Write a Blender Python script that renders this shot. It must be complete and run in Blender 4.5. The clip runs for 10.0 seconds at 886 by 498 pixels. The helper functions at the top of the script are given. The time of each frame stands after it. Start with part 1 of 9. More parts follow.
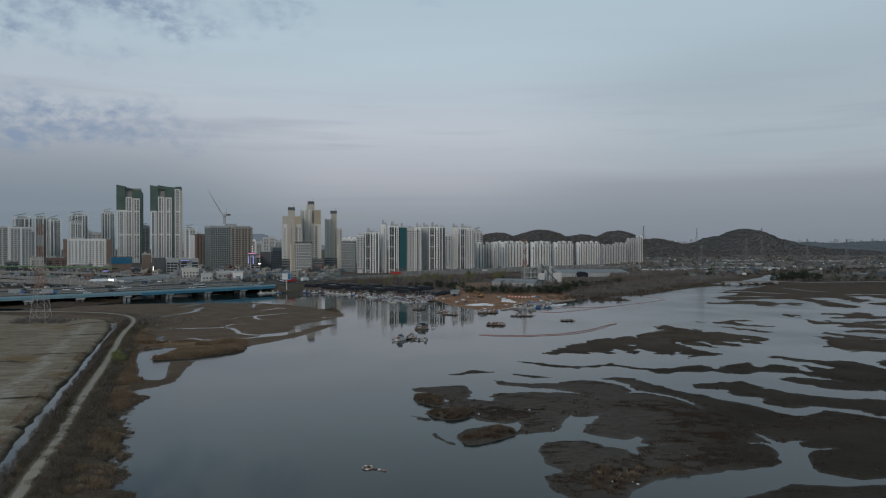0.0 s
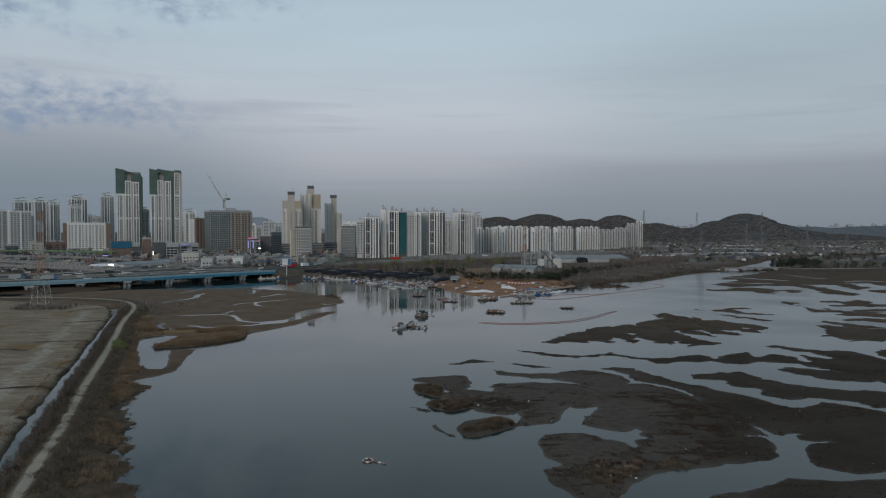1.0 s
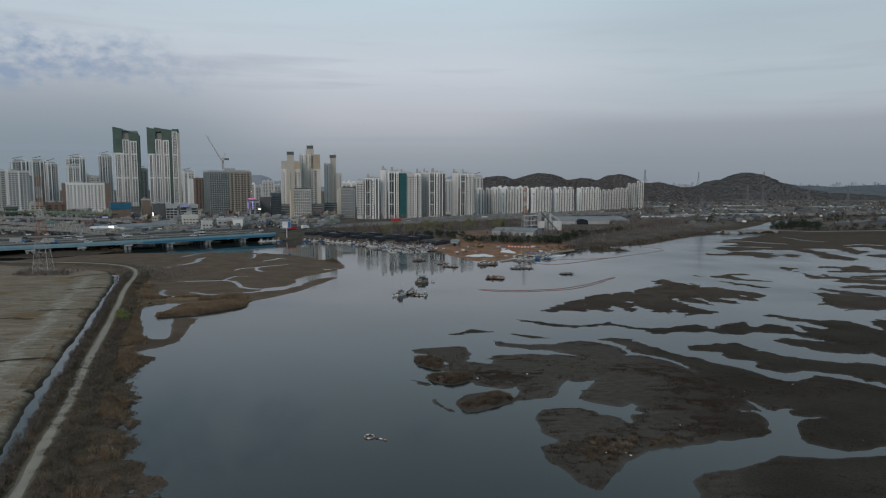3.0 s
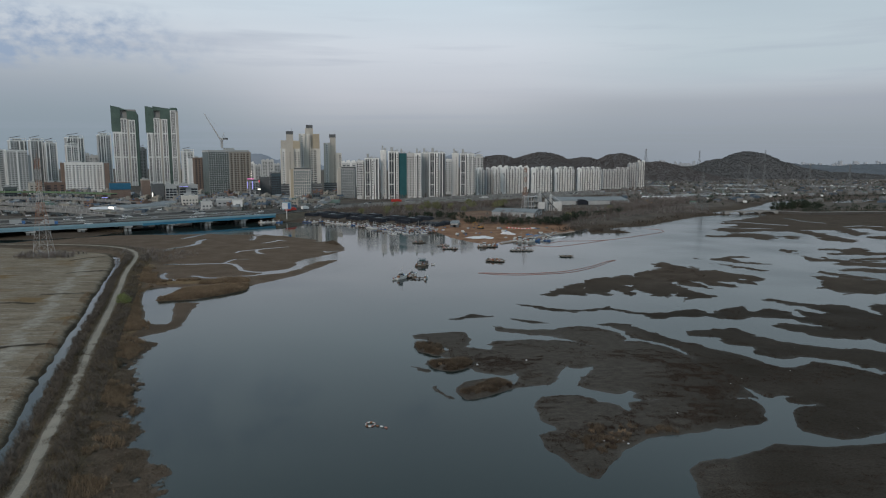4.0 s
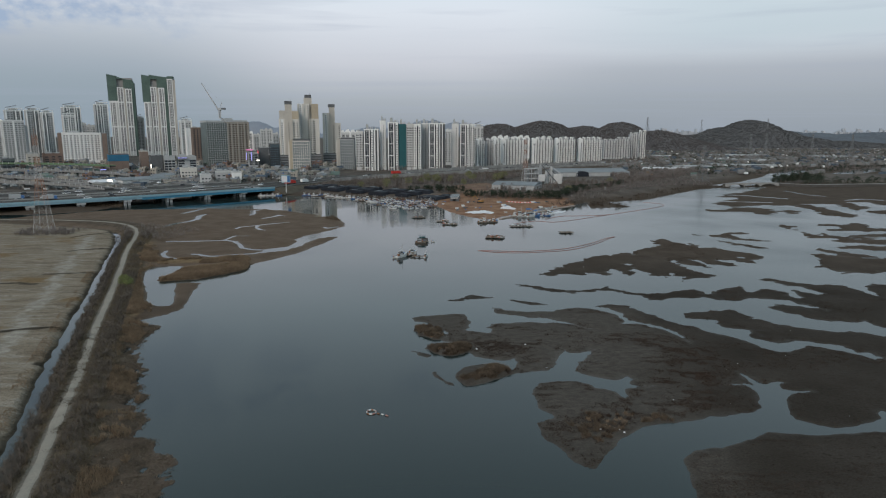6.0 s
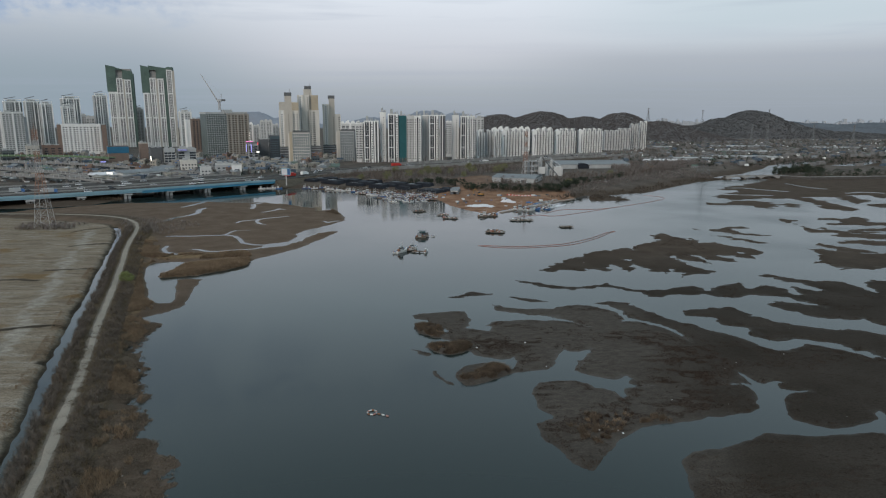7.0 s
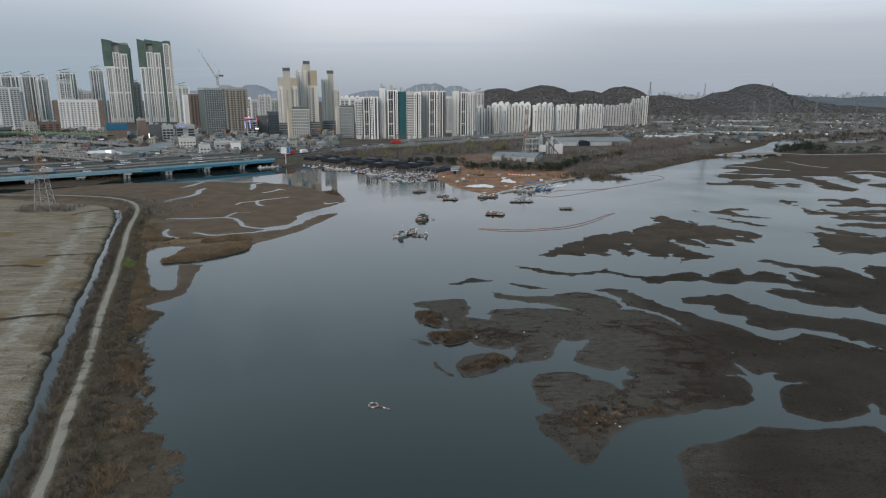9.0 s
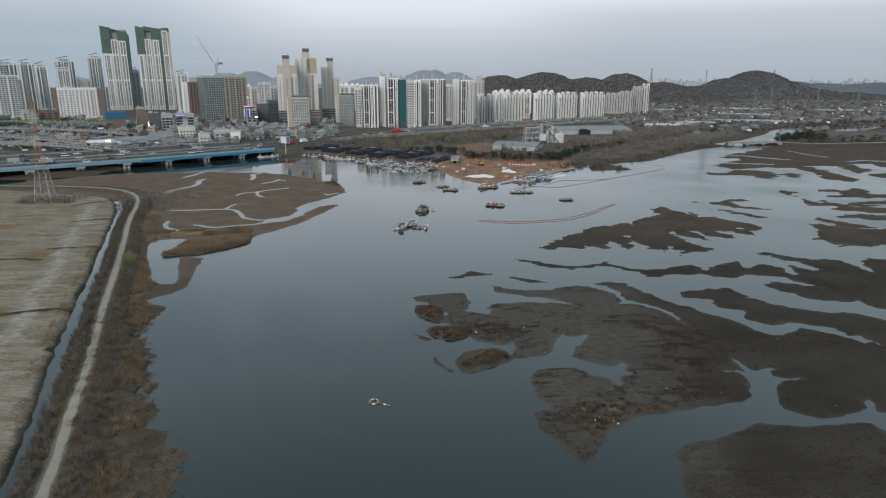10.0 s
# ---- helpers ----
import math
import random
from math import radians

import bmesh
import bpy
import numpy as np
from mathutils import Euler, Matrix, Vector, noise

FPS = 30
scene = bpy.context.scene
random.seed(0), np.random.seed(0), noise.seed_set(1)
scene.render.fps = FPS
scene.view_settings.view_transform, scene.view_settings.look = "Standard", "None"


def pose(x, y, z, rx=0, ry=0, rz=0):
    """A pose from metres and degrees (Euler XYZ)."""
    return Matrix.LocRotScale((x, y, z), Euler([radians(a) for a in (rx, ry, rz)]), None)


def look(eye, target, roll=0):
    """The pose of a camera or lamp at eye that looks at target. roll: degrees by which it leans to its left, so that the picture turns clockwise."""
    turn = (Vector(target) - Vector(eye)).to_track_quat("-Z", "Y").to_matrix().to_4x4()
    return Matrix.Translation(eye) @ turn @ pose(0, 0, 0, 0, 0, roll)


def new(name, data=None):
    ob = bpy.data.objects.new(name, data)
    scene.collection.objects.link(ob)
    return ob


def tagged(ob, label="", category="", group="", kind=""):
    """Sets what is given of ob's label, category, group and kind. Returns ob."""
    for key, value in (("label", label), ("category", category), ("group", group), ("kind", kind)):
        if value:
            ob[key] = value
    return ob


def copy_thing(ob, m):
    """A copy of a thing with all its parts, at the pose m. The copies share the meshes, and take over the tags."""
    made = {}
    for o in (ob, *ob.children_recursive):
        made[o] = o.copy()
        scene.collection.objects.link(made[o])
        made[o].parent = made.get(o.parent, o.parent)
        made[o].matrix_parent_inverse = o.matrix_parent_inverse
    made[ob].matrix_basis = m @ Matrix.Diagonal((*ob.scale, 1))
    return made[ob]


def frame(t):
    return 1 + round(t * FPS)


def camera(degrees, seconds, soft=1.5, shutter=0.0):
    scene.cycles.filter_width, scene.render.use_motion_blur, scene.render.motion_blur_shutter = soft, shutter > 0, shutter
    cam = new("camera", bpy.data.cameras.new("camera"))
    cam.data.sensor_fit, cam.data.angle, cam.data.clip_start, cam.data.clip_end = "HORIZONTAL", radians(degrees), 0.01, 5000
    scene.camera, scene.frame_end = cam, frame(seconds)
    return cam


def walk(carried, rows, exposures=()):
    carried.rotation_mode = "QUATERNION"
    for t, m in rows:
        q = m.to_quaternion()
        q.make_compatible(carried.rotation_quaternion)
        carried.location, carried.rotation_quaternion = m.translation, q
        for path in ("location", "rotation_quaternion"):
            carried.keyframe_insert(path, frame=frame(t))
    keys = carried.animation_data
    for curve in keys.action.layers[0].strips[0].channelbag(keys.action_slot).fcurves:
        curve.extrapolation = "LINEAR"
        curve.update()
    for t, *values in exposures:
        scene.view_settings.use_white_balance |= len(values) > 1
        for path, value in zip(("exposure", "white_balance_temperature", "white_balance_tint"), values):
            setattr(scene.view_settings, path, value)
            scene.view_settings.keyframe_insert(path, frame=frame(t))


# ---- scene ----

cam = camera(69.6, 10.0, soft=1.15)
# seconds, x, y, height, yaw, pitch, lean to the right
ROWS = [
    (0, 0.00, -0.00, 38.00, 0.000, -0.401, 0.015),
    (0.5, 0.06, 0.02, 38.95, 0.014, -1.019, -0.027),
    (1, -0.07, 0.21, 39.88, -0.010, -1.885, -0.122),
    (1.5, 0.02, 0.29, 40.88, 0.001, -2.820, -0.116),
    (2, 0.01, 0.32, 41.90, -0.007, -3.786, -0.146),
    (2.5, -0.05, 0.22, 42.88, -0.018, -4.725, -0.185),
    (4, -0.05, 0.12, 45.90, -0.011, -7.593, -0.197),
    (4.5, -0.03, 0.24, 46.90, -0.024, -8.572, -0.194),
    (5, -0.06, 0.18, 47.93, -0.038, -9.479, -0.214),
    (5.5, -0.04, 0.14, 48.97, -0.038, -10.021, -0.207),
    (7, 0.00, 0.14, 52.10, -0.005, -11.326, -0.188),
    (7.5, -0.01, 0.28, 53.08, -0.009, -11.826, -0.189),
    (8, -0.03, 0.18, 54.08, -0.012, -12.430, -0.191),
    (8.5, -0.05, 0.19, 55.07, -0.023, -13.050, -0.191),
    (9, -0.05, 0.24, 56.12, -0.016, -13.670, -0.185),
    (9.5, -0.00, 0.21, 57.14, -0.009, -14.283, -0.167),
    (10, 0.03, 0.26, 58.20, 0.010, -14.833, -0.159),
]
EXPOSURES = [(0.0, -0.1, 6520, 10), (2.5, 0.0, 6570, 10), (4.0, 0.23, 6620, 10), (5.5, 0.42, 6650, 10), (7.0, 0.46, 6650, 10), (8.0, 0.52, 6660, 10), (9.0, 0.66, 6670, 11), (10.0, 0.82, 6690, 11)]
walk(cam, [(t, pose(x, y, h, 90 + pitch, 0, yaw) @ pose(0, 0, 0, 0, 0, -lean)) for t, x, y, h, yaw, pitch, lean in ROWS], EXPOSURES)

# ---- sky and light ----
SUN_UP, SUN_ROUND = radians(14), radians(205)
world = bpy.data.worlds.new("dusk_sky")
scene.world = world
world.use_nodes = True
wn, wl = world.node_tree.nodes, world.node_tree.links
wn.clear()


def wnode(kind, **values):
    n = wn.new(kind)
    for key, value in values.items():
        n.inputs[key].default_value = value
    return n


out = wn.new("ShaderNodeOutputWorld")
back = wnode("ShaderNodeBackground", Strength=1.0)
sky = wn.new("ShaderNodeTexSky")
sky.sky_type, sky.sun_disc, sky.sun_elevation, sky.sun_rotation = "NISHITA", False, SUN_UP, SUN_ROUND
sky.air_density, sky.dust_density, sky.ozone_density = 1.0, 2.0, 2.0
dim = wn.new("ShaderNodeVectorMath")
dim.operation = "SCALE"
dim.inputs["Scale"].default_value = 0.05
wl.new(sky.outputs[0], dim.inputs[0])
coord = wn.new("ShaderNodeTexCoord")
split = wn.new("ShaderNodeSeparateXYZ")
wl.new(coord.outputs["Generated"], split.inputs[0])
# veil of thin cloud: colour by height over the horizon
veil = wn.new("ShaderNodeValToRGB")
stops = [(0.0, (0.245, 0.285, 0.335)), (0.045, (0.305, 0.343, 0.398)), (0.10, (0.468, 0.490, 0.552)), (0.17, (0.585, 0.63, 0.698)),
         (0.28, (0.565, 0.70, 0.785)), (0.42, (0.54, 0.70, 0.80)), (0.62, (0.335, 0.465, 0.53)), (1.0, (0.32, 0.44, 0.51))]
ramp = veil.color_ramp
ramp.elements[0].position, ramp.elements[0].color = stops[0][0], (*stops[0][1], 1)
ramp.elements[1].position, ramp.elements[1].color = stops[-1][0], (*stops[-1][1], 1)
for at, colour in stops[1:-1]:
    ramp.elements.new(at).color = (*colour, 1)
wl.new(split.outputs["Z"], veil.inputs[0])
# the cloud layer lies flat overhead: direction divided by height
lift = wn.new("ShaderNodeMath")
lift.operation = "MAXIMUM"
lift.inputs[1].default_value = 0.02
wl.new(split.outputs["Z"], lift.inputs[0])
flat = wn.new("ShaderNodeVectorMath")
flat.operation = "DIVIDE"
level = wn.new("ShaderNodeCombineXYZ")
for k in range(3):
    wl.new(lift.outputs[0], level.inputs[k])
wl.new(coord.outputs["Generated"], flat.inputs[0])
wl.new(level.outputs[0], flat.inputs[1])


def cloud_noise(scale, stretch, low, high, detail=6.0, dome=False):
    m = wn.new("ShaderNodeMapping")
    m.inputs["Scale"].default_value = stretch
    wl.new(coord.outputs["Generated"] if dome else flat.outputs[0], m.inputs[0])
    n = wnode("ShaderNodeTexNoise", Scale=scale, Detail=detail, Roughness=0.55)
    wl.new(m.outputs[0], n.inputs["Vector"])
    r = wn.new("ShaderNodeMapRange")
    r.inputs["From Min"].default_value, r.inputs["From Max"].default_value = low, high
    wl.new(n.outputs["Fac"], r.inputs["Value"])
    return r.outputs[0]


def wmath(op, a, b):
    n = wn.new("ShaderNodeMath")
    n.operation, n.use_clamp = op, True
    for k, v in enumerate((a, b)):
        if isinstance(v, (int, float)):
            n.inputs[k].default_value = v
        else:
            wl.new(v, n.inputs[k])
    return n.outputs[0]


def wmix(fac, a, b):
    n = wn.new("ShaderNodeMix")
    n.data_type = "RGBA"
    if isinstance(fac, (int, float)):
        n.inputs["Factor"].default_value = fac
    else:
        wl.new(fac, n.inputs["Factor"])
    for key, v in ((6, a), (7, b)):
        if isinstance(v, tuple):
            n.inputs[key].default_value = (*v, 1)
        else:
            wl.new(v, n.inputs[key])
    return n.outputs[2]


def wramp(value, low, high):
    r = wn.new("ShaderNodeMapRange")
    r.interpolation_type = "SMOOTHSTEP"
    r.inputs["From Min"].default_value, r.inputs["From Max"].default_value = low, high
    wl.new(value, r.inputs["Value"])
    return r.outputs[0]


def wplain(op, a, b):
    out_ = wmath(op, a, b)
    out_.node.use_clamp = False
    return out_


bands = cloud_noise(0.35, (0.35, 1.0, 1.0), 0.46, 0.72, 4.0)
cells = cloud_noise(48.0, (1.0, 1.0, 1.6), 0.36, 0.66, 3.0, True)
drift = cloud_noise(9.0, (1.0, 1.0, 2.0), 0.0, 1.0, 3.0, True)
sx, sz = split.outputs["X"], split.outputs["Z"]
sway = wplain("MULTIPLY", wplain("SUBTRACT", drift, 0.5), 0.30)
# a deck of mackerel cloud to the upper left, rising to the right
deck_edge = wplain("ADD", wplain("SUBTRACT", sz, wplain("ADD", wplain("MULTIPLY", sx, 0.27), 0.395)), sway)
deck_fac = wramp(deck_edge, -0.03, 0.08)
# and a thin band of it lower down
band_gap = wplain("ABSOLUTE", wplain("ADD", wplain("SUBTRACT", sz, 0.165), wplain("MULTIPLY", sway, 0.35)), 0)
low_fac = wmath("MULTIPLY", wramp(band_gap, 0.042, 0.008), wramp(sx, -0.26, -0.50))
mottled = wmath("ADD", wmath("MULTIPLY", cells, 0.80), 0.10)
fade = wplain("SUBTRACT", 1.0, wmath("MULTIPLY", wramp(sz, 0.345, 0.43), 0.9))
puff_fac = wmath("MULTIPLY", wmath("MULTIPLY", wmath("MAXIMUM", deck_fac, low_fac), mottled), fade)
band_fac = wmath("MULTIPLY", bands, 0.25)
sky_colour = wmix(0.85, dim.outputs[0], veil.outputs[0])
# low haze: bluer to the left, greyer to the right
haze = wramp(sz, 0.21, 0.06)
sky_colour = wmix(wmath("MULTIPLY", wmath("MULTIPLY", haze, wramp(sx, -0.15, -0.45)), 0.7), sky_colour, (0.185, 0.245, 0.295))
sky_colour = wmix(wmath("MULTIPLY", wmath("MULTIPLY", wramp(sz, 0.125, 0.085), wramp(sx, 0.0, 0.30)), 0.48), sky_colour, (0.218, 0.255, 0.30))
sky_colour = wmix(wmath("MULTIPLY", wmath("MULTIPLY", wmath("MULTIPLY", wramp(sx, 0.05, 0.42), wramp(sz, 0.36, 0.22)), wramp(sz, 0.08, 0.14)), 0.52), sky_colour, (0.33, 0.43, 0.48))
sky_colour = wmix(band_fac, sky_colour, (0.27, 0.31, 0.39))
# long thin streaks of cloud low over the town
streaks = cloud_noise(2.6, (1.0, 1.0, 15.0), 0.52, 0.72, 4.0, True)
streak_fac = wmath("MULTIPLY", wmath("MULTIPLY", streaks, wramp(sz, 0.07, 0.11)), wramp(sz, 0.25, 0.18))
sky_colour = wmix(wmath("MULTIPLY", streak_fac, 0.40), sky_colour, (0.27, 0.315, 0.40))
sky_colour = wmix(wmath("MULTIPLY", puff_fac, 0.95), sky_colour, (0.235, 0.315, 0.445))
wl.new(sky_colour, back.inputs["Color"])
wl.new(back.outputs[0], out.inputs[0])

sun = new("sun", bpy.data.lights.new("sun", "SUN"))
sun.data.energy, sun.data.angle, sun.data.color = 1.0, radians(25), (1.0, 0.89, 0.81)
sun.matrix_world = look((math.sin(SUN_ROUND) * 100, math.cos(SUN_ROUND) * 100, math.tan(SUN_UP) * 100 + 30), (0, 0, 0))

# ---- materials ----


def material(name, colour, rough=0.8, spread=0.25, scale=0.5, bump=0.0, fine=8.0, metal=0.0, by_object=0.0, second=None, spec=0.3):
    """A procedural surface: two scales of noise vary the colour, in metres of the world."""
    m = bpy.data.materials.new(name)
    m.use_nodes = True
    n, l = m.node_tree.nodes, m.node_tree.links
    bsdf = n["Principled BSDF"]
    bsdf.inputs["Roughness"].default_value, bsdf.inputs["Metallic"].default_value = rough, metal
    bsdf.inputs["Specular IOR Level"].default_value = spec
    geo = n.new("ShaderNodeNewGeometry")
    big, small = n.new("ShaderNodeTexNoise"), n.new("ShaderNodeTexNoise")
    big.inputs["Scale"].default_value, small.inputs["Scale"].default_value = scale, scale * fine
    big.inputs["Detail"].default_value = small.inputs["Detail"].default_value = 4.0
    l.new(geo.outputs["Position"], big.inputs["Vector"])
    l.new(geo.outputs["Position"], small.inputs["Vector"])
    add = n.new("ShaderNodeMath")
    l.new(big.outputs["Fac"], add.inputs[0])
    l.new(small.outputs["Fac"], add.inputs[1])
    value = add.outputs[0]
    if by_object:
        info = n.new("ShaderNodeObjectInfo")
        more = n.new("ShaderNodeMath")
        more.operation = "MULTIPLY_ADD"
        more.inputs[1].default_value, more.inputs[2].default_value = by_object, -by_object / 2
        l.new(info.outputs["Random"], more.inputs[0])
        total = n.new("ShaderNodeMath")
        l.new(value, total.inputs[0])
        l.new(more.outputs[0], total.inputs[1])
        value = total.outputs[0]
    span = n.new("ShaderNodeMapRange")
    span.inputs["From Min"].default_value, span.inputs["From Max"].default_value = 0.6, 1.4
    l.new(value, span.inputs["Value"])
    mix = n.new("ShaderNodeMix")
    mix.data_type = "RGBA"
    a = tuple(c * (1 - spread) for c in colour)
    b = second or tuple(min(1.0, c * (1 + spread)) for c in colour)
    mix.inputs[6].default_value, mix.inputs[7].default_value = (*a, 1), (*b, 1)
    l.new(span.outputs[0], mix.inputs["Factor"])
    l.new(mix.outputs[2], bsdf.inputs["Base Color"])
    if bump:
        bumps = n.new("ShaderNodeBump")
        bumps.inputs["Strength"].default_value, bumps.inputs["Distance"].default_value = 0.6, bump
        l.new(small.outputs["Fac"], bumps.inputs["Height"])
        l.new(bumps.outputs[0], bsdf.inputs["Normal"])
    return m


def lamp_material(name, colour, strength):
    m = bpy.data.materials.new(name)
    m.use_nodes = True
    bsdf = m.node_tree.nodes["Principled BSDF"]
    bsdf.inputs["Base Color"].default_value = (*colour, 1)
    bsdf.inputs["Emission Color"].default_value = (*colour, 1)
    bsdf.inputs["Emission Strength"].default_value = strength
    return m


WHITE = material("white_paint", (0.70, 0.70, 0.685), 0.75, 0.08, 0.05)
# Darker grey body for white blocks: recess shade put into the colour.
RECESS = material("recess_shade_grey", (0.17, 0.175, 0.18), 0.75, 0.15, 0.05)
BLUE_NET = material("blue_safety_net", (0.03, 0.13, 0.22), 0.9, 0.2, 0.1)
PALE = material("pale_grey_paint", (0.49, 0.49, 0.48), 0.75, 0.10, 0.05)
GREY = material("grey_paint", (0.36, 0.37, 0.37), 0.75, 0.12, 0.05)
DARK = material("dark_grey_panel", (0.10, 0.105, 0.11), 0.6, 0.2, 0.05)
BEIGE = material("beige_paint", (0.42, 0.39, 0.345), 0.75, 0.10, 0.05)
CREAM = material("cream_paint", (0.55, 0.525, 0.48), 0.75, 0.08, 0.05)
OCHRE = material("ochre_paint", (0.38, 0.325, 0.245), 0.75, 0.12, 0.05)
TEAL = material("teal_safety_net", (0.028, 0.105, 0.118), 0.9, 0.15, 0.1)
GREEN_NET = material("green_safety_net", (0.085, 0.125, 0.108), 0.9, 0.25, 0.08)
BROWN = material("brown_brick", (0.185, 0.138, 0.115), 0.85, 0.2, 0.1)
REDBRICK = material("red_brick", (0.175, 0.12, 0.098), 0.85, 0.2, 0.1)
GLASS = material("window_glass", (0.035, 0.042, 0.05), 0.18, 0.3, 0.3, spec=0.5)
GLASS_PALE = material("curtained_glass", (0.125, 0.128, 0.133), 0.5, 0.3, 0.3)
GLASS_TINT = material("pale_tinted_glass", (0.115, 0.125, 0.125), 0.3, 0.3, 0.2, spec=0.4)
GLASS_BLUE = material("blue_glass", (0.06, 0.085, 0.10), 0.15, 0.3, 0.1, spec=0.5)
GLASS_GREEN = material("green_grey_glass", (0.11, 0.13, 0.125), 0.2, 0.25, 0.1, spec=0.5)
CONCRETE = material("concrete", (0.25, 0.245, 0.235), 0.9, 0.2, 0.2, 0.02)
ASPHALT = material("asphalt", (0.060, 0.056, 0.053), 0.95, 0.25, 0.15, 0.01, spec=0.1)
BLUE_STEEL = material("blue_painted_steel", (0.05, 0.22, 0.34), 0.5, 0.15, 0.1)
PALE_BLUE_STEEL = material("faded_blue_steel", (0.22, 0.36, 0.42), 0.55, 0.15, 0.1)
LINE = material("road_line", (0.32, 0.32, 0.31), 0.8, 0.1, 0.5)
STEEL = material("galvanised_steel", (0.42, 0.42, 0.42), 0.5, 0.15, 0.3, metal=0.4)
MAST_ORANGE = material("orange_mast_paint", (0.27, 0.13, 0.08), 0.6, 0.15, 0.3)
MAST_WHITE = material("white_mast_paint", (0.40, 0.39, 0.38), 0.6, 0.15, 0.3)
RUST = material("rust", (0.20, 0.10, 0.06), 0.9, 0.3, 0.6)
FOREST = material("wooded_hill", (0.088, 0.085, 0.086), 0.95, 0.2, 0.03, 1.0, 5.0)
# Pale blue base colour carries the distance haze over the mountains.
HAZED_HILL = material("far_hill", (0.215, 0.24, 0.28), 1.0, 0.06, 0.004, spec=0.0)
# Bluish pale grey: haze mixed into the colour of the far skyline.
FAR_TOWN = material("haze_pale_town", (0.40, 0.42, 0.45), 1.0, 0.08, 0.01, spec=0.0)
BARE_DARK = material("dark_wet_twigs", (0.102, 0.084, 0.069), 0.95, 0.35, 0.2)
BARE_BROWN = material("brown_twigs", (0.145, 0.117, 0.100), 0.95, 0.35, 0.08)
BARE = material("bare_twigs", (0.185, 0.157, 0.143), 0.95, 0.35, 0.08)
BARK = material("bark", (0.12, 0.10, 0.085), 0.95, 0.3, 1.0)
LEAF = material("spring_leaves", (0.165, 0.165, 0.08), 0.8, 0.4, 0.3)
FRESH_LEAF = material("fresh_willow_leaves", (0.175, 0.20, 0.075), 0.8, 0.35, 0.3)
PINE = material("dark_pine_needles", (0.030, 0.042, 0.026), 0.85, 0.4, 0.3)
REED = material("dry_reed", (0.185, 0.130, 0.085), 0.95, 0.45, 0.15, second=(0.29, 0.21, 0.14))
SCRUB_GRASS = material("dry_verge_grass", (0.12, 0.095, 0.06), 0.95, 0.45, 0.2)
REED_ISLET = material("brown_islet_reed", (0.105, 0.079, 0.056), 0.95, 0.6, 0.7)
REED_DARK = material("wet_reed_stubble", (0.068, 0.052, 0.038), 0.95, 0.45, 0.25)
FRINGE_REED = material("cut_reed_tufts", (0.128, 0.102, 0.077), 0.95, 0.5, 0.3)
MUD_CRUST = material("dark_weed_on_mud", (0.040, 0.028, 0.021), 0.95, 0.4, 0.4)
TARP = material("black_tarpaulin", (0.016, 0.019, 0.026), 0.85, 0.3, 0.2, 0.05)
ROOF_GREY = material("grey_metal_roof", (0.20, 0.215, 0.225), 0.85, 0.2, 0.08, spec=0.1)
BOAT_WHITE = material("boat_white", (0.55, 0.56, 0.55), 0.5, 0.15, 0.6)
BOAT_BLUE = material("boat_blue", (0.045, 0.12, 0.27), 0.5, 0.2, 0.6)
BOAT_WOOD = material("weathered_planks", (0.165, 0.138, 0.112), 0.9, 0.35, 0.8)
BUOY_RED = material("faded_red_float", (0.33, 0.17, 0.145), 0.6, 0.25, 0.6)
RUBBER = material("black_rubber", (0.03, 0.03, 0.03), 0.8, 0.2, 1.0)
PYLON_GREY = material("dull_pylon_steel", (0.17, 0.175, 0.18), 0.7, 0.15, 0.3)
SNOW_SHEET = material("white_sheet", (0.58, 0.58, 0.60), 0.8, 0.15, 0.4, 0.05)

# ---- mesh helpers ----


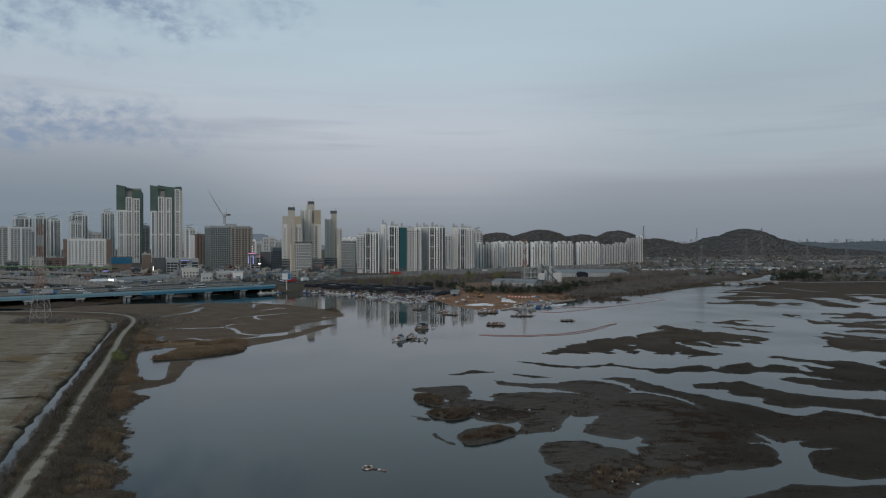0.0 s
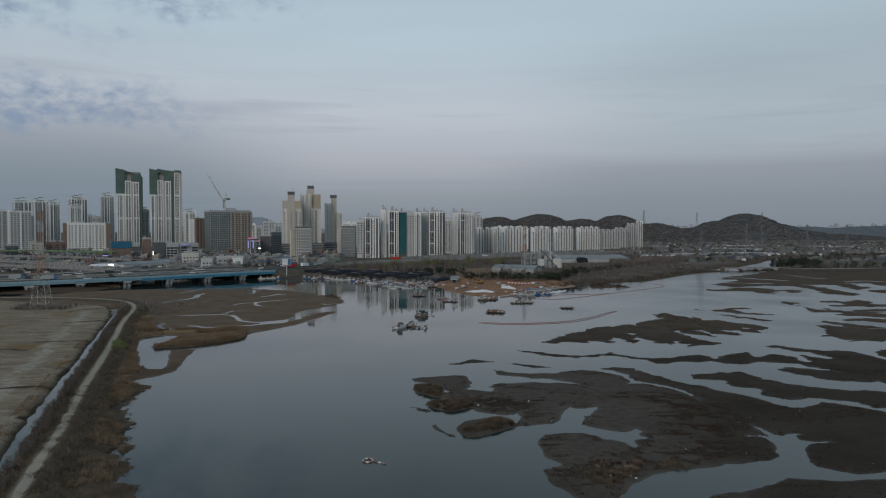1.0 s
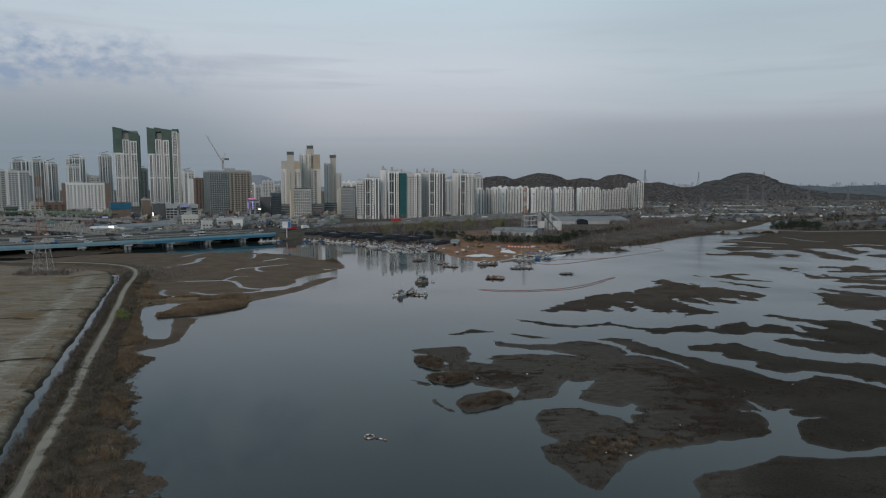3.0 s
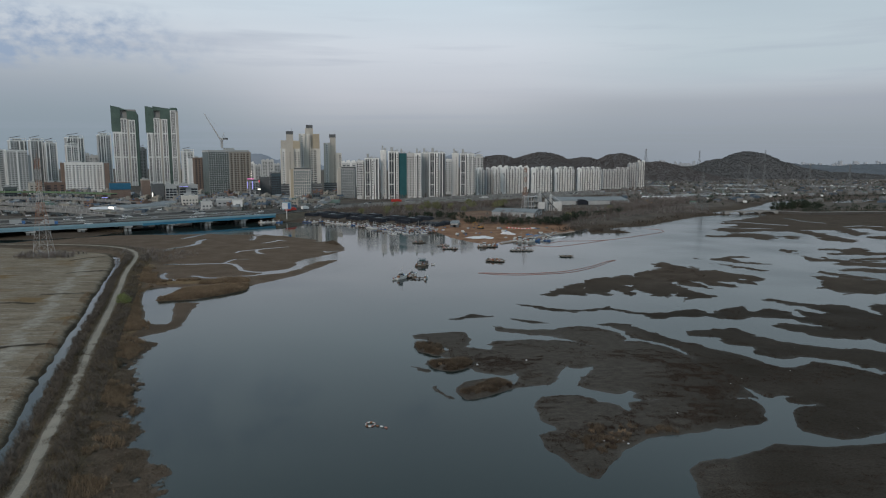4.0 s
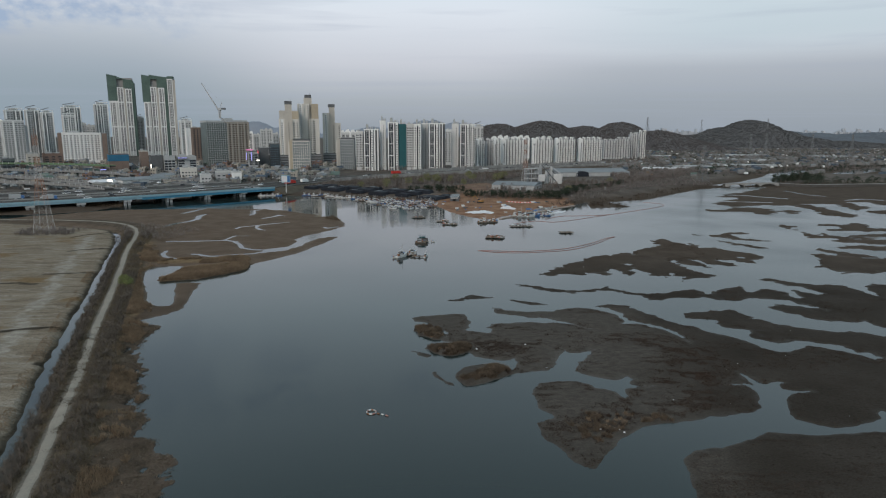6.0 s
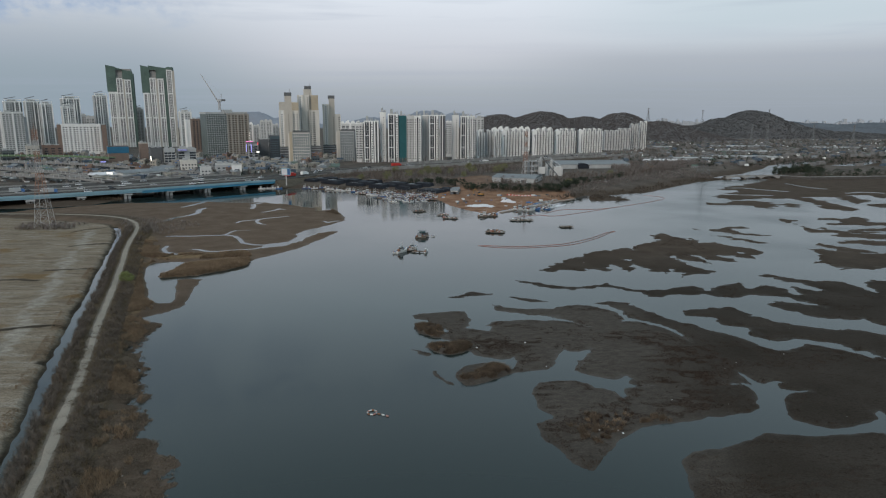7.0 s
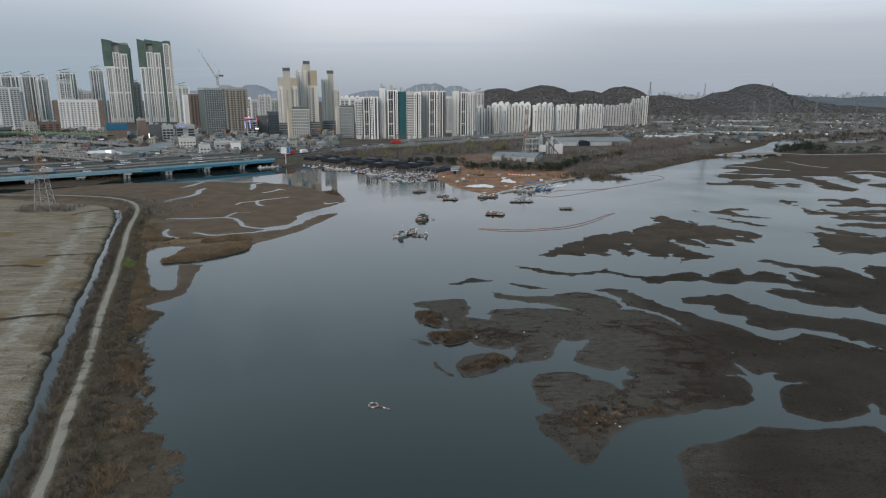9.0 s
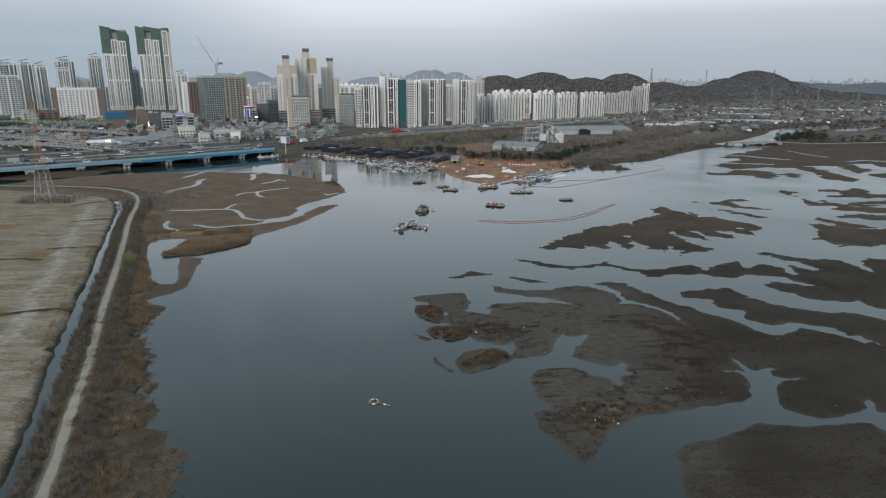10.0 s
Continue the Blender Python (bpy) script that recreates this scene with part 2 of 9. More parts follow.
class Geo:
    """Collects corners and faces for one mesh."""

    def __init__(self):
        self.v, self.f = [], []

    def box(self, x, y, z, sx, sy, sz, turn=0.0):
        """A box standing on z, centred on x, y."""
        k, c, s = len(self.v), math.cos(turn), math.sin(turn)
        for dz in (0, sz):
            for dx, dy in ((-1, -1), (1, -1), (1, 1), (-1, 1)):
                a, b = dx * sx / 2, dy * sy / 2
                self.v.append((x + a * c - b * s, y + a * s + b * c, z + dz))
        self.f += [tuple(k + i for i in q) for q in ((3, 2, 1, 0), (4, 5, 6, 7), (0, 1, 5, 4), (1, 2, 6, 5), (2, 3, 7, 6), (3, 0, 4, 7))]
        return self

    def prism(self, outline, z0, z1):
        """A plan outline, counterclockwise, raised from z0 to z1."""
        k, n = len(self.v), len(outline)
        self.v += [(x, y, z0) for x, y in outline] + [(x, y, z1) for x, y in outline]
        self.f += [tuple(range(k + n - 1, k - 1, -1)), tuple(range(k + n, k + 2 * n))]
        self.f += [(k + i, k + (i + 1) % n, k + n + (i + 1) % n, k + n + i) for i in range(n)]
        return self

    def rod(self, a, b, r0, r1=None, sides=5):
        """A straight tapered rod from a to b."""
        a, b = Vector(a), Vector(b)
        r1 = r0 if r1 is None else r1
        q = (b - a).to_track_quat("Z", "Y")
        k = len(self.v)
        for p, r in ((a, r0), (b, r1)):
            for i in range(sides):
                w = 2 * math.pi * i / sides
                self.v.append(tuple(p + q @ Vector((r * math.cos(w), r * math.sin(w), 0))))
        self.f += [(k + i, k + (i + 1) % sides, k + sides + (i + 1) % sides, k + sides + i) for i in range(sides)]
        self.f += [tuple(range(k + sides - 1, k - 1, -1)), tuple(range(k + sides, k + 2 * sides))]
        return self

    def loft(self, rings, cap=True):
        """Closed rings of equal length joined one to the next."""
        k, n = len(self.v), len(rings[0])
        for ring in rings:
            self.v += [tuple(p) for p in ring]
        for j in range(len(rings) - 1):
            o = k + j * n
            self.f += [(o + i, o + (i + 1) % n, o + n + (i + 1) % n, o + n + i) for i in range(n)]
        if cap:
            self.f += [tuple(range(k + n - 1, k - 1, -1)), tuple(range(k + (len(rings) - 1) * n, k + len(rings) * n))]
        return self

    def mesh(self, name, mat):
        me = bpy.data.meshes.new(name)
        me.from_pydata(self.v, [], self.f)
        me.materials.append(mat)
        return me


def part(name, geo, mat, parent, label="", kind=""):
    me = geo if isinstance(geo, bpy.types.Mesh) else geo.mesh(name, mat)
    ob = new(name, me)
    ob.parent = parent
    return tagged(ob, label, "", "", kind)


def thing(name, m, label, category, group="", kind=""):
    ob = new(name)
    ob.matrix_basis = m
    ob.empty_display_size = 0.5
    return tagged(ob, label, category, group, kind)

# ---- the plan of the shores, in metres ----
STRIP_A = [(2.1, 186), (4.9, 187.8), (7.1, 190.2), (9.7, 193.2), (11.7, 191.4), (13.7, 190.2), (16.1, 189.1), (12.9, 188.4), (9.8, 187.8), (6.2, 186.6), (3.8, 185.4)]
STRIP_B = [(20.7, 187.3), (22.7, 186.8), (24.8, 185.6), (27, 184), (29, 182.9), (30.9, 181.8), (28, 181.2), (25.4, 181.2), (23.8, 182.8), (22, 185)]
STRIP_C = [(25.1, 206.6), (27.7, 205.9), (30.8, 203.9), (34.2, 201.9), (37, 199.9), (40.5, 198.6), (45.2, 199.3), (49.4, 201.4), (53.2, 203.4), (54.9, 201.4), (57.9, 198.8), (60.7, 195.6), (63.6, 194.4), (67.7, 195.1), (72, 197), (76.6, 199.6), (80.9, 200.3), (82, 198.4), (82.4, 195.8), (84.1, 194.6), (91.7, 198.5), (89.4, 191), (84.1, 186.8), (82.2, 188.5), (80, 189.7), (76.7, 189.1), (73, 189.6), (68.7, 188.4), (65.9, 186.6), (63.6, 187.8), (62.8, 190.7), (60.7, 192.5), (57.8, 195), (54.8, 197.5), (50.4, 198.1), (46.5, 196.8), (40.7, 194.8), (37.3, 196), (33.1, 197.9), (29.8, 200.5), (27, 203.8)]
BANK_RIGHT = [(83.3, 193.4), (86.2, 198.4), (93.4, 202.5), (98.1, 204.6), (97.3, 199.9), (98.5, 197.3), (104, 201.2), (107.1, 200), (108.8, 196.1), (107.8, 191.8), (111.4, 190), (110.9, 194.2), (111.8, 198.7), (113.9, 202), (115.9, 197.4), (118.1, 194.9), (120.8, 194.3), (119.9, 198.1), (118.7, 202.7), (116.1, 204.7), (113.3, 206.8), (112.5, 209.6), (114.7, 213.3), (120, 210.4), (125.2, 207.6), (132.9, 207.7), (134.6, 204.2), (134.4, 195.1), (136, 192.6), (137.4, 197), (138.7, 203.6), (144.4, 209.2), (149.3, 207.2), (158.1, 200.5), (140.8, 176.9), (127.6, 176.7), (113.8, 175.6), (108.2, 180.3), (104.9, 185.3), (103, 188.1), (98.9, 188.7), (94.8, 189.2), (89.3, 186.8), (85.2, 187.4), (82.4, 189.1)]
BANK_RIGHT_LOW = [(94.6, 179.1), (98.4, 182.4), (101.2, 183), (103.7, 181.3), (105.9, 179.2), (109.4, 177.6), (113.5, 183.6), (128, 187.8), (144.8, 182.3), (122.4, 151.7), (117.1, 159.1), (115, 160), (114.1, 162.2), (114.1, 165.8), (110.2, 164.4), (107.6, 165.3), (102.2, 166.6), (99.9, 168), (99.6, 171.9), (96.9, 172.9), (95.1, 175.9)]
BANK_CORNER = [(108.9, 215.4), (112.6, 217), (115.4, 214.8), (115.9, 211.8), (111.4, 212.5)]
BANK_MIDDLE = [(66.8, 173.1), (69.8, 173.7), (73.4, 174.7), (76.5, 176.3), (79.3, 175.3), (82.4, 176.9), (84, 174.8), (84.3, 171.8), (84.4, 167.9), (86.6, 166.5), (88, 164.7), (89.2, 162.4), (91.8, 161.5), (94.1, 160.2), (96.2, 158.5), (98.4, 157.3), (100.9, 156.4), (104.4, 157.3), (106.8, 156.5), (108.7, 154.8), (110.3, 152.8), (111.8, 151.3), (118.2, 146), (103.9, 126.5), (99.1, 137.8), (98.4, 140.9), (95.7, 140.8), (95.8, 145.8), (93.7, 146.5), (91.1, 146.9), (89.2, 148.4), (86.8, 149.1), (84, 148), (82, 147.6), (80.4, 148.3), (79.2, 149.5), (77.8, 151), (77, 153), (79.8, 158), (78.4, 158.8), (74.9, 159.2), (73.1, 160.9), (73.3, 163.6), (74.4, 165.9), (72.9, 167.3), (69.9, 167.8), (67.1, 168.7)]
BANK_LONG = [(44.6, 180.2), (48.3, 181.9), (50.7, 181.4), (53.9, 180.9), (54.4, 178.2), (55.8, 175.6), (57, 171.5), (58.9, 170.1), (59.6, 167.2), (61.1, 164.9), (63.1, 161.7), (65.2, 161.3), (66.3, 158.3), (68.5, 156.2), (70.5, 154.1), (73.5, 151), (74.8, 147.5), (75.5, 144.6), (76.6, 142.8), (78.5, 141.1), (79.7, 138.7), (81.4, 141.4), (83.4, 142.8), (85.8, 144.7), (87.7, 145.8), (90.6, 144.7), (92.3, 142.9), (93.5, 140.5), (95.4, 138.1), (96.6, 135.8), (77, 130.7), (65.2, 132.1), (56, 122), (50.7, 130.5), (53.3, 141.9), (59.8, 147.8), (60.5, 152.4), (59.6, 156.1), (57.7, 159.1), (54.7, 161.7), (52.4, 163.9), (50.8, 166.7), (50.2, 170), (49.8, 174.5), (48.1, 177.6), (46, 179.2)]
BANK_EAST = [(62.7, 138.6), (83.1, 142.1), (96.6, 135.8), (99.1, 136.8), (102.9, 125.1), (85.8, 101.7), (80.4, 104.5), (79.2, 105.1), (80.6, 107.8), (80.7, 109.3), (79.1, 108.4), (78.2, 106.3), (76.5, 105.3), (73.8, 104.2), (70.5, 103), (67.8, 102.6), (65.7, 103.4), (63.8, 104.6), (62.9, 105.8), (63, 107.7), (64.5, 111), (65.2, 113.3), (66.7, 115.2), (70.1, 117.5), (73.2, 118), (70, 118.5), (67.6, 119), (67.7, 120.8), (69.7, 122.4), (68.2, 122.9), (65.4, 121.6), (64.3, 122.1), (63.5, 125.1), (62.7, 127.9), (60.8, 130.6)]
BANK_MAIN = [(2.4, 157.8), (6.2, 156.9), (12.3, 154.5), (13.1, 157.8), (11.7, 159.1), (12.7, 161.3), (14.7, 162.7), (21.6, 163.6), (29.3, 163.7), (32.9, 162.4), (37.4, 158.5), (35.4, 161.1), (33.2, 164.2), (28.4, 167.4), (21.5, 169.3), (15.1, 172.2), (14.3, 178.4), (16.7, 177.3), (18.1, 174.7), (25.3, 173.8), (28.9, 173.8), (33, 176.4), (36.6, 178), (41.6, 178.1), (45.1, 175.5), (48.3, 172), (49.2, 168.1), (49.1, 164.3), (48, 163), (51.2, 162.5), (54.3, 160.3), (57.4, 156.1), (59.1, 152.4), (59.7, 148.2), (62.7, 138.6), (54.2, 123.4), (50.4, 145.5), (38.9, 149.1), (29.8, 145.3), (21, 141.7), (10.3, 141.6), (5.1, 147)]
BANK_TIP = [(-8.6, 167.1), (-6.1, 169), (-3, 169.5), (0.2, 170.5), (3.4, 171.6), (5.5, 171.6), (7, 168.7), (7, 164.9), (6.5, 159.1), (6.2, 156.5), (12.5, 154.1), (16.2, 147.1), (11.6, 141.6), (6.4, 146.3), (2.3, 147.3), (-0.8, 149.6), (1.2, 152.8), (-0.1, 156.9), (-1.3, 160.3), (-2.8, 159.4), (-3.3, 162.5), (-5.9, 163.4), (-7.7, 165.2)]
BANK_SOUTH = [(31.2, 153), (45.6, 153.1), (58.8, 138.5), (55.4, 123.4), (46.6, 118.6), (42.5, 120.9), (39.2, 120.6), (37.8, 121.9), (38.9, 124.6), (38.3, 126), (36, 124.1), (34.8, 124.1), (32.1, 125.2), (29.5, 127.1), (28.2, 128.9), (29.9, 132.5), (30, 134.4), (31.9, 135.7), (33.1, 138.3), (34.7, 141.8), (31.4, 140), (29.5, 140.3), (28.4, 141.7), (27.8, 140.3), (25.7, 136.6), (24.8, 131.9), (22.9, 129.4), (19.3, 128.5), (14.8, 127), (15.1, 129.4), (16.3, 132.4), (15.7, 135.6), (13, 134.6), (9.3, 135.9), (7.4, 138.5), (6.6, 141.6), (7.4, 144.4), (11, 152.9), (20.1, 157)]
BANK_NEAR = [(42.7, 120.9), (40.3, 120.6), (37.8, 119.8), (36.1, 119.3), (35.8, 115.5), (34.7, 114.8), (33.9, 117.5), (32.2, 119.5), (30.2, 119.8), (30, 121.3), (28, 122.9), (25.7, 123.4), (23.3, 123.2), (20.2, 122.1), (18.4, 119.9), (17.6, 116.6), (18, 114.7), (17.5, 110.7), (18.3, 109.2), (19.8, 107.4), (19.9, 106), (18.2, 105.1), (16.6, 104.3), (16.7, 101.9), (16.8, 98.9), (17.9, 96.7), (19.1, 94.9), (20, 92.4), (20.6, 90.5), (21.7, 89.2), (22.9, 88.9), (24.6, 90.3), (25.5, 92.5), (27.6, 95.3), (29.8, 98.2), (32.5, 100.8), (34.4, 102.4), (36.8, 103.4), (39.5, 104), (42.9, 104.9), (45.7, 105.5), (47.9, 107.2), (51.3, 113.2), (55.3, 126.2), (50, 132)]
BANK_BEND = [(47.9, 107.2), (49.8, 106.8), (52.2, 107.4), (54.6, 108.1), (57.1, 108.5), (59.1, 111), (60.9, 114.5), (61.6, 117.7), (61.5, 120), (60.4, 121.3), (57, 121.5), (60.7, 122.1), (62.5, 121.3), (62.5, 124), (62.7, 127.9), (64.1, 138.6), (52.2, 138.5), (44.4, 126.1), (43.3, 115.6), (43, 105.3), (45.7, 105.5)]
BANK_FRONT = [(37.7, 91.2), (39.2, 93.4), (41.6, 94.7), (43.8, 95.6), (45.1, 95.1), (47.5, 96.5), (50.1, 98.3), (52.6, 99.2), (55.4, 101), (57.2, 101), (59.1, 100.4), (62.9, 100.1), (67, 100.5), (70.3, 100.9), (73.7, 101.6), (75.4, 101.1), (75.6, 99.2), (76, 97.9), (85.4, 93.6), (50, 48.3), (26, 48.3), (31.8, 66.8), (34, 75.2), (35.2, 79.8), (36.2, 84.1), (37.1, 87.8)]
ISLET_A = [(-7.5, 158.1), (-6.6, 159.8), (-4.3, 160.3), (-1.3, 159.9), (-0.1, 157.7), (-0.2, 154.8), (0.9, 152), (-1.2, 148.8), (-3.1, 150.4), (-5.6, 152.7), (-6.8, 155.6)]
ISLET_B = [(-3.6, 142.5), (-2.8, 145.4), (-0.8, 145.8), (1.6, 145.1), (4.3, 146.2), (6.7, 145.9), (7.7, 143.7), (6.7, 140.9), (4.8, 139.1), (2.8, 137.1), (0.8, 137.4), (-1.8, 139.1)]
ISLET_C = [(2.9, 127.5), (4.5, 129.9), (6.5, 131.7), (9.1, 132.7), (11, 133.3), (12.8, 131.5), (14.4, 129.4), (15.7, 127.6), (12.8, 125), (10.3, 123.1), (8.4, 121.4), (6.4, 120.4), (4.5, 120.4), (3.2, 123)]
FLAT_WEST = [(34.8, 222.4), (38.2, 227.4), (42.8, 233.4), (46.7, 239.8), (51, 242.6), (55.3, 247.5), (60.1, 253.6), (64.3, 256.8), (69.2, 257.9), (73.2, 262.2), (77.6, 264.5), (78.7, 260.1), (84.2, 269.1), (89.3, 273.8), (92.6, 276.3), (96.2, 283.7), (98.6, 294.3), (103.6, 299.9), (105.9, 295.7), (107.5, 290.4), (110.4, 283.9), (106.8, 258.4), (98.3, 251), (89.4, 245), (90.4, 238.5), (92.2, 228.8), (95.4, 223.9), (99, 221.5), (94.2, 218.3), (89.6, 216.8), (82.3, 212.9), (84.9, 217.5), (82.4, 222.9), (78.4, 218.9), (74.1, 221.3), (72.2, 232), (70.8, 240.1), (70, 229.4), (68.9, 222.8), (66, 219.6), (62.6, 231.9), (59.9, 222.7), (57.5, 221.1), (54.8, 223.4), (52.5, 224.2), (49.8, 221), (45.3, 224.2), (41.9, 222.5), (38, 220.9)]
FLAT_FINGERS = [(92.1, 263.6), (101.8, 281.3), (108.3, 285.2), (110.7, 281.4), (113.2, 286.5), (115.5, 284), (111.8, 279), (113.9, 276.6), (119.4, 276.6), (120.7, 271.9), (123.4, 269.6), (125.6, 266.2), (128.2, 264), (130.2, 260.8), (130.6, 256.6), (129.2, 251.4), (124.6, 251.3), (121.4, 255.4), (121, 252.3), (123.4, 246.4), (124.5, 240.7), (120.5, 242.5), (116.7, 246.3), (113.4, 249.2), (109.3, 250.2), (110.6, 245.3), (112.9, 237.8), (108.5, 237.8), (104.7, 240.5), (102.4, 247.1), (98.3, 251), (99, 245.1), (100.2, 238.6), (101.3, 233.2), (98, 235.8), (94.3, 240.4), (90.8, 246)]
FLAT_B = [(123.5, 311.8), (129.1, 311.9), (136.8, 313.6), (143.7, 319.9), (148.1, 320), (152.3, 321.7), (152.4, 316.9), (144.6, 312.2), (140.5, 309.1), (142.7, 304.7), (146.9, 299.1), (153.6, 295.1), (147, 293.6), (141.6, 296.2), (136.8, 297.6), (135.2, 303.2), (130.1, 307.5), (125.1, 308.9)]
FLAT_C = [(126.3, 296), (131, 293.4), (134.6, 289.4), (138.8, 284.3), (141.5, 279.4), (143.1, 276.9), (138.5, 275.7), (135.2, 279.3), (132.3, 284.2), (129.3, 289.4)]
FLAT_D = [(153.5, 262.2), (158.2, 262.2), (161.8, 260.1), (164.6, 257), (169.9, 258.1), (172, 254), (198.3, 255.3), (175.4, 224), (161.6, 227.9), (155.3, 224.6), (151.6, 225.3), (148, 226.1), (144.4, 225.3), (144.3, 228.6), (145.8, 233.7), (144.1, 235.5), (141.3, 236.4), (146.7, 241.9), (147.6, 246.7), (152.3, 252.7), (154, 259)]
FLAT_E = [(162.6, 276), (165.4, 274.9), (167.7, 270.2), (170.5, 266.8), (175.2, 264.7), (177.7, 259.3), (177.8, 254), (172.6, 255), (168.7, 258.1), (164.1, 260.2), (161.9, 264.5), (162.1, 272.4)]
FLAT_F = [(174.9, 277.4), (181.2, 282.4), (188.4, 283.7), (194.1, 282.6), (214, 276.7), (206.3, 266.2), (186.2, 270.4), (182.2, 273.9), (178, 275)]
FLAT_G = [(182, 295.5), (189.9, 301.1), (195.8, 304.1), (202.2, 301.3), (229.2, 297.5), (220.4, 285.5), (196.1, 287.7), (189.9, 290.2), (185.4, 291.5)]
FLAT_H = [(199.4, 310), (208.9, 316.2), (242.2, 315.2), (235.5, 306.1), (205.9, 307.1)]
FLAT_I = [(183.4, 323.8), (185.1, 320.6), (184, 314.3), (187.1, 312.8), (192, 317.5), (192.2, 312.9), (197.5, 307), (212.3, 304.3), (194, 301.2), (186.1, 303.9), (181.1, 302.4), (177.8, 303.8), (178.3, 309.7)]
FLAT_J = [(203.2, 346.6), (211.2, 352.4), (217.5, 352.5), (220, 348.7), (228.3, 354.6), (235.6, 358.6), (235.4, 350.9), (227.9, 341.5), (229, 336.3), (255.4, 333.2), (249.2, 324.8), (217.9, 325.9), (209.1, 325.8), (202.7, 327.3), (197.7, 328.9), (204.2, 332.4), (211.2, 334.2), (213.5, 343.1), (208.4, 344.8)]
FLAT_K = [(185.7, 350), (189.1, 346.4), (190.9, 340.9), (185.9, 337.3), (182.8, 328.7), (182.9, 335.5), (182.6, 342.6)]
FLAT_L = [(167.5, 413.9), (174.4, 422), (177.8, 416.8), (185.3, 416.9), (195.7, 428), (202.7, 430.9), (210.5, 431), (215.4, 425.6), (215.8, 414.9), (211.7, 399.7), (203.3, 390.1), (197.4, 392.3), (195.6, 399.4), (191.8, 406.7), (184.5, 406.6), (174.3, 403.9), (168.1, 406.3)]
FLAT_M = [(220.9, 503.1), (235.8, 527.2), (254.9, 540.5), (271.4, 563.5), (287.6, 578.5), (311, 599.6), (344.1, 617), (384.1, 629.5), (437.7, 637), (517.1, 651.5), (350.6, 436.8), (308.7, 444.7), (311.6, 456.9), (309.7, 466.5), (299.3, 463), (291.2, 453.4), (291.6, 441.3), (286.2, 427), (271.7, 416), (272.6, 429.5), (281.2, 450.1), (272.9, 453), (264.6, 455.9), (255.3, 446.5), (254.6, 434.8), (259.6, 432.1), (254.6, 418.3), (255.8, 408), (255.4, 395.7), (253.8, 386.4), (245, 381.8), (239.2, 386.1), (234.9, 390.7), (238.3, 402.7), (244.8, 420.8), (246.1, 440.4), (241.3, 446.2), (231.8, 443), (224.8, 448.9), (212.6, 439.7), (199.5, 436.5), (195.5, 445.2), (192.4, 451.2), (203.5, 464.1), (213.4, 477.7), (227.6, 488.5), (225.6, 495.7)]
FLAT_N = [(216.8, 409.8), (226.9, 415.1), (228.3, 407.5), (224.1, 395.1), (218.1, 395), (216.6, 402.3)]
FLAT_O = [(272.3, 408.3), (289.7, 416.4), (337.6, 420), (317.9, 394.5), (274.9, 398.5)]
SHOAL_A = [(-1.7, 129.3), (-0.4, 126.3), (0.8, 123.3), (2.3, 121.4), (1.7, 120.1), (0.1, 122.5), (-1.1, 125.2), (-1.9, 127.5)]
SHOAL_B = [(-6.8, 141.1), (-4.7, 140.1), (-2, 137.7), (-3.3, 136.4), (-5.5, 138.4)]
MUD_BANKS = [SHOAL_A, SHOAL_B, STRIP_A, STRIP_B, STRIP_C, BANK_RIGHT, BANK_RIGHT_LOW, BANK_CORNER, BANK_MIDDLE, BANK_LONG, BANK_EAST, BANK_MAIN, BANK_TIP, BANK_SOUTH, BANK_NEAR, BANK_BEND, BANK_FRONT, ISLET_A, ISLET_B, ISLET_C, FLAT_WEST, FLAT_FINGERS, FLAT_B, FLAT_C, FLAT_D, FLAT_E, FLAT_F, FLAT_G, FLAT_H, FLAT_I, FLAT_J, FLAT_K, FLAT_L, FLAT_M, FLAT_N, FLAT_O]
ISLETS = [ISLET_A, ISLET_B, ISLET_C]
WEST_SHORE = [(-35.1, 73.8), (-37.4, 79.5), (-39.4, 83.8), (-41.3, 87.4), (-42.4, 91.3), (-44.9, 94.6), (-46.8, 96.7), (-49.2, 97.8), (-50.6, 99.6), (-51.8, 103.9), (-54.2, 108.1), (-55.7, 110.3), (-56.1, 113.8), (-58.1, 116.9), (-60.9, 121.3), (-62.5, 125.4), (-63.6, 128.8), (-66.8, 134.3), (-69, 139.3), (-71.9, 144.6), (-72.8, 150.2), (-72.4, 154.2), (-73, 158), (-74.9, 160.1), (-80.4, 164.6), (-78.6, 167), (-76.3, 168.9), (-75.2, 170.9), (-74.7, 174.9), (-75.1, 180.2), (-76.9, 187), (-78.9, 198.1), (-80.5, 207.6), (-85, 208.2), (-88.8, 206.8), (-83, 191.7), (-79.6, 183), (-79.7, 179.1), (-82.8, 178.5), (-86.4, 181.8), (-91.6, 191.6), (-97.5, 203.2), (-102.5, 213.2), (-107, 224.1), (-107.9, 230.8), (-103.1, 233.5)]
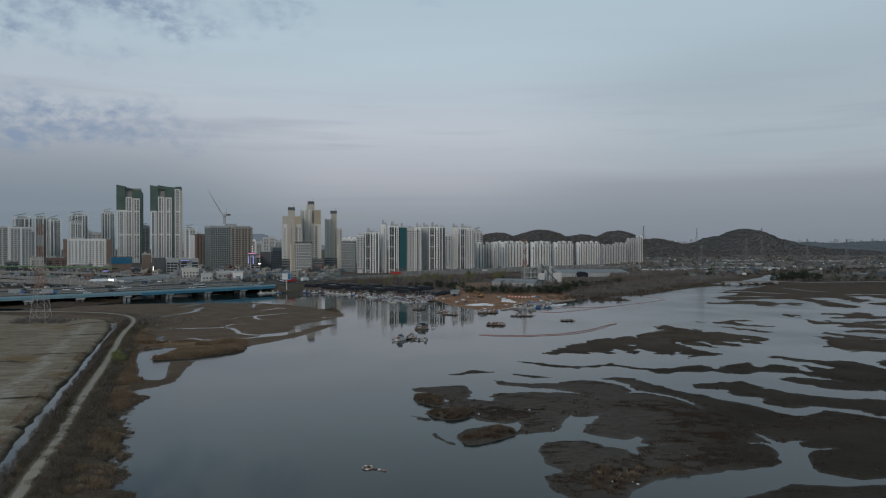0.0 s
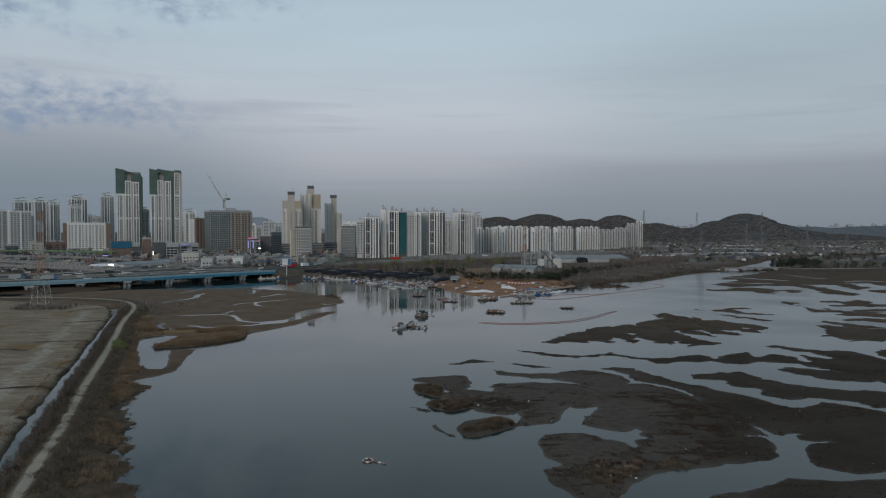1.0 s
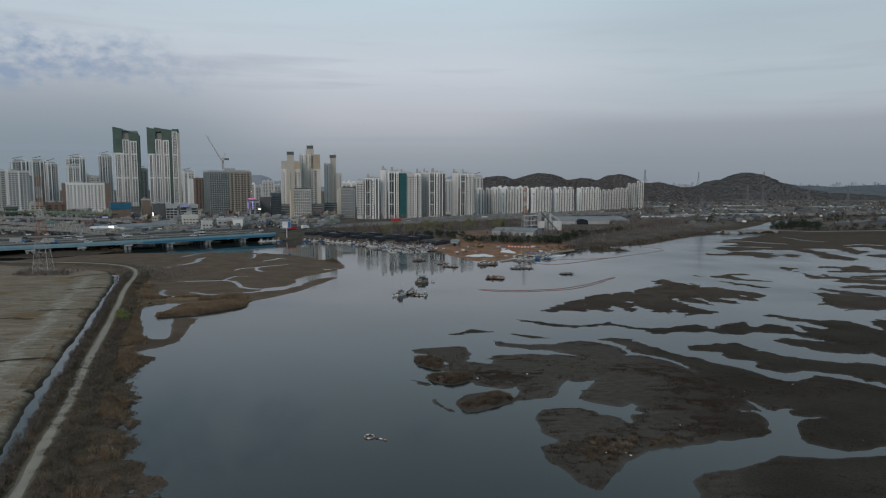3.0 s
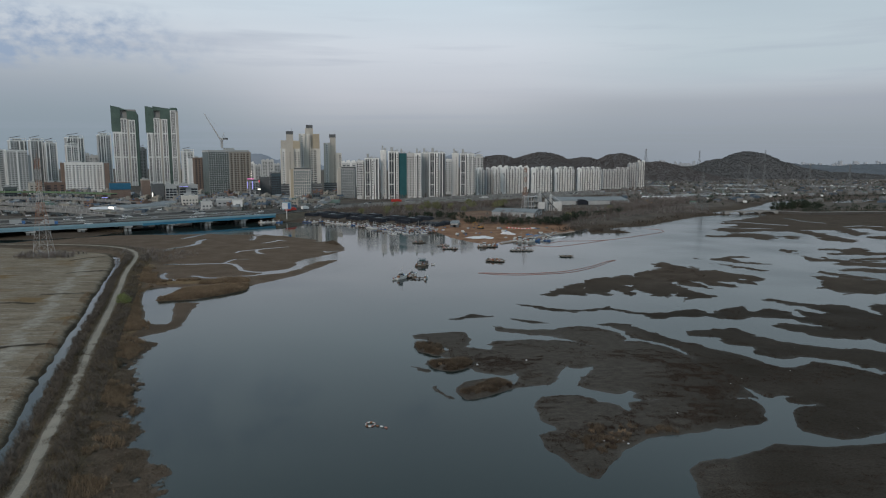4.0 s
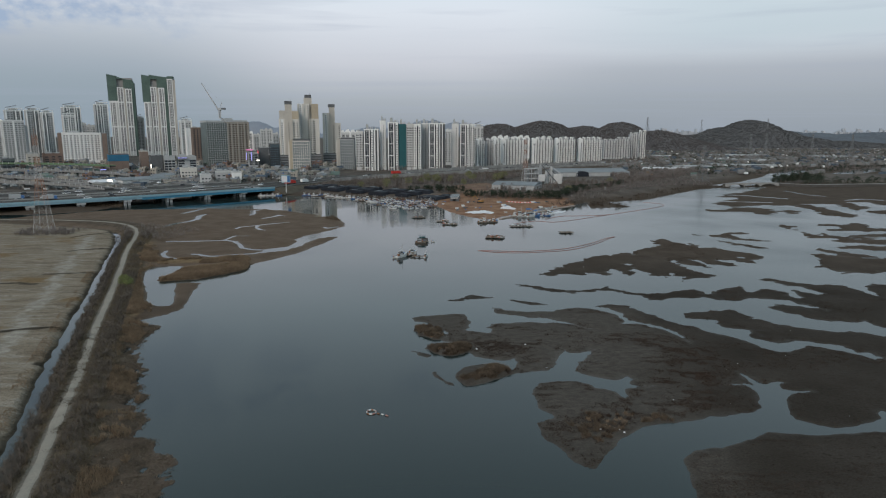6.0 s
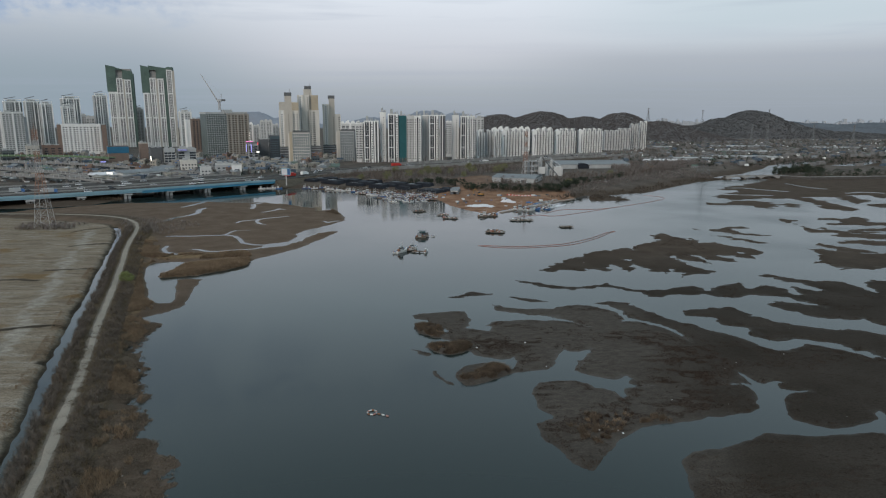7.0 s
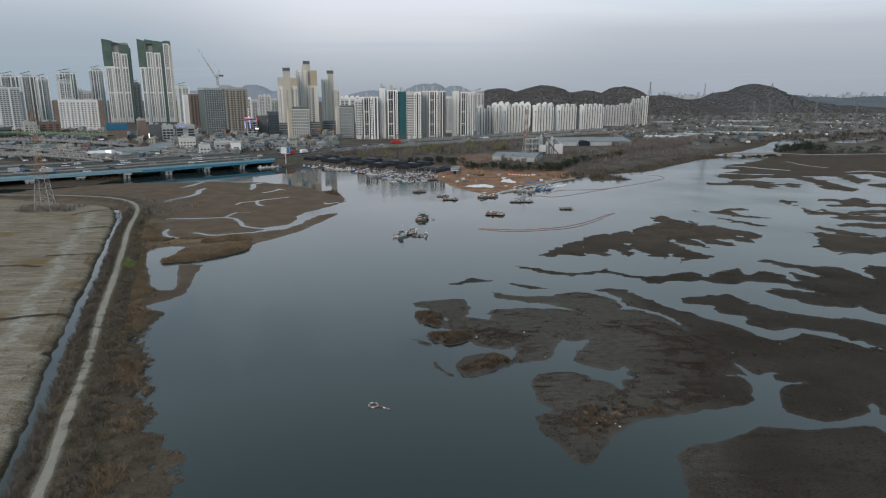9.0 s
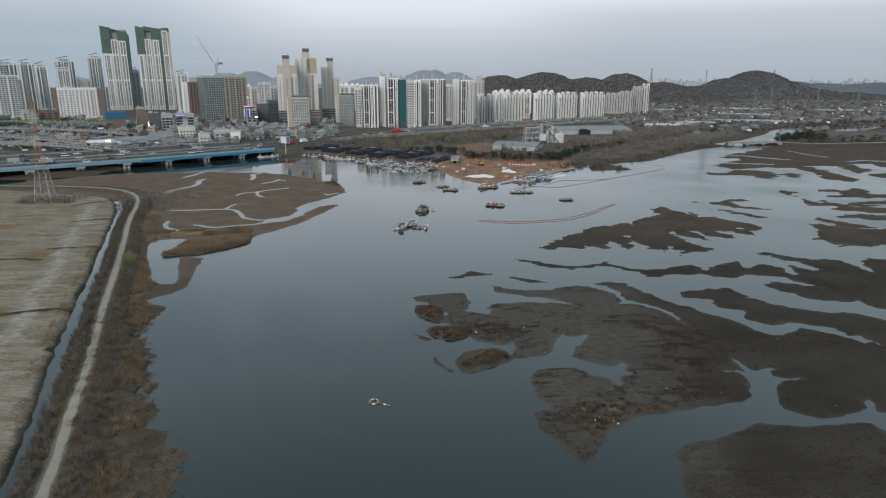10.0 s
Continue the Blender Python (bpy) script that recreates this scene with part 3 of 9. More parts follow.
WEST_SPIT = [(-96.4, 232.7), (-96.3, 225.8), (-95.7, 219.4), (-96.9, 214.7), (-97, 211.7), (-95.1, 209.6), (-90, 211.1), (-84.4, 211.9), (-80.9, 215.7), (-77.2, 219.6), (-74, 225.3), (-71.9, 228.6), (-72.4, 235.6), (-71.5, 238.4), (-69.8, 244), (-64.8, 251), (-60.3, 261.6), (-56.6, 273), (-53.9, 285.5), (-51.8, 296.2), (-51.1, 303.3), (-55.5, 301.8), (-60.1, 294.7), (-61.3, 284.1), (-63.5, 274.1), (-67.5, 267.1), (-72.4, 262.5), (-76.1, 260.3), (-76.6, 269.3), (-72.3, 271.7), (-67.8, 275.3), (-66.7, 285.3), (-68.1, 297.4), (-66.9, 304.5), (-62.6, 310.5), (-58.7, 320), (-55.1, 328.2)]
WEST_FLAT = [(-52.6, 336.9), (-53.9, 349.7), (-60.5, 367.6), (-65.6, 378.3), (-70.6, 378.2), (-74.1, 373.7), (-76.9, 384.8), (-89.2, 394), (-98.5, 403.6), (-110.5, 408.4), (-115.5, 413.5), (-126.8, 410.7), (-141.1, 413), (-152.9, 415.4), (-162.9, 412.6), (-172.8, 409.8), (-183.6, 409.6), (-194.4, 409.3), (-209.9, 403.9), (-222.4, 393.8), (-232.9, 381.9), (-244.2, 372.8), (-252.2, 360.1)]
WEST_BANK = WEST_SHORE + WEST_SPIT + WEST_FLAT + [(-344.3, 355.4), (-420, 250), (-420, 40), (-30, 40)]
POND = [(-102.5, 213.2), (-107, 224.1), (-107.9, 230.8), (-103.1, 233.5), (-96.4, 232.7), (-95.6, 221.8), (-96.7, 213.2), (-88.7, 206.1), (-83, 191.7), (-79.6, 183), (-79.7, 179.1), (-82.8, 178.5), (-86.4, 181.8), (-91.6, 191.6), (-97.5, 203.2)]
SPIT = [(-96.6, 211.7), (-95.4, 214.7), (-95.3, 221), (-95.5, 227.5), (-92.3, 230.1), (-86.9, 232.8), (-80.7, 236.4), (-75.6, 241.1), (-72.4, 235.6), (-71.9, 228.6), (-77.2, 219.6), (-84.7, 212.6), (-94.8, 208.9)]
REED_NORTH = [(-122, 250.3), (-108.5, 246.5), (-97.8, 247.6), (-87.9, 251.7), (-79, 252.9), (-74.9, 244), (-84, 240.1), (-96.4, 238.1), (-106.4, 236.1), (-114.7, 237.9)]
FAR_BANK = [(-364.3, 376.8), (-292, 373), (-251, 380), (-234, 386), (-220, 398), (-215, 430), (-225.5, 472.2), (-210.4, 491.1), (-178.7, 499.8), (-146.9, 496.7), (-126, 501.3), (-97.3, 490.4), (-69.8, 480), (-56.3, 473.2), (-34.1, 456.7), (-17.1, 435.1), (-3.5, 426.6), (5.6, 397.1), (21.6, 367.2), (29.5, 363.1), (35.7, 378.6), (51.7, 398.2), (64.4, 411.5), (82.7, 431.6), (103.6, 457), (98, 423.9), (128, 430.1), (120.3, 459.9), (155.3, 480.6), (193, 527.1), (227.6, 568.1), (261.6, 588.9), (290.3, 594.8), (319.6, 600.9), (348.7, 596.5), (422.8, 614.7), (548.7, 641.4), (2600, 700), (2600, 4800), (-2600, 4800), (-2600, 800)]
SAND = [(-10.3, 478), (6.8, 489.5), (32.9, 490.3), (71, 483.9), (94.7, 473.7), (90.4, 431.8), (64.4, 411.5), (51.7, 398.2), (35.7, 378.6), (29.3, 361), (21.5, 365.1), (5.6, 394.6), (-4.7, 429.4)]
ROAD_PATH = [(-51.6, 65.6), (-56, 77.2), (-57.1, 80.1), (-58.5, 84.2), (-59.9, 87.9), (-62.2, 93.6), (-64.9, 100), (-67.7, 107.2), (-70.3, 114.1), (-73.4, 121.8), (-78.3, 133.7), (-84.4, 147.9), (-89.6, 160.4), (-95.4, 175.1), (-101.2, 189.3), (-107.4, 204.4), (-116, 225.2), (-126, 248.3), (-133.8, 268), (-140, 285.4), (-146.7, 302.2), (-153.7, 316), (-161.2, 325.8), (-168.6, 332.7), (-174.3, 336.2), (-180.6, 339.8), (-191.6, 343.4), (-201.8, 345.1), (-212.1, 346.8), (-224.3, 346.6), (-306, 348)]
DITCH_PATH = [(-60.9, 72.3), (-63.1, 79.5), (-64.2, 83.1), (-66, 88.2), (-67.7, 92.6), (-69.1, 96.4), (-71.3, 101.6), (-73.9, 107.1), (-76.5, 112.6), (-80.2, 120.6), (-83.3, 127.7), (-86, 134.4), (-89, 141.8), (-92.4, 150.3), (-95.7, 158.5), (-100.5, 170), (-103.2, 177.6), (-108.9, 191.8), (-115.7, 207.6), (-121.7, 222.7), (-129.1, 240.9), (-137.1, 261.1), (-148.9, 288.5), (-156, 302.3), (-163, 312.6)]
FURROW_A = [(-111.4, 151), (-105.6, 153), (-100.6, 154.3), (-94.9, 155.2)]
FURROW_B = [(-137.8, 215.1), (-133.8, 216.7), (-126.8, 218.4), (-120.4, 218.4)]
FURROW_C = [(-154.7, 258.9), (-150.7, 262.3), (-140.4, 267)]
FURROW_D = [(-87.3, 129.9), (-86.6, 133), (-86.6, 135.6)]
FURROW_E = [(-172.7, 293.1), (-169.4, 301.7), (-163.8, 307.7)]
FURROW_F = [(-256.6, 339.6), (-237.3, 338.1), (-217.1, 334.8), (-201.2, 328.1), (-184.8, 325), (-171.3, 318.6), (-160, 306.3)]
FURROW_G = [(-149.8, 199.9), (-140.6, 202.7), (-132.4, 201.4)]
FIELD_TRACK = [(-97.6, 123.4), (-101, 135.5), (-103.9, 146), (-110.8, 162.5), (-116.8, 177.4), (-123.9, 194.9), (-132.4, 215.9), (-142.8, 241.7), (-153.8, 268), (-165.2, 297.4)]
FURROWS = [FURROW_A, FURROW_B, FURROW_C, FURROW_D, FURROW_E, FURROW_F, FURROW_G]
FIELD = DITCH_PATH + [(-171, 319), (-203, 331), (-237, 338), (-420, 345), (-420, 40), (-50, 40)]
CREEK_A = [(-72.3, 267), (-81.1, 268), (-87.4, 272.6), (-91.2, 281.1), (-95.4, 288.8), (-100.9, 291.4), (-108.3, 289.9), (-115.6, 288.5), (-123.4, 288.4), (-125.9, 287.1)]
CREEK_B = [(-75.1, 263.6), (-78.6, 259.2), (-84.9, 257), (-90.8, 253.8), (-95.4, 253.7), (-100, 256.8), (-102.7, 257.8)]
CREEK_C = [(-86.7, 351.1), (-91.4, 347.2), (-96.6, 343.4), (-99.7, 337.9), (-103.7, 336.1), (-107.1, 332.5), (-107, 327.4)]
CREEK_D = [(-100.2, 339.7), (-97.7, 331), (-93.8, 324.3), (-91, 322.7)]
CREEK_E = [(-144.3, 383.6), (-145.3, 376.8), (-141.2, 364.1), (-141.3, 356), (-143.8, 350.1), (-147, 342.6), (-147, 335.4)]
CREEK_F = [(-155.9, 415.4), (-156.4, 405), (-158, 395), (-159.7, 387.9)]
CREEK_G = [(-115.5, 381.8), (-117.1, 393.4), (-121.3, 403.1), (-117.7, 408.3)]
CREEK_H = [(-116.4, 264.2), (-115.1, 257.6), (-112.2, 252.5), (-107.1, 248.5), (-103.4, 247.5)]
CREEK_I = [(-101.4, 292.7), (-101, 299.7), (-100.2, 304), (-94.2, 304.1)]
CREEK_J = [(-104.6, 366.8), (-100.2, 375.4), (-98.5, 382.1), (-94.1, 377.8)]
CREEK_K = [(-56.2, 335.1), (-60.4, 329.8), (-62.5, 333.2)]
RIVER_UP = [(273.6, 610.5), (314.9, 646.5), (369.9, 716.1), (440.9, 821.1), (493.7, 864.2)]
RIVER_UP2 = [(485.3, 776.6), (589.8, 890.2), (668.2, 941.3), (785.1, 986)]
CREEKS = [(CREEK_A, 1), (CREEK_B, 0.9), (CREEK_C, 0.9), (CREEK_D, 0.8), (CREEK_E, 1.5), (CREEK_F, 1.2), (CREEK_G, 1.4), (CREEK_H, 0.9), (CREEK_I, 0.7), (CREEK_J, 0.9), (CREEK_K, 1)]
RIVERS = [(RIVER_UP, 14), (RIVER_UP2, 16)]
CLEARING = [(6.6, 559.6), (23.1, 580.6), (42.1, 597.6), (49.4, 565.8), (43.3, 514.9), (28.3, 490.4), (13, 486.2), (5.1, 505.6)]
BOOM_A = [(15.9, 267.1), (22.9, 263.8), (32.3, 262.8), (42.2, 265.1), (52.5, 268.7), (61.3, 275.8), (71.8, 288.5), (78, 298.1), (83.4, 305.3), (78.2, 300.9), (69.1, 288.5), (60.8, 279.5), (51.9, 272.1), (42.7, 268.5), (32.7, 266.1), (23.2, 267.1), (16.2, 268.2)]
BOOM_B = [(39.9, 349.4), (52.2, 359.4), (62.1, 355.6), (74.2, 363.8), (93.6, 381.2), (111.6, 397.8), (131.3, 415.8), (145, 429.7), (153.5, 441.4), (152.8, 453.5), (144.6, 459.6)]
BOOM_C = [(59.9, 367.7), (70.8, 380.8), (82.8, 383.2), (94.7, 385.7), (102.7, 390.5)]
RILL_A = [(232.3, 515), (243.3, 515.3), (249.2, 503.8), (263.9, 489.3)]
RILL_B = [(202.6, 474), (213.2, 467.6), (224.2, 464.6), (238.4, 461.7)]
RILL_C = [(298.2, 555), (298.5, 524.7), (304.2, 508.9)]
RILL_D = [(303.4, 479.7), (320.8, 487.1), (332.6, 480.4)]
RILLS = [(RILL_A, 2.0), (RILL_B, 1.8), (RILL_C, 1.5), (RILL_D, 1.6)]


def lattice(x, y, seed):
    h = np.sin(x * 127.1 + y * 311.7 + seed * 74.7) * 43758.5453
    return h - np.floor(h)


def ripple(x, y, seed=0):
    """Smooth noise from -1 to 1."""
    i, j = np.floor(x), np.floor(y)
    u, v = x - i, y - j
    u, v = u * u * (3 - 2 * u), v * v * (3 - 2 * v)
    a, b = lattice(i, j, seed), lattice(i + 1, j, seed)
    c, d = lattice(i, j + 1, seed), lattice(i + 1, j + 1, seed)
    return 2 * (a + (b - a) * u + (c - a) * v + (a - b - c + d) * u * v) - 1


def fbm(x, y, size, seed=0, octaves=3):
    total, gain = 0, 1.0
    for k in range(octaves):
        total = total + gain * ripple(x / size + 17.3 * k, y / size - 9.1 * k, seed + k)
        size, gain = size / 2.03, gain * 0.5
    return total


def line_distance(x, y, points, closed=False):
    best = np.full(x.shape, 1e9)
    ends = points[1:] + points[:1] if closed else points[1:]
    for (ax, ay), (bx, by) in zip(points, ends):
        dx, dy = bx - ax, by - ay
        s = np.clip(((x - ax) * dx + (y - ay) * dy) / (dx * dx + dy * dy + 1e-9), 0, 1)
        best = np.minimum(best, (x - ax - s * dx) ** 2 + (y - ay - s * dy) ** 2)
    return np.sqrt(best)


def inside(x, y, points):
    """Distance to the outline, positive inside it."""
    hit = np.zeros(x.shape, bool)
    for (ax, ay), (bx, by) in zip(points, points[1:] + points[:1]):
        if ay != by:
            hit ^= ((ay > y) != (by > y)) & (x < (bx - ax) * (y - ay) / (by - ay) + ax)
    d = line_distance(x, y, points, True)
    return np.where(hit, d, -d)


def smooth(a, b, v):
    t = np.clip((v - a) / (b - a), 0, 1)
    return t * t * (3 - 2 * t)


def steps(spans):
    line = [spans[0][0]]
    for start, end, first, growth in spans:
        step = first
        while line[-1] < end:
            line.append(line[-1] + step)
            step *= growth
    return np.array(line)


side = steps([(0, 110, 0.5, 1.0), (110, 330, 0.55, 1.0045), (330, 3600, 3.0, 1.10)])
gx = np.concatenate([-side[:0:-1], side])
gy = np.concatenate([np.linspace(-1500, 40, 12), steps([(44, 150, 0.55, 1.0), (150, 640, 0.65, 1.0068), (640, 4700, 5.0, 1.08)])])
X, Y = np.meshgrid(gx, gy)


def near(x, y, pts, margin=30):
    xs, ys = [p[0] for p in pts], [p[1] for p in pts]
    return (x > min(xs) - margin) & (x < max(xs) + margin) & (y > min(ys) - margin) & (y < max(ys) + margin)


def reach(x, y, pts, closed=True):
    """inside() or line_distance(), worked out only round the outline."""
    res = np.full(x.shape, -99.0 if closed else 99.0)
    m = near(x, y, pts)
    if m.any():
        res[m] = inside(x[m], y[m], pts) if closed else line_distance(x[m], y[m], pts)
    return res


# uneven edges: the outlines are bent by noise that grows with distance
warp = np.clip(Y / 160, 0.6, 2.4)
WX = X + warp * (0.40 * fbm(X, Y, 7, 1) + 0.32 * fbm(X, Y, 2.4, 5, 4))
WY = Y + warp * (0.30 * fbm(X, Y, 9, 3) + 0.28 * fbm(X, Y, 2.6, 8, 4))
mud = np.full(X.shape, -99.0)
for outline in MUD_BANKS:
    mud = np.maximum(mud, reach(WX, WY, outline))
fringe = smooth(185, 165, Y)
west = reach(WX + 2.0 * fringe * fbm(X, Y, 3.0, 51, 4), WY + 0.8 * fringe * fbm(X, Y, 1.6, 52, 3), WEST_BANK)
west_pool = fbm(X, Y / 1.6, 3.2, 57)
west = np.where((west < 11) & (west > 0) & (Y < 170) & (west_pool > 0.46 + west * 0.07), (0.46 + west * 0.07 - west_pool) * 3, west)
mud = mud + np.where(Y > 170, 0.9 * fbm(X / 3.2, Y, 4.0, 53) * smooth(170, 240, Y), 0)
mud = mud + np.where(Y > 105, (0.40 + 1.3 * smooth(150, 260, Y)) * fbm(X / 2.6, Y, 1.5, 57, 3) * smooth(105, 150, Y), 0) + 0.22 * fbm(X, Y, 1.1, 59, 2)
mud = mud + np.where(Y > 300, 4.2 * fbm(X / 6.5, Y, 4.6, 63, 3) * smooth(330, 460, Y), 0)
for line, half in RILLS:
    mud = np.minimum(mud, reach(WX, WY, line, False) - half)
for line, half in CREEKS:
    west = np.minimum(west, reach(X + 0.35 * (WX - X), Y + 0.35 * (WY - Y), line, False) - half)
far = inside(WX, WY, FAR_BANK)
for line, half in RIVERS:
    far = np.minimum(far, reach(WX, WY, line, False) - half)
road = reach(X + 0.35 * fbm(X, Y, 22, 2, 2), Y, ROAD_PATH, False)
ditch = reach(X + 0.4 * fbm(X, Y, 4, 4), Y, DITCH_PATH, False)
field = np.clip(reach(X, Y, FIELD), -99, 99)
sand = reach(WX, WY, SAND)
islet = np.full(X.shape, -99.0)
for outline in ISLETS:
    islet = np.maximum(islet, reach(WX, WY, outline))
spit = np.maximum(reach(WX, WY, SPIT), reach(WX, WY, REED_NORTH))

flat_mud = lambda d: 0.16 * np.tanh(d / 1.2) + 0.10 * smooth(1, 9, d)
height = flat_mud(np.maximum(mud, west))
height += np.where(np.maximum(mud, west) > 0.6, 0.05 * fbm(X, Y, 2.5, 11) + 0.05 * fbm(X, Y, 12, 12), 0)
height += 0.5 * smooth(0, 2.5, islet) + 0.5 * smooth(0, 3, spit)
height = np.where(west > 0, height + 1.3 * smooth(16, 3, road) * smooth(0, 5, west) + 0.75 * smooth(-1, 4, field), height)
height = np.where((field > -6) & (west > 0), np.minimum(height, 0.9 + 0.05 * fbm(X, Y, 5, 21) + 0.9 * smooth(9, 3, road)), height)
height = np.where((field > 0) & (west > 0), height + 0.10 * fbm(X, Y / 2, 3.0, 85), height)
height = np.where(west > 0, np.minimum(height, -0.25 + 0.60 * np.maximum(ditch - 0.75, 0)), height)
coast = 0.25 * np.tanh(far / 2.0) + 3.2 * smooth(4, 40, far) + 0.3 * fbm(X, Y, 40, 31) * smooth(20, 60, far)
coast = np.where(sand > 0, np.minimum(coast, 0.3 + 1.1 * smooth(0, 14, sand) + 0.35 * fbm(X, Y, 9, 33) * smooth(2, 8, sand)), coast)
height = np.maximum(height, coast)
height = np.maximum(height, -0.6)

ny, nx = X.shape
quad = (np.arange(ny - 1)[:, None] * nx + np.arange(nx - 1)[None, :]).ravel()
faces = np.stack([quad, quad + 1, quad + nx + 1, quad + nx], 1)
# what lies deep under water is never seen
deep = (height.ravel() < -0.55)
keep = ~deep[faces].all(1)
faces = faces[keep]
ground_mesh = bpy.data.meshes.new("ground")
ground_mesh.vertices.add(nx * ny)
ground_mesh.vertices.foreach_set("co", np.stack([X, Y, height], -1).astype(np.float32).ravel())
ground_mesh.loops.add(faces.size)
ground_mesh.loops.foreach_set("vertex_index", faces.ravel().astype(np.int32))
ground_mesh.polygons.add(len(faces))
ground_mesh.polygons.foreach_set("loop_start", np.arange(0, faces.size, 4, dtype=np.int32))
ground_mesh.update(calc_edges=True)
ground_mesh.polygons.foreach_set("use_smooth", np.ones(len(faces), bool))


def zone(name, values):
    a = ground_mesh.attributes.new(name, "FLOAT", "POINT")
    a.data.foreach_set("value", values.astype(np.float32).ravel())


levee = smooth(10, 6, road + 1.5 * fbm(X, Y, 9, 41)) * (west > 0)
furrow = np.full(X.shape, 99.0)
for line in FURROWS:
    furrow = np.minimum(furrow, reach(X + 0.8 * fbm(X, Y, 8, 71), Y + 0.6 * fbm(X, Y, 5, 73), line, False))
track = reach(X + 1.5 * fbm(X, Y, 14, 75), Y, FIELD_TRACK, False)
in_field = smooth(-0.5, 1.0, field) * (west > 0)
zone("furrow", np.clip(smooth(1.3, 0.5, furrow) + 0.75 * smooth(2.3, 1.6, ditch + 0.5 * fbm(X, Y, 5, 82)) + 0.7 * smooth(2.5, 0.3, np.abs(field) + 0.8 * fbm(X, Y, 6, 83)), 0, 1) * in_field)
zone("pale_track", 0.75 * smooth(3.0, 0.6, track + 2.2 * fbm(X, Y, 4, 81)) * in_field)
zone("field", smooth(-0.5, 1.0, field) * (west > 0))
zone("gravel", 0.5 * smooth(1.5, 0.8, road + 0.10 * fbm(X, Y, 9, 43)) * (west > 0))
beside = (X - np.interp(Y, [p[1] for p in ROAD_PATH[:20]], [p[0] for p in ROAD_PATH[:20]])) * 0.92 + 1.6 * fbm(X, Y, 7, 45)
strip = smooth(5.0, 6.5, beside) * smooth(10.5, 8.0, beside) * smooth(-0.4, 0.2, fbm(X, Y, 10, 47)) * smooth(300, 270, Y)
zone("reed", np.clip(smooth(0, 1.5, spit) + 0.9 * strip * (west > 0), 0, 1))
zone("scrub", np.clip(levee + smooth(8, 40, far), 0, 1))
zone("brown_flat", np.maximum((west > 0) * (0.62 + 0.38 * smooth(170, 220, Y)), 0.4 * smooth(190, 280, Y)))
zone("grey_mud", smooth(70, 45, X + 14 * fbm(X, Y, 25, 55)) * (X > -30) * smooth(190, 170, Y) * (0.15 + 0.85 * smooth(86, 104, Y + 8 * fbm(X, Y, 14, 56))) * smooth(58, 40, X - 0.35 * (Y - 90) + 10 * fbm(X, Y, 12, 58)))
zone("clearing", smooth(8, 30, far))
zone("sand", np.maximum(smooth(-0.5, 1.5, sand), 0.55 * smooth(-2, 5, reach(WX, WY, CLEARING) + 3 * fbm(X, Y, 9, 35))))
zone("town", smooth(60, 140, far + 20 * fbm(X, Y, 60, 49)))
ground = tagged(new("ground", ground_mesh), "tidal mud flats, dry field and built-up shore", "ground", "", "structure")


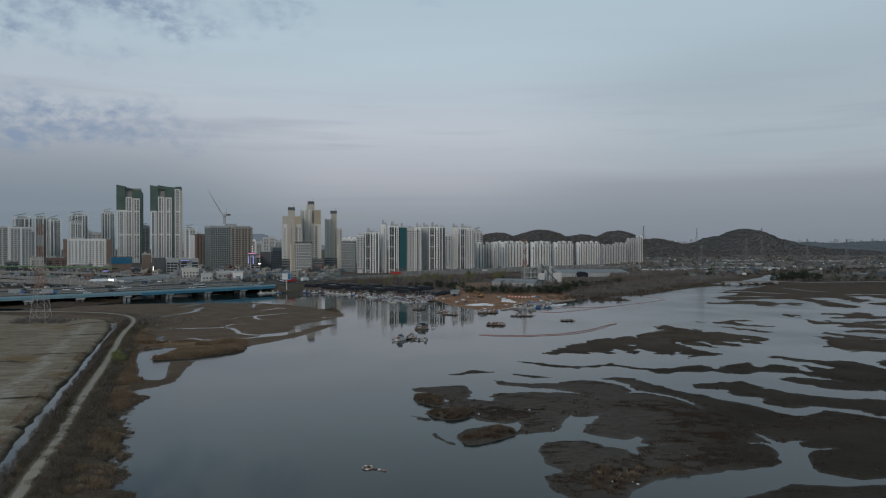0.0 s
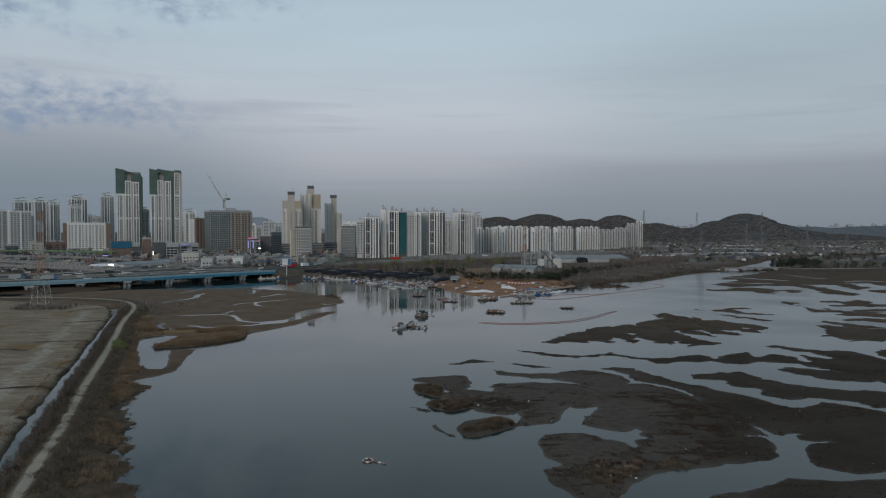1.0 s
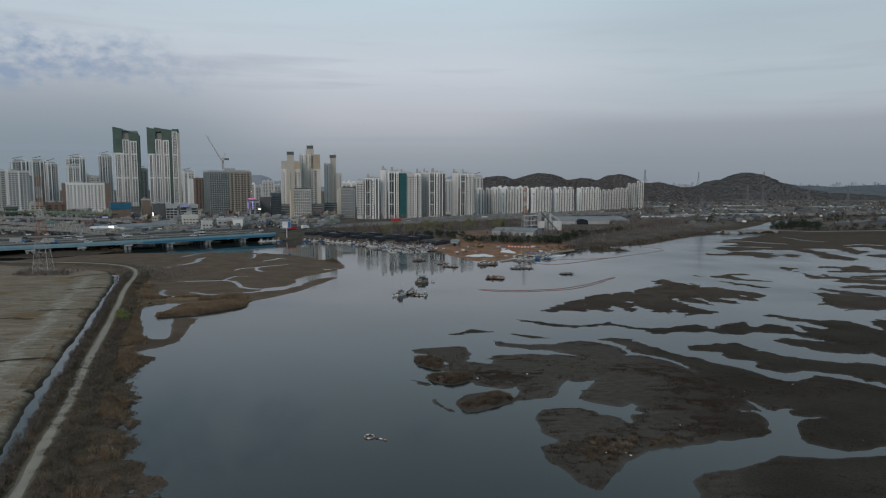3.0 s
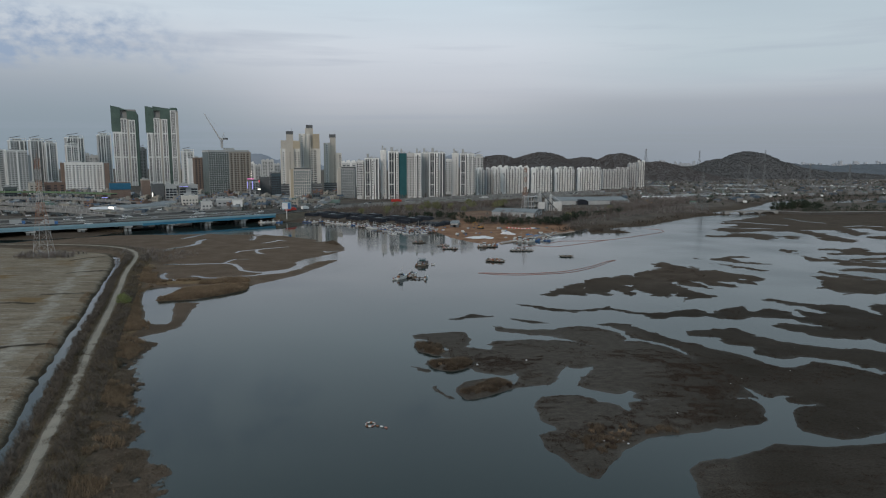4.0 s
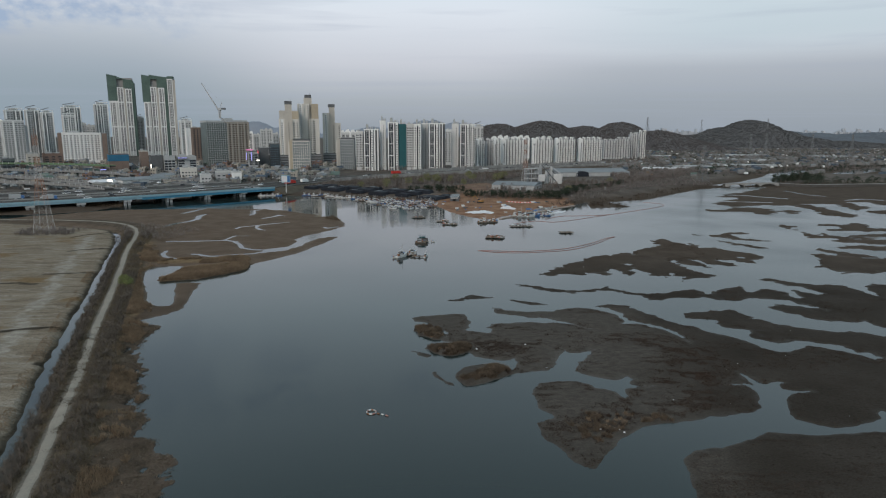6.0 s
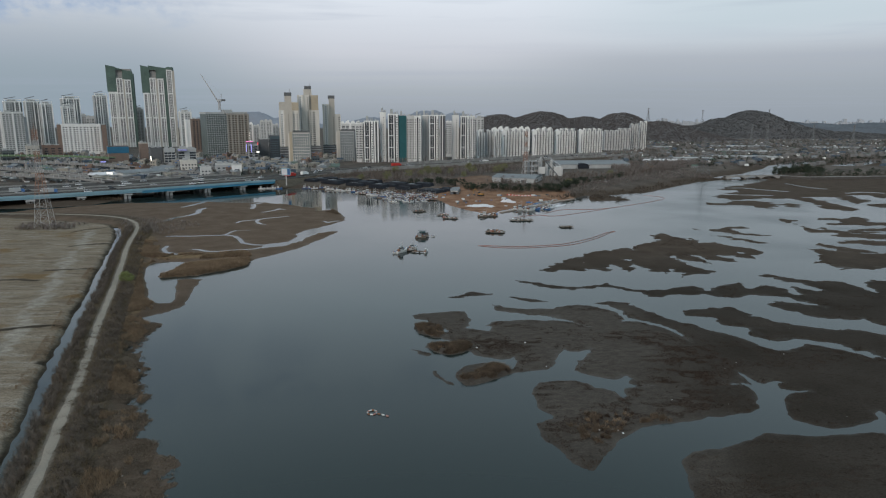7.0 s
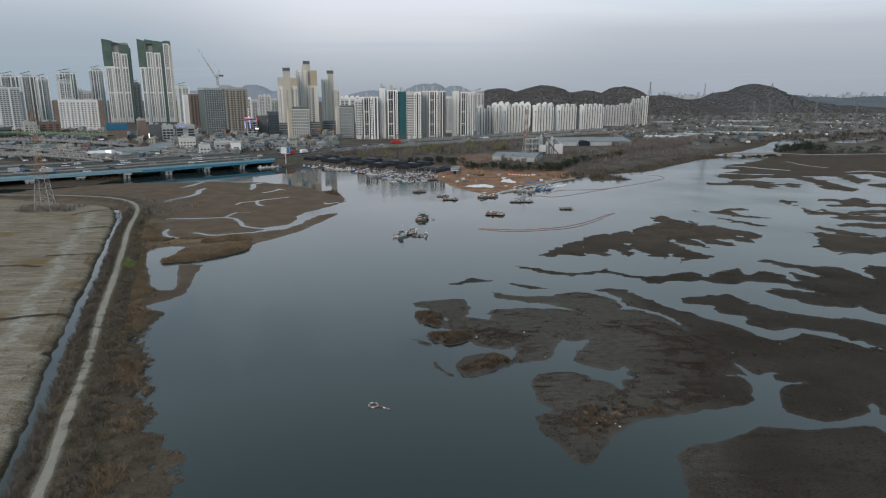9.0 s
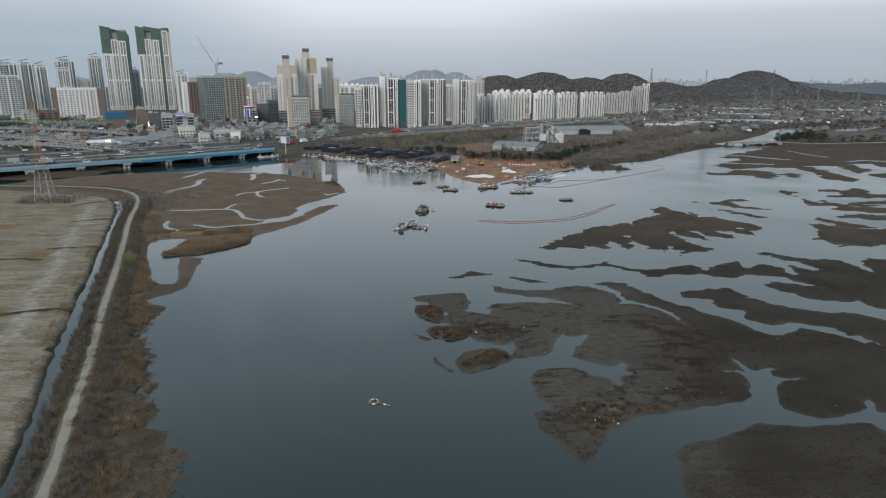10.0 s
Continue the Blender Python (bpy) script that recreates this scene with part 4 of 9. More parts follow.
def ground_material():
    m = bpy.data.materials.new("tidal_ground")
    m.use_nodes = True
    n, l = m.node_tree.nodes, m.node_tree.links
    bsdf = n["Principled BSDF"]
    geo = n.new("ShaderNodeNewGeometry")

    def grain(scale, stretch=(1, 1, 1), detail=5.0, low=0.3, high=0.7):
        mp = n.new("ShaderNodeMapping")
        mp.inputs["Scale"].default_value = stretch
        l.new(geo.outputs["Position"], mp.inputs[0])
        t = n.new("ShaderNodeTexNoise")
        t.inputs["Scale"].default_value, t.inputs["Detail"].default_value = scale, detail
        l.new(mp.outputs[0], t.inputs["Vector"])
        r = n.new("ShaderNodeMapRange")
        r.inputs["From Min"].default_value, r.inputs["From Max"].default_value = low, high
        l.new(t.outputs["Fac"], r.inputs["Value"])
        return r.outputs[0]

    def mix(fac, a, b):
        x = n.new("ShaderNodeMix")
        x.data_type = "RGBA"
        l.new(fac, x.inputs["Factor"])
        for key, v in ((6, a), (7, b)):
            if isinstance(v, tuple):
                x.inputs[key].default_value = (*v, 1)
            else:
                l.new(v, x.inputs[key])
        return x.outputs[2]

    def attr(name):
        a = n.new("ShaderNodeAttribute")
        a.attribute_name = name
        return a.outputs["Fac"]

    colour = mix(grain(0.06), (0.031, 0.025, 0.0195), (0.052, 0.043, 0.036))
    colour = mix(grain(0.9, (1, 2.2, 1), low=0.55, high=0.75), colour, (0.023, 0.018, 0.0145))
    scrub = mix(grain(0.35), (0.054, 0.041, 0.030), (0.110, 0.084, 0.062))
    reed = mix(grain(0.5), (0.105, 0.070, 0.040), (0.20, 0.138, 0.082))
    dry = mix(grain(0.06, (0.7, 2, 1)), (0.152, 0.117, 0.083), (0.250, 0.206, 0.158))
    dry = mix(grain(0.16, (0.6, 2.2, 1), low=0.52, high=0.7), dry, (0.262, 0.225, 0.183))
    dry = mix(grain(0.55, (0.22, 1.5, 1), low=0.5, high=0.72), dry, (0.128, 0.097, 0.068))
    dry = mix(grain(0.40, (0.3, 1.8, 1), low=0.56, high=0.72), dry, (0.255, 0.224, 0.186))
    dry = mix(grain(1.7, (0.6, 1.3, 1), 6.0, low=0.5, high=0.72), dry, (0.125, 0.103, 0.078))
    dry = mix(grain(0.07, (0.7, 1.2, 1), low=0.58, high=0.68), dry, (0.16, 0.108, 0.058))
    sandy = mix(grain(0.12), (0.150, 0.078, 0.048), (0.29, 0.172, 0.112))
    town = mix(grain(0.05), (0.055, 0.050, 0.045), (0.11, 0.10, 0.092))
    gravel = mix(grain(0.3), (0.225, 0.196, 0.163), (0.305, 0.27, 0.228))
    wet_grey = mix(grain(0.5, (1, 1.8, 1)), (0.056, 0.047, 0.040), (0.082, 0.071, 0.061))
    pale_track = mix(grain(0.5, (1, 1.6, 1), 6.0), (0.19, 0.165, 0.135), (0.35, 0.322, 0.28))
    clearing = mix(grain(0.06), (0.065, 0.055, 0.048), (0.14, 0.117, 0.10))
    dark_soil = mix(grain(0.4), (0.030, 0.024, 0.018), (0.058, 0.045, 0.032))
    brown_flat = mix(grain(0.12), (0.096, 0.067, 0.048), (0.136, 0.099, 0.074))
    for name, tint in (("grey_mud", wet_grey), ("brown_flat", brown_flat), ("scrub", scrub), ("clearing", clearing), ("reed", reed), ("field", dry), ("pale_track", pale_track), ("furrow", dark_soil), ("town", town), ("sand", sandy), ("gravel", gravel)):
        colour = mix(attr(name), colour, tint)
    speck = n.new("ShaderNodeMapRange")
    l.new(grain(3.4, detail=8.0), speck.inputs["Value"])
    speck.inputs["To Min"].default_value, speck.inputs["To Max"].default_value = 0.72, 1.28
    tone = n.new("ShaderNodeVectorMath")
    tone.operation = "SCALE"
    l.new(colour, tone.inputs[0])
    l.new(speck.outputs[0], tone.inputs["Scale"])
    l.new(tone.outputs[0], bsdf.inputs["Base Color"])
    # wet mud shines more than dry soil
    wet = n.new("ShaderNodeMapRange")
    split = n.new("ShaderNodeSeparateXYZ")
    l.new(geo.outputs["Position"], split.inputs[0])
    l.new(split.outputs["Z"], wet.inputs["Value"])
    for key, v in (("From Min", 0.0), ("From Max", 0.12), ("To Min", 0.4), ("To Max", 1.0)):
        wet.inputs[key].default_value = v
    l.new(wet.outputs[0], bsdf.inputs["Roughness"])
    bsdf.inputs["Specular IOR Level"].default_value = 0.06
    bump = n.new("ShaderNodeBump")
    bump.inputs["Strength"].default_value, bump.inputs["Distance"].default_value = 0.45, 0.22
    l.new(grain(2.2, (1, 1.2, 1), 8.0), bump.inputs["Height"])
    l.new(bump.outputs[0], bsdf.inputs["Normal"])
    return m


ground_mesh.materials.append(ground_material())


def water_material():
    m = bpy.data.materials.new("still_water")
    m.use_nodes = True
    n, l = m.node_tree.nodes, m.node_tree.links
    bsdf = n["Principled BSDF"]
    bsdf.inputs["Base Color"].default_value = (0.015, 0.023, 0.022, 1)
    bsdf.inputs["IOR"].default_value = 1.33
    bsdf.inputs["Specular IOR Level"].default_value = 0.5
    geo = n.new("ShaderNodeNewGeometry")
    slick = n.new("ShaderNodeTexNoise")
    slick.inputs["Scale"].default_value, slick.inputs["Detail"].default_value = 0.018, 2.0
    l.new(geo.outputs["Position"], slick.inputs["Vector"])
    rough = n.new("ShaderNodeMapRange")
    for key, v in (("From Min", 0.4), ("From Max", 0.62), ("To Min", 0.03), ("To Max", 0.13)):
        rough.inputs[key].default_value = v
    l.new(slick.outputs["Fac"], rough.inputs["Value"])
    # a light wind ruffles the open water in the east
    place = n.new("ShaderNodeSeparateXYZ")
    l.new(geo.outputs["Position"], place.inputs[0])
    ruffle = n.new("ShaderNodeMapRange")
    for key, v in (("From Min", 40.0), ("From Max", 190.0), ("To Min", 0.0), ("To Max", 0.12)):
        ruffle.inputs[key].default_value = v
    l.new(place.outputs["X"], ruffle.inputs["Value"])
    total = n.new("ShaderNodeMath")
    l.new(rough.outputs[0], total.inputs[0])
    l.new(ruffle.outputs[0], total.inputs[1])
    l.new(total.outputs[0], bsdf.inputs["Roughness"])
    wave = n.new("ShaderNodeTexNoise")
    wave.inputs["Scale"].default_value, wave.inputs["Detail"].default_value = 0.9, 3.0
    l.new(geo.outputs["Position"], wave.inputs["Vector"])
    bump = n.new("ShaderNodeBump")
    bump.inputs["Strength"].default_value, bump.inputs["Distance"].default_value = 0.10, 0.02
    l.new(wave.outputs["Fac"], bump.inputs["Height"])
    l.new(bump.outputs[0], bsdf.inputs["Normal"])
    return m


sheet = Geo()
sheet.v = [(-4000, -1600, 0), (4000, -1600, 0), (4000, 4700, 0), (-4000, 4700, 0)]
sheet.f = [(0, 1, 2, 3)]
water = tagged(new("water", sheet.mesh("water", water_material())), "calm grey estuary water mirroring the dusk sky", "water", "", "structure")


def tri_mesh(name, a, b, c, mat):
    """One mesh of loose triangles from three arrays of corners."""
    n = len(a)
    me = bpy.data.meshes.new(name)
    me.vertices.add(3 * n)
    me.vertices.foreach_set("co", np.stack([a, b, c], 1).astype(np.float32).ravel())
    me.loops.add(3 * n)
    me.loops.foreach_set("vertex_index", np.arange(3 * n, dtype=np.int32))
    me.polygons.add(n)
    me.polygons.foreach_set("loop_start", np.arange(0, 3 * n, 3, dtype=np.int32))
    me.update(calc_edges=True)
    me.materials.append(mat)
    return me


def hill(name, label, x, y, wide, deep, peaks, mat, rough=6.0, nx=380, ny=50, trees=0, wood=None):
    """A wooded ridge: summits (offset along it, height, half width) over a long oval foot."""
    u, v = np.meshgrid(np.linspace(-1, 1, nx), np.linspace(-1, 1, ny))
    px, py = x + u * wide / 2, y + v * deep / 2
    z = np.zeros(u.shape)
    for off, top, half in peaks:
        z = np.maximum(z, top * np.exp(-((px - x - off) / half) ** 2))
    z = z * (1 - v ** 2) + rough * (0.45 * fbm(px, py, 40, 3) + 0.55 * fbm(px, py, 10, 7)) * smooth(0, 20, z)
    z = z * smooth(1.0, 0.9, np.abs(u)) + 2
    g = Geo()
    g.v = [tuple(p) for p in np.stack([px, py, z], -1).reshape(-1, 3)]
    g.f = [(j * nx + i, j * nx + i + 1, (j + 1) * nx + i + 1, (j + 1) * nx + i) for j in range(ny - 1) for i in range(nx - 1)]
    ob = new(name, g.mesh(name, mat))
    ob.data.polygons.foreach_set("use_smooth", np.ones(len(ob.data.polygons), bool))
    if trees:
        r = np.random.default_rng(int(x))
        i, j = r.integers(0, nx, trees), r.integers(0, int(ny * 0.62), trees)
        keep_ = z[j, i] > 6
        i, j = i[keep_], j[keep_]
        push = r.uniform(-0.5, 0.5, len(i))
        ahead = np.clip(j + np.where(push > 0, 1, -1), 0, ny - 1)
        foot = np.stack([px[j, i] + r.uniform(-3, 3, len(i)), py[j, i] + (py[ahead, i] - py[j, i]) * np.abs(push), z[j, i] + (z[ahead, i] - z[j, i]) * np.abs(push) - 1.2], 1)
        wide_, tall = r.uniform(2.4, 5.0, len(i)), r.uniform(1.6, 3.4, len(i))
        A, B, C = [], [], []
        for k in range(4):
            off = np.stack([r.normal(0, 1.2, len(i)), r.normal(0, 1.2, len(i)), np.zeros(len(i))], 1)
            A.append(foot + off - np.stack([wide_ * 0.4, 0 * tall, 0 * tall], 1))
            B.append(foot + off + np.stack([wide_ * 0.4, 0 * tall, 0 * tall], 1))
            C.append(foot + off * 2 + np.stack([r.normal(0, 0.8, len(i)), 0 * tall, tall * r.uniform(0.6, 1, len(i))], 1))
        tagged(new("hill_trees", tri_mesh("hill_trees", np.concatenate(A), np.concatenate(B), np.concatenate(C), wood)), "close bare and evergreen trees covering a hill", "trees", "", "stuff")
    return tagged(ob, label, "hill", "", "structure")

# ---- hills and distance ----
HILL_BARE = material("bare_hill_trees", (0.116, 0.110, 0.111), 0.95, 0.22, 0.04, spec=0.0)
HILL_GREEN = material("mixed_hill_trees", (0.097, 0.100, 0.103), 0.95, 0.22, 0.03, spec=0.0)
# Distance haze on this ridge is its lighter blue-grey base colour.
MID_HILL = material("haze_tinted_ridge", (0.12, 0.13, 0.145), 1.0, 0.2, 0.01, spec=0.0)
hill("wooded_hill", "dark wooded ridge behind the apartment row", 305, 1820, 1000, 420, [(-150, 68, 120), (-30, 77, 130), (90, 62, 120), (190, 74, 95), (290, 50, 130)], FOREST, 3.6, trees=36000, wood=HILL_BARE)
hill("wooded_hill", "dark cone-shaped wooded hill above the village", 1030, 2200, 1500, 620, [(5, 89, 92), (-70, 64, 100), (66, 60, 86), (-190, 38, 170), (165, 33, 110), (-420, 22, 260), (330, 18, 160)], FOREST, 4.0, trees=52000, wood=HILL_GREEN)
hill("wooded_hill", "low wooded ridge tinted blue-grey for haze", 2050, 3000, 2200, 700, [(-500, 58, 170), (-330, 46, 200), (0, 50, 420), (480, 48, 400)], MID_HILL, 4.0)
hill("far_hill", "far mountain beyond the towers, haze put into its pale blue", -1400, 4520, 1500, 200, [(-80, 100, 200), (90, 112, 190), (330, 80, 220), (-300, 70, 200)], HAZED_HILL, 5.0)
hill("far_hill", "far mountain beyond the white blocks, haze put into its pale blue", -60, 4520, 1300, 200, [(-70, 122, 200), (0, 126, 120), (140, 108, 170), (-420, 74, 240)], HAZED_HILL, 5.0)


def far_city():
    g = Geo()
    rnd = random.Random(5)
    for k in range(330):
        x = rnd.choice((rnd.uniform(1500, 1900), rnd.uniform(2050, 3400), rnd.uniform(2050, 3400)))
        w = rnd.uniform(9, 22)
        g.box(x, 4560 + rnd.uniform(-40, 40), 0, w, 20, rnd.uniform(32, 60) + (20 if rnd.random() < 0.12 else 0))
    return tagged(new("far_city", g.mesh("far_city", FAR_TOWN)), "skyline of far towers, haze put into their pale colour", "skyline", "", "structure")


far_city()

# ---- towers ----
BAYS = {"w": 3.0, "g": 4.2, "p": 1.3, "s": 1.9, "b": 2.6, "v": 1.5, "f": 5.6, "d": 1.7, "c": 3.0}


def strips(panes, mat, parent, shift=0.0):
    """Each column of windows, and each dark recess strip, as one part."""
    for g in panes:
        g.v = [(a + shift, b, c) for a, b, c in g.v]
        part("window_or_recess_column", g, mat, parent, "", "stuff")


def facade(glass, piers, w, h, plane, pattern, floor=2.8, foot=4.0, face=0):
    """Windows, piers, floor edges and dark recess strips on one wall of a block; face 0 is the front, 1 the right side,
    3 the left.
    """
    def put(g, a, z, wide, tall, thick):
        if face == 0:
            g.box(a, plane - thick / 2, z, wide, thick, tall)
        else:
            s = 1 if face == 1 else -1
            g.box(plane + s * thick / 2, a, z, thick, wide, tall)
    unit = w / sum(BAYS[c] for c in pattern)
    n = int((h - foot - 1.0) / floor)
    a = -w / 2
    for c in pattern:
        wide = BAYS[c] * unit
        mid = a + wide / 2
        if c == "p":
            put(piers, mid, 0, wide, h, 0.9)
        elif c == "d":
            # Bay d: a flat dark strip painted in for a shaded recess.
            glass.append(Geo())
            put(glass[-1], mid, 1.0, wide * 0.9, h - 2.0, 0.08)
        elif c != "b":
            fill, tall = {"w": (0.66, 1.5), "g": (0.86, 2.0), "s": (0.5, 1.2), "v": (0.8, 2.3), "f": (0.94, 2.45), "c": (0.5, 1.5)}[c]
            deep = 0.08
            if c == "c":
                put(piers, mid, 0, wide, h, 0.9)
                deep = 0.98
            if c == "f":
                for k in range(0, n, 5):
                    put(piers, mid, foot + k * floor - 0.6, wide, 0.9, 0.7)
                put(piers, mid, 0, 0.3, h, 0.5)
            glass.append(Geo())
            for k in range(n):
                put(glass[-1], mid, foot + k * floor + 0.6 - (0.4 if c == "f" else 0), wide * fill, tall, deep)
        a += wide


def block(name, label, x, y, w, d, h, extra=0.0, pattern="pwwpwwp", side="bsb", body=WHITE, pier=WHITE, roof="core", base=3.5, group="apartment blocks", floor=2.8, glass=GLASS, foot=4.0, parent=None, category="apartment block"):
    """A tower block facing the river, with windows, piers, parapet and what stands on its roof."""
    turn = -math.atan2(x, y) + radians(extra)
    ob = thing(name, Matrix.Translation((x, y, base)) @ Matrix.Rotation(turn, 4, "Z"), label, category, group)
    part("wall", Geo().box(0, 0, 0, w, d, h), body, ob)
    panes, piers = [], Geo()
    facade(panes, piers, w, h, -d / 2, pattern, floor, foot)
    if side:
        facade(panes, piers, d, h, w / 2, side, floor, foot, 1)
        facade(panes, piers, d, h, -w / 2, side, floor, foot, 3)
    strips(panes, glass, ob)
    if piers.f:
        part("wall_pier", piers, pier, ob, "", "stuff")
    top = Geo()
    for sx, sy, bx, by in ((w + 0.5, 0.4, 0, -d / 2), (w + 0.5, 0.4, 0, d / 2), (0.4, d, -w / 2, 0), (0.4, d, w / 2, 0)):
        top.box(bx, by, h, sx, sy, 1.1)
    part("parapet", top, pier, ob)
    if roof == "core":
        part("lift_core", Geo().box(-w * 0.18, 1, h, w * 0.24, d * 0.5, 6.5), GREY, ob, "grey lift core on the roof")
        part("roof_fin", Geo().box(-w * 0.02, -d * 0.3, h, 0.5, d * 0.3, 3.2), GREY, ob)
        part("roof_fin", Geo().box(w * 0.42, -d * 0.2, h, 0.5, d * 0.4, 4.2), GREY, ob)
        part("tank_room", Geo().box(w * 0.2, 1, h, w * 0.16, d * 0.4, 3.5), GREY, ob)
    elif roof == "hat":
        part("lift_core", Geo().box(0, 1, h, w * 0.5, d * 0.5, 3.4), GREY, ob)
        rail = Geo()
        for k in range(4):
            rail.box(-w * 0.46 + k * w * 0.307, -d * 0.44, h + 1.1, 0.6, 0.6, 2.2)
        rail.box(0, -d * 0.44, h + 3.3, w * 0.98, 0.9, 0.8)
        part("roof_frame", rail, pier, ob, "open frame along the roof edge")
        blade = [[(a, -d * 0.3, z), (a, d * 0.3, z), (a, d * 0.3, z + 0.8), (a, -d * 0.3, z + 0.8)] for a, z in ((-w * 0.42, h + 4.4), (w * 0.2, h + 7.6))]
        part("roof_canopy", Geo().loft(blade), DARK, ob, "dark tilted roof canopy")
    elif roof == "domes":
        g = Geo()
        n = max(2, round(w / 9))
        for k in range(n):
            cx, r = -w / 2 + (k + 0.5) * w / n, w / n * 0.42
            up = 0.8 + 0.25 * (k % 2) + 0.12 * (k % 3)
            ring = [(-r, 0), (-r, 0.5 * r), (-0.55 * r, 0.95 * r), (0.1 * r, 0.7 * r), (0.6 * r, 0.85 * r), (r, 0.35 * r), (r, 0)]
            g.loft([[(cx + a, sy, h + 0.5 + b * up) for a, b in ring] for sy in (-d * 0.48, -d * 0.1)])
            g.box(cx + r * 0.2, d * 0.2, h, r * 0.9, d * 0.3, r * 1.2 * up)
        part("roof_gable", g, pier, ob, "white angular gables along the roof")
    elif roof == "plant":
        part("plant_room", Geo().box(-w * 0.2, 0, h, w * 0.3, d * 0.5, 3), GREY, ob)
        part("tank_room", Geo().box(w * 0.25, 1, h, w * 0.22, d * 0.4, 2), GREY, ob)
    return ob


block("apartment_block", "grey apartment tower with a sloping roof canopy", -672, 1018, 23.0, 16, 76, 8, "pwwdpvvpd", "bsb", GREY, WHITE, "hat", glass=GLASS_TINT)
block("apartment_block", "pale apartment block with closely set windows", -622, 938, 25.8, 16, 59, 8, "wwwpwww", "bsb", PALE, WHITE, "plant", glass=GLASS_TINT)
block("apartment_block", "pale apartment block with closely set windows", -679, 968, 34.6, 16, 61, 8, "wwpwwp", "bsb", PALE, WHITE, "plant", glass=GLASS_TINT)
block("apartment_block", "grey apartment tower with a sloping roof canopy", -756, 1008, 36.1, 16, 71, 8, "pwwdpvvpdpwwp", "bsb", GREY, WHITE, "hat", glass=GLASS_TINT)
block("apartment_block", "grey apartment gable wall", -615, 947, 11.7, 14, 52, 8, "bbsbb", "", GREY, GREY, "plant", glass=GLASS_TINT)
block("apartment_block", "grey apartment tower with a sloping roof canopy", -636, 1008, 18.9, 16, 76, 10, "pwwdpvvpd", "bsb", GREY, WHITE, "hat", glass=GLASS_TINT)
block("apartment_block", "grey apartment tower with a sloping roof canopy", -608, 998, 15.1, 16, 72, 10, "pvvpdwwp", "bsb", GREY, WHITE, "hat", glass=GLASS_TINT)
block("apartment_block", "two-stage grey apartment tower with canopies", -588, 1029, 23.9, 18, 81, 12, "pvvpdpwwpdpvvp", "bsb", GREY, WHITE, "hat", glass=GLASS_TINT)
block("apartment_block", "lower shaft of a grey apartment tower", -579, 1005, 17.0, 10, 68, 12, "pwwpdpwwp", "", PALE, WHITE, "hat", glass=GLASS_TINT)
block("apartment_block", "slim apartment tower seen between others", -612, 1107, 6.8, 14, 57, 0, "ws", "", GREY, PALE, "plant", glass=GLASS_TINT)
block("apartment_block", "slim apartment tower seen between others", -601, 1107, 12.8, 14, 54, 0, "wsw", "", PALE, PALE, "plant", glass=GLASS_TINT)
block("apartment_block", "grey apartment tower with a sloping roof canopy", -572, 1089, 18.7, 18, 88, 10, "dpvvpdpwwp", "bsb", GREY, WHITE, "hat", glass=GLASS_TINT)
block("apartment_block", "wide white gridded apartment block", -524, 939, 49.3, 18, 42, -4, "pwwpwpwwpwpwwpwpwwp", "bsb", WHITE, WHITE, "plant", floor=3.0, glass=GLASS_PALE)
block("apartment_block", "narrow brown stair block", -553, 934, 6.3, 18, 41, 0, "bbb", "", BROWN, BROWN, "plant", glass=GLASS_TINT)
block("apartment_block", "narrow brown stair block", -489, 934, 6.5, 18, 41, 0, "bbb", "", BROWN, BROWN, "plant", glass=GLASS_TINT)
block("apartment_block", "grey apartment tower behind the tall pair", -587, 1258, 15.0, 16, 69, 0, "pwwp", "", GREY, PALE, "hat", glass=GLASS_TINT)
block("apartment_block", "pale apartment tower with a dark roof edge", -460, 1159, 19.6, 18, 63, 8, "pwpwwp", "bsb", PALE, WHITE, "hat", glass=GLASS_TINT)
block("apartment_block", "white apartment gable wall", -420, 1067, 7.9, 14, 49, 8, "pbp", "", WHITE, WHITE, "plant", glass=GLASS_TINT)
block("commercial_block", "dark brown commercial block", -385, 1012, 15.1, 24, 50, 6, "pwpwpwp", "bpb", BROWN, BROWN, "plant", category='office block', group='commercial blocks')
block("apartment_block", "pale apartment block far behind", -391, 1307, 14.3, 14, 42, 0, "pwwp", "", PALE, WHITE, "domes", glass=GLASS_TINT)
block("apartment_block", "grey apartment block far behind", -377, 1307, 13.3, 14, 38, 0, "pwwp", "", GREY, PALE, "domes", glass=GLASS_TINT)
block("apartment_block", "pale apartment block far behind", -343, 1257, 23.5, 14, 47, 0, "pwwpwwp", "", PALE, PALE, "domes", glass=GLASS_TINT)
block("apartment_block", "grey apartment block far behind", -339, 1307, 13.4, 14, 40, 0, "pww", "", GREY, PALE, "domes", glass=GLASS_TINT)
block("office_block", "dark blue glass office block", -212, 810, 11.1, 20, 30, 6, "gggg", "ggg", GLASS_BLUE, DARK, "plant", category='office block', group='commercial blocks')
block("shop_block", "black-clad shop block below a red sign", -234, 839, 12.3, 18, 24, 4, "bbb", "", DARK, DARK, "plant", category='shop block', group='commercial blocks')
block("shop_block", "shop block lit by violet and pink signs", -239, 809, 10.4, 18, 21, 4, "gsg", "", GREY, DARK, "plant", category='shop block', group='commercial blocks')
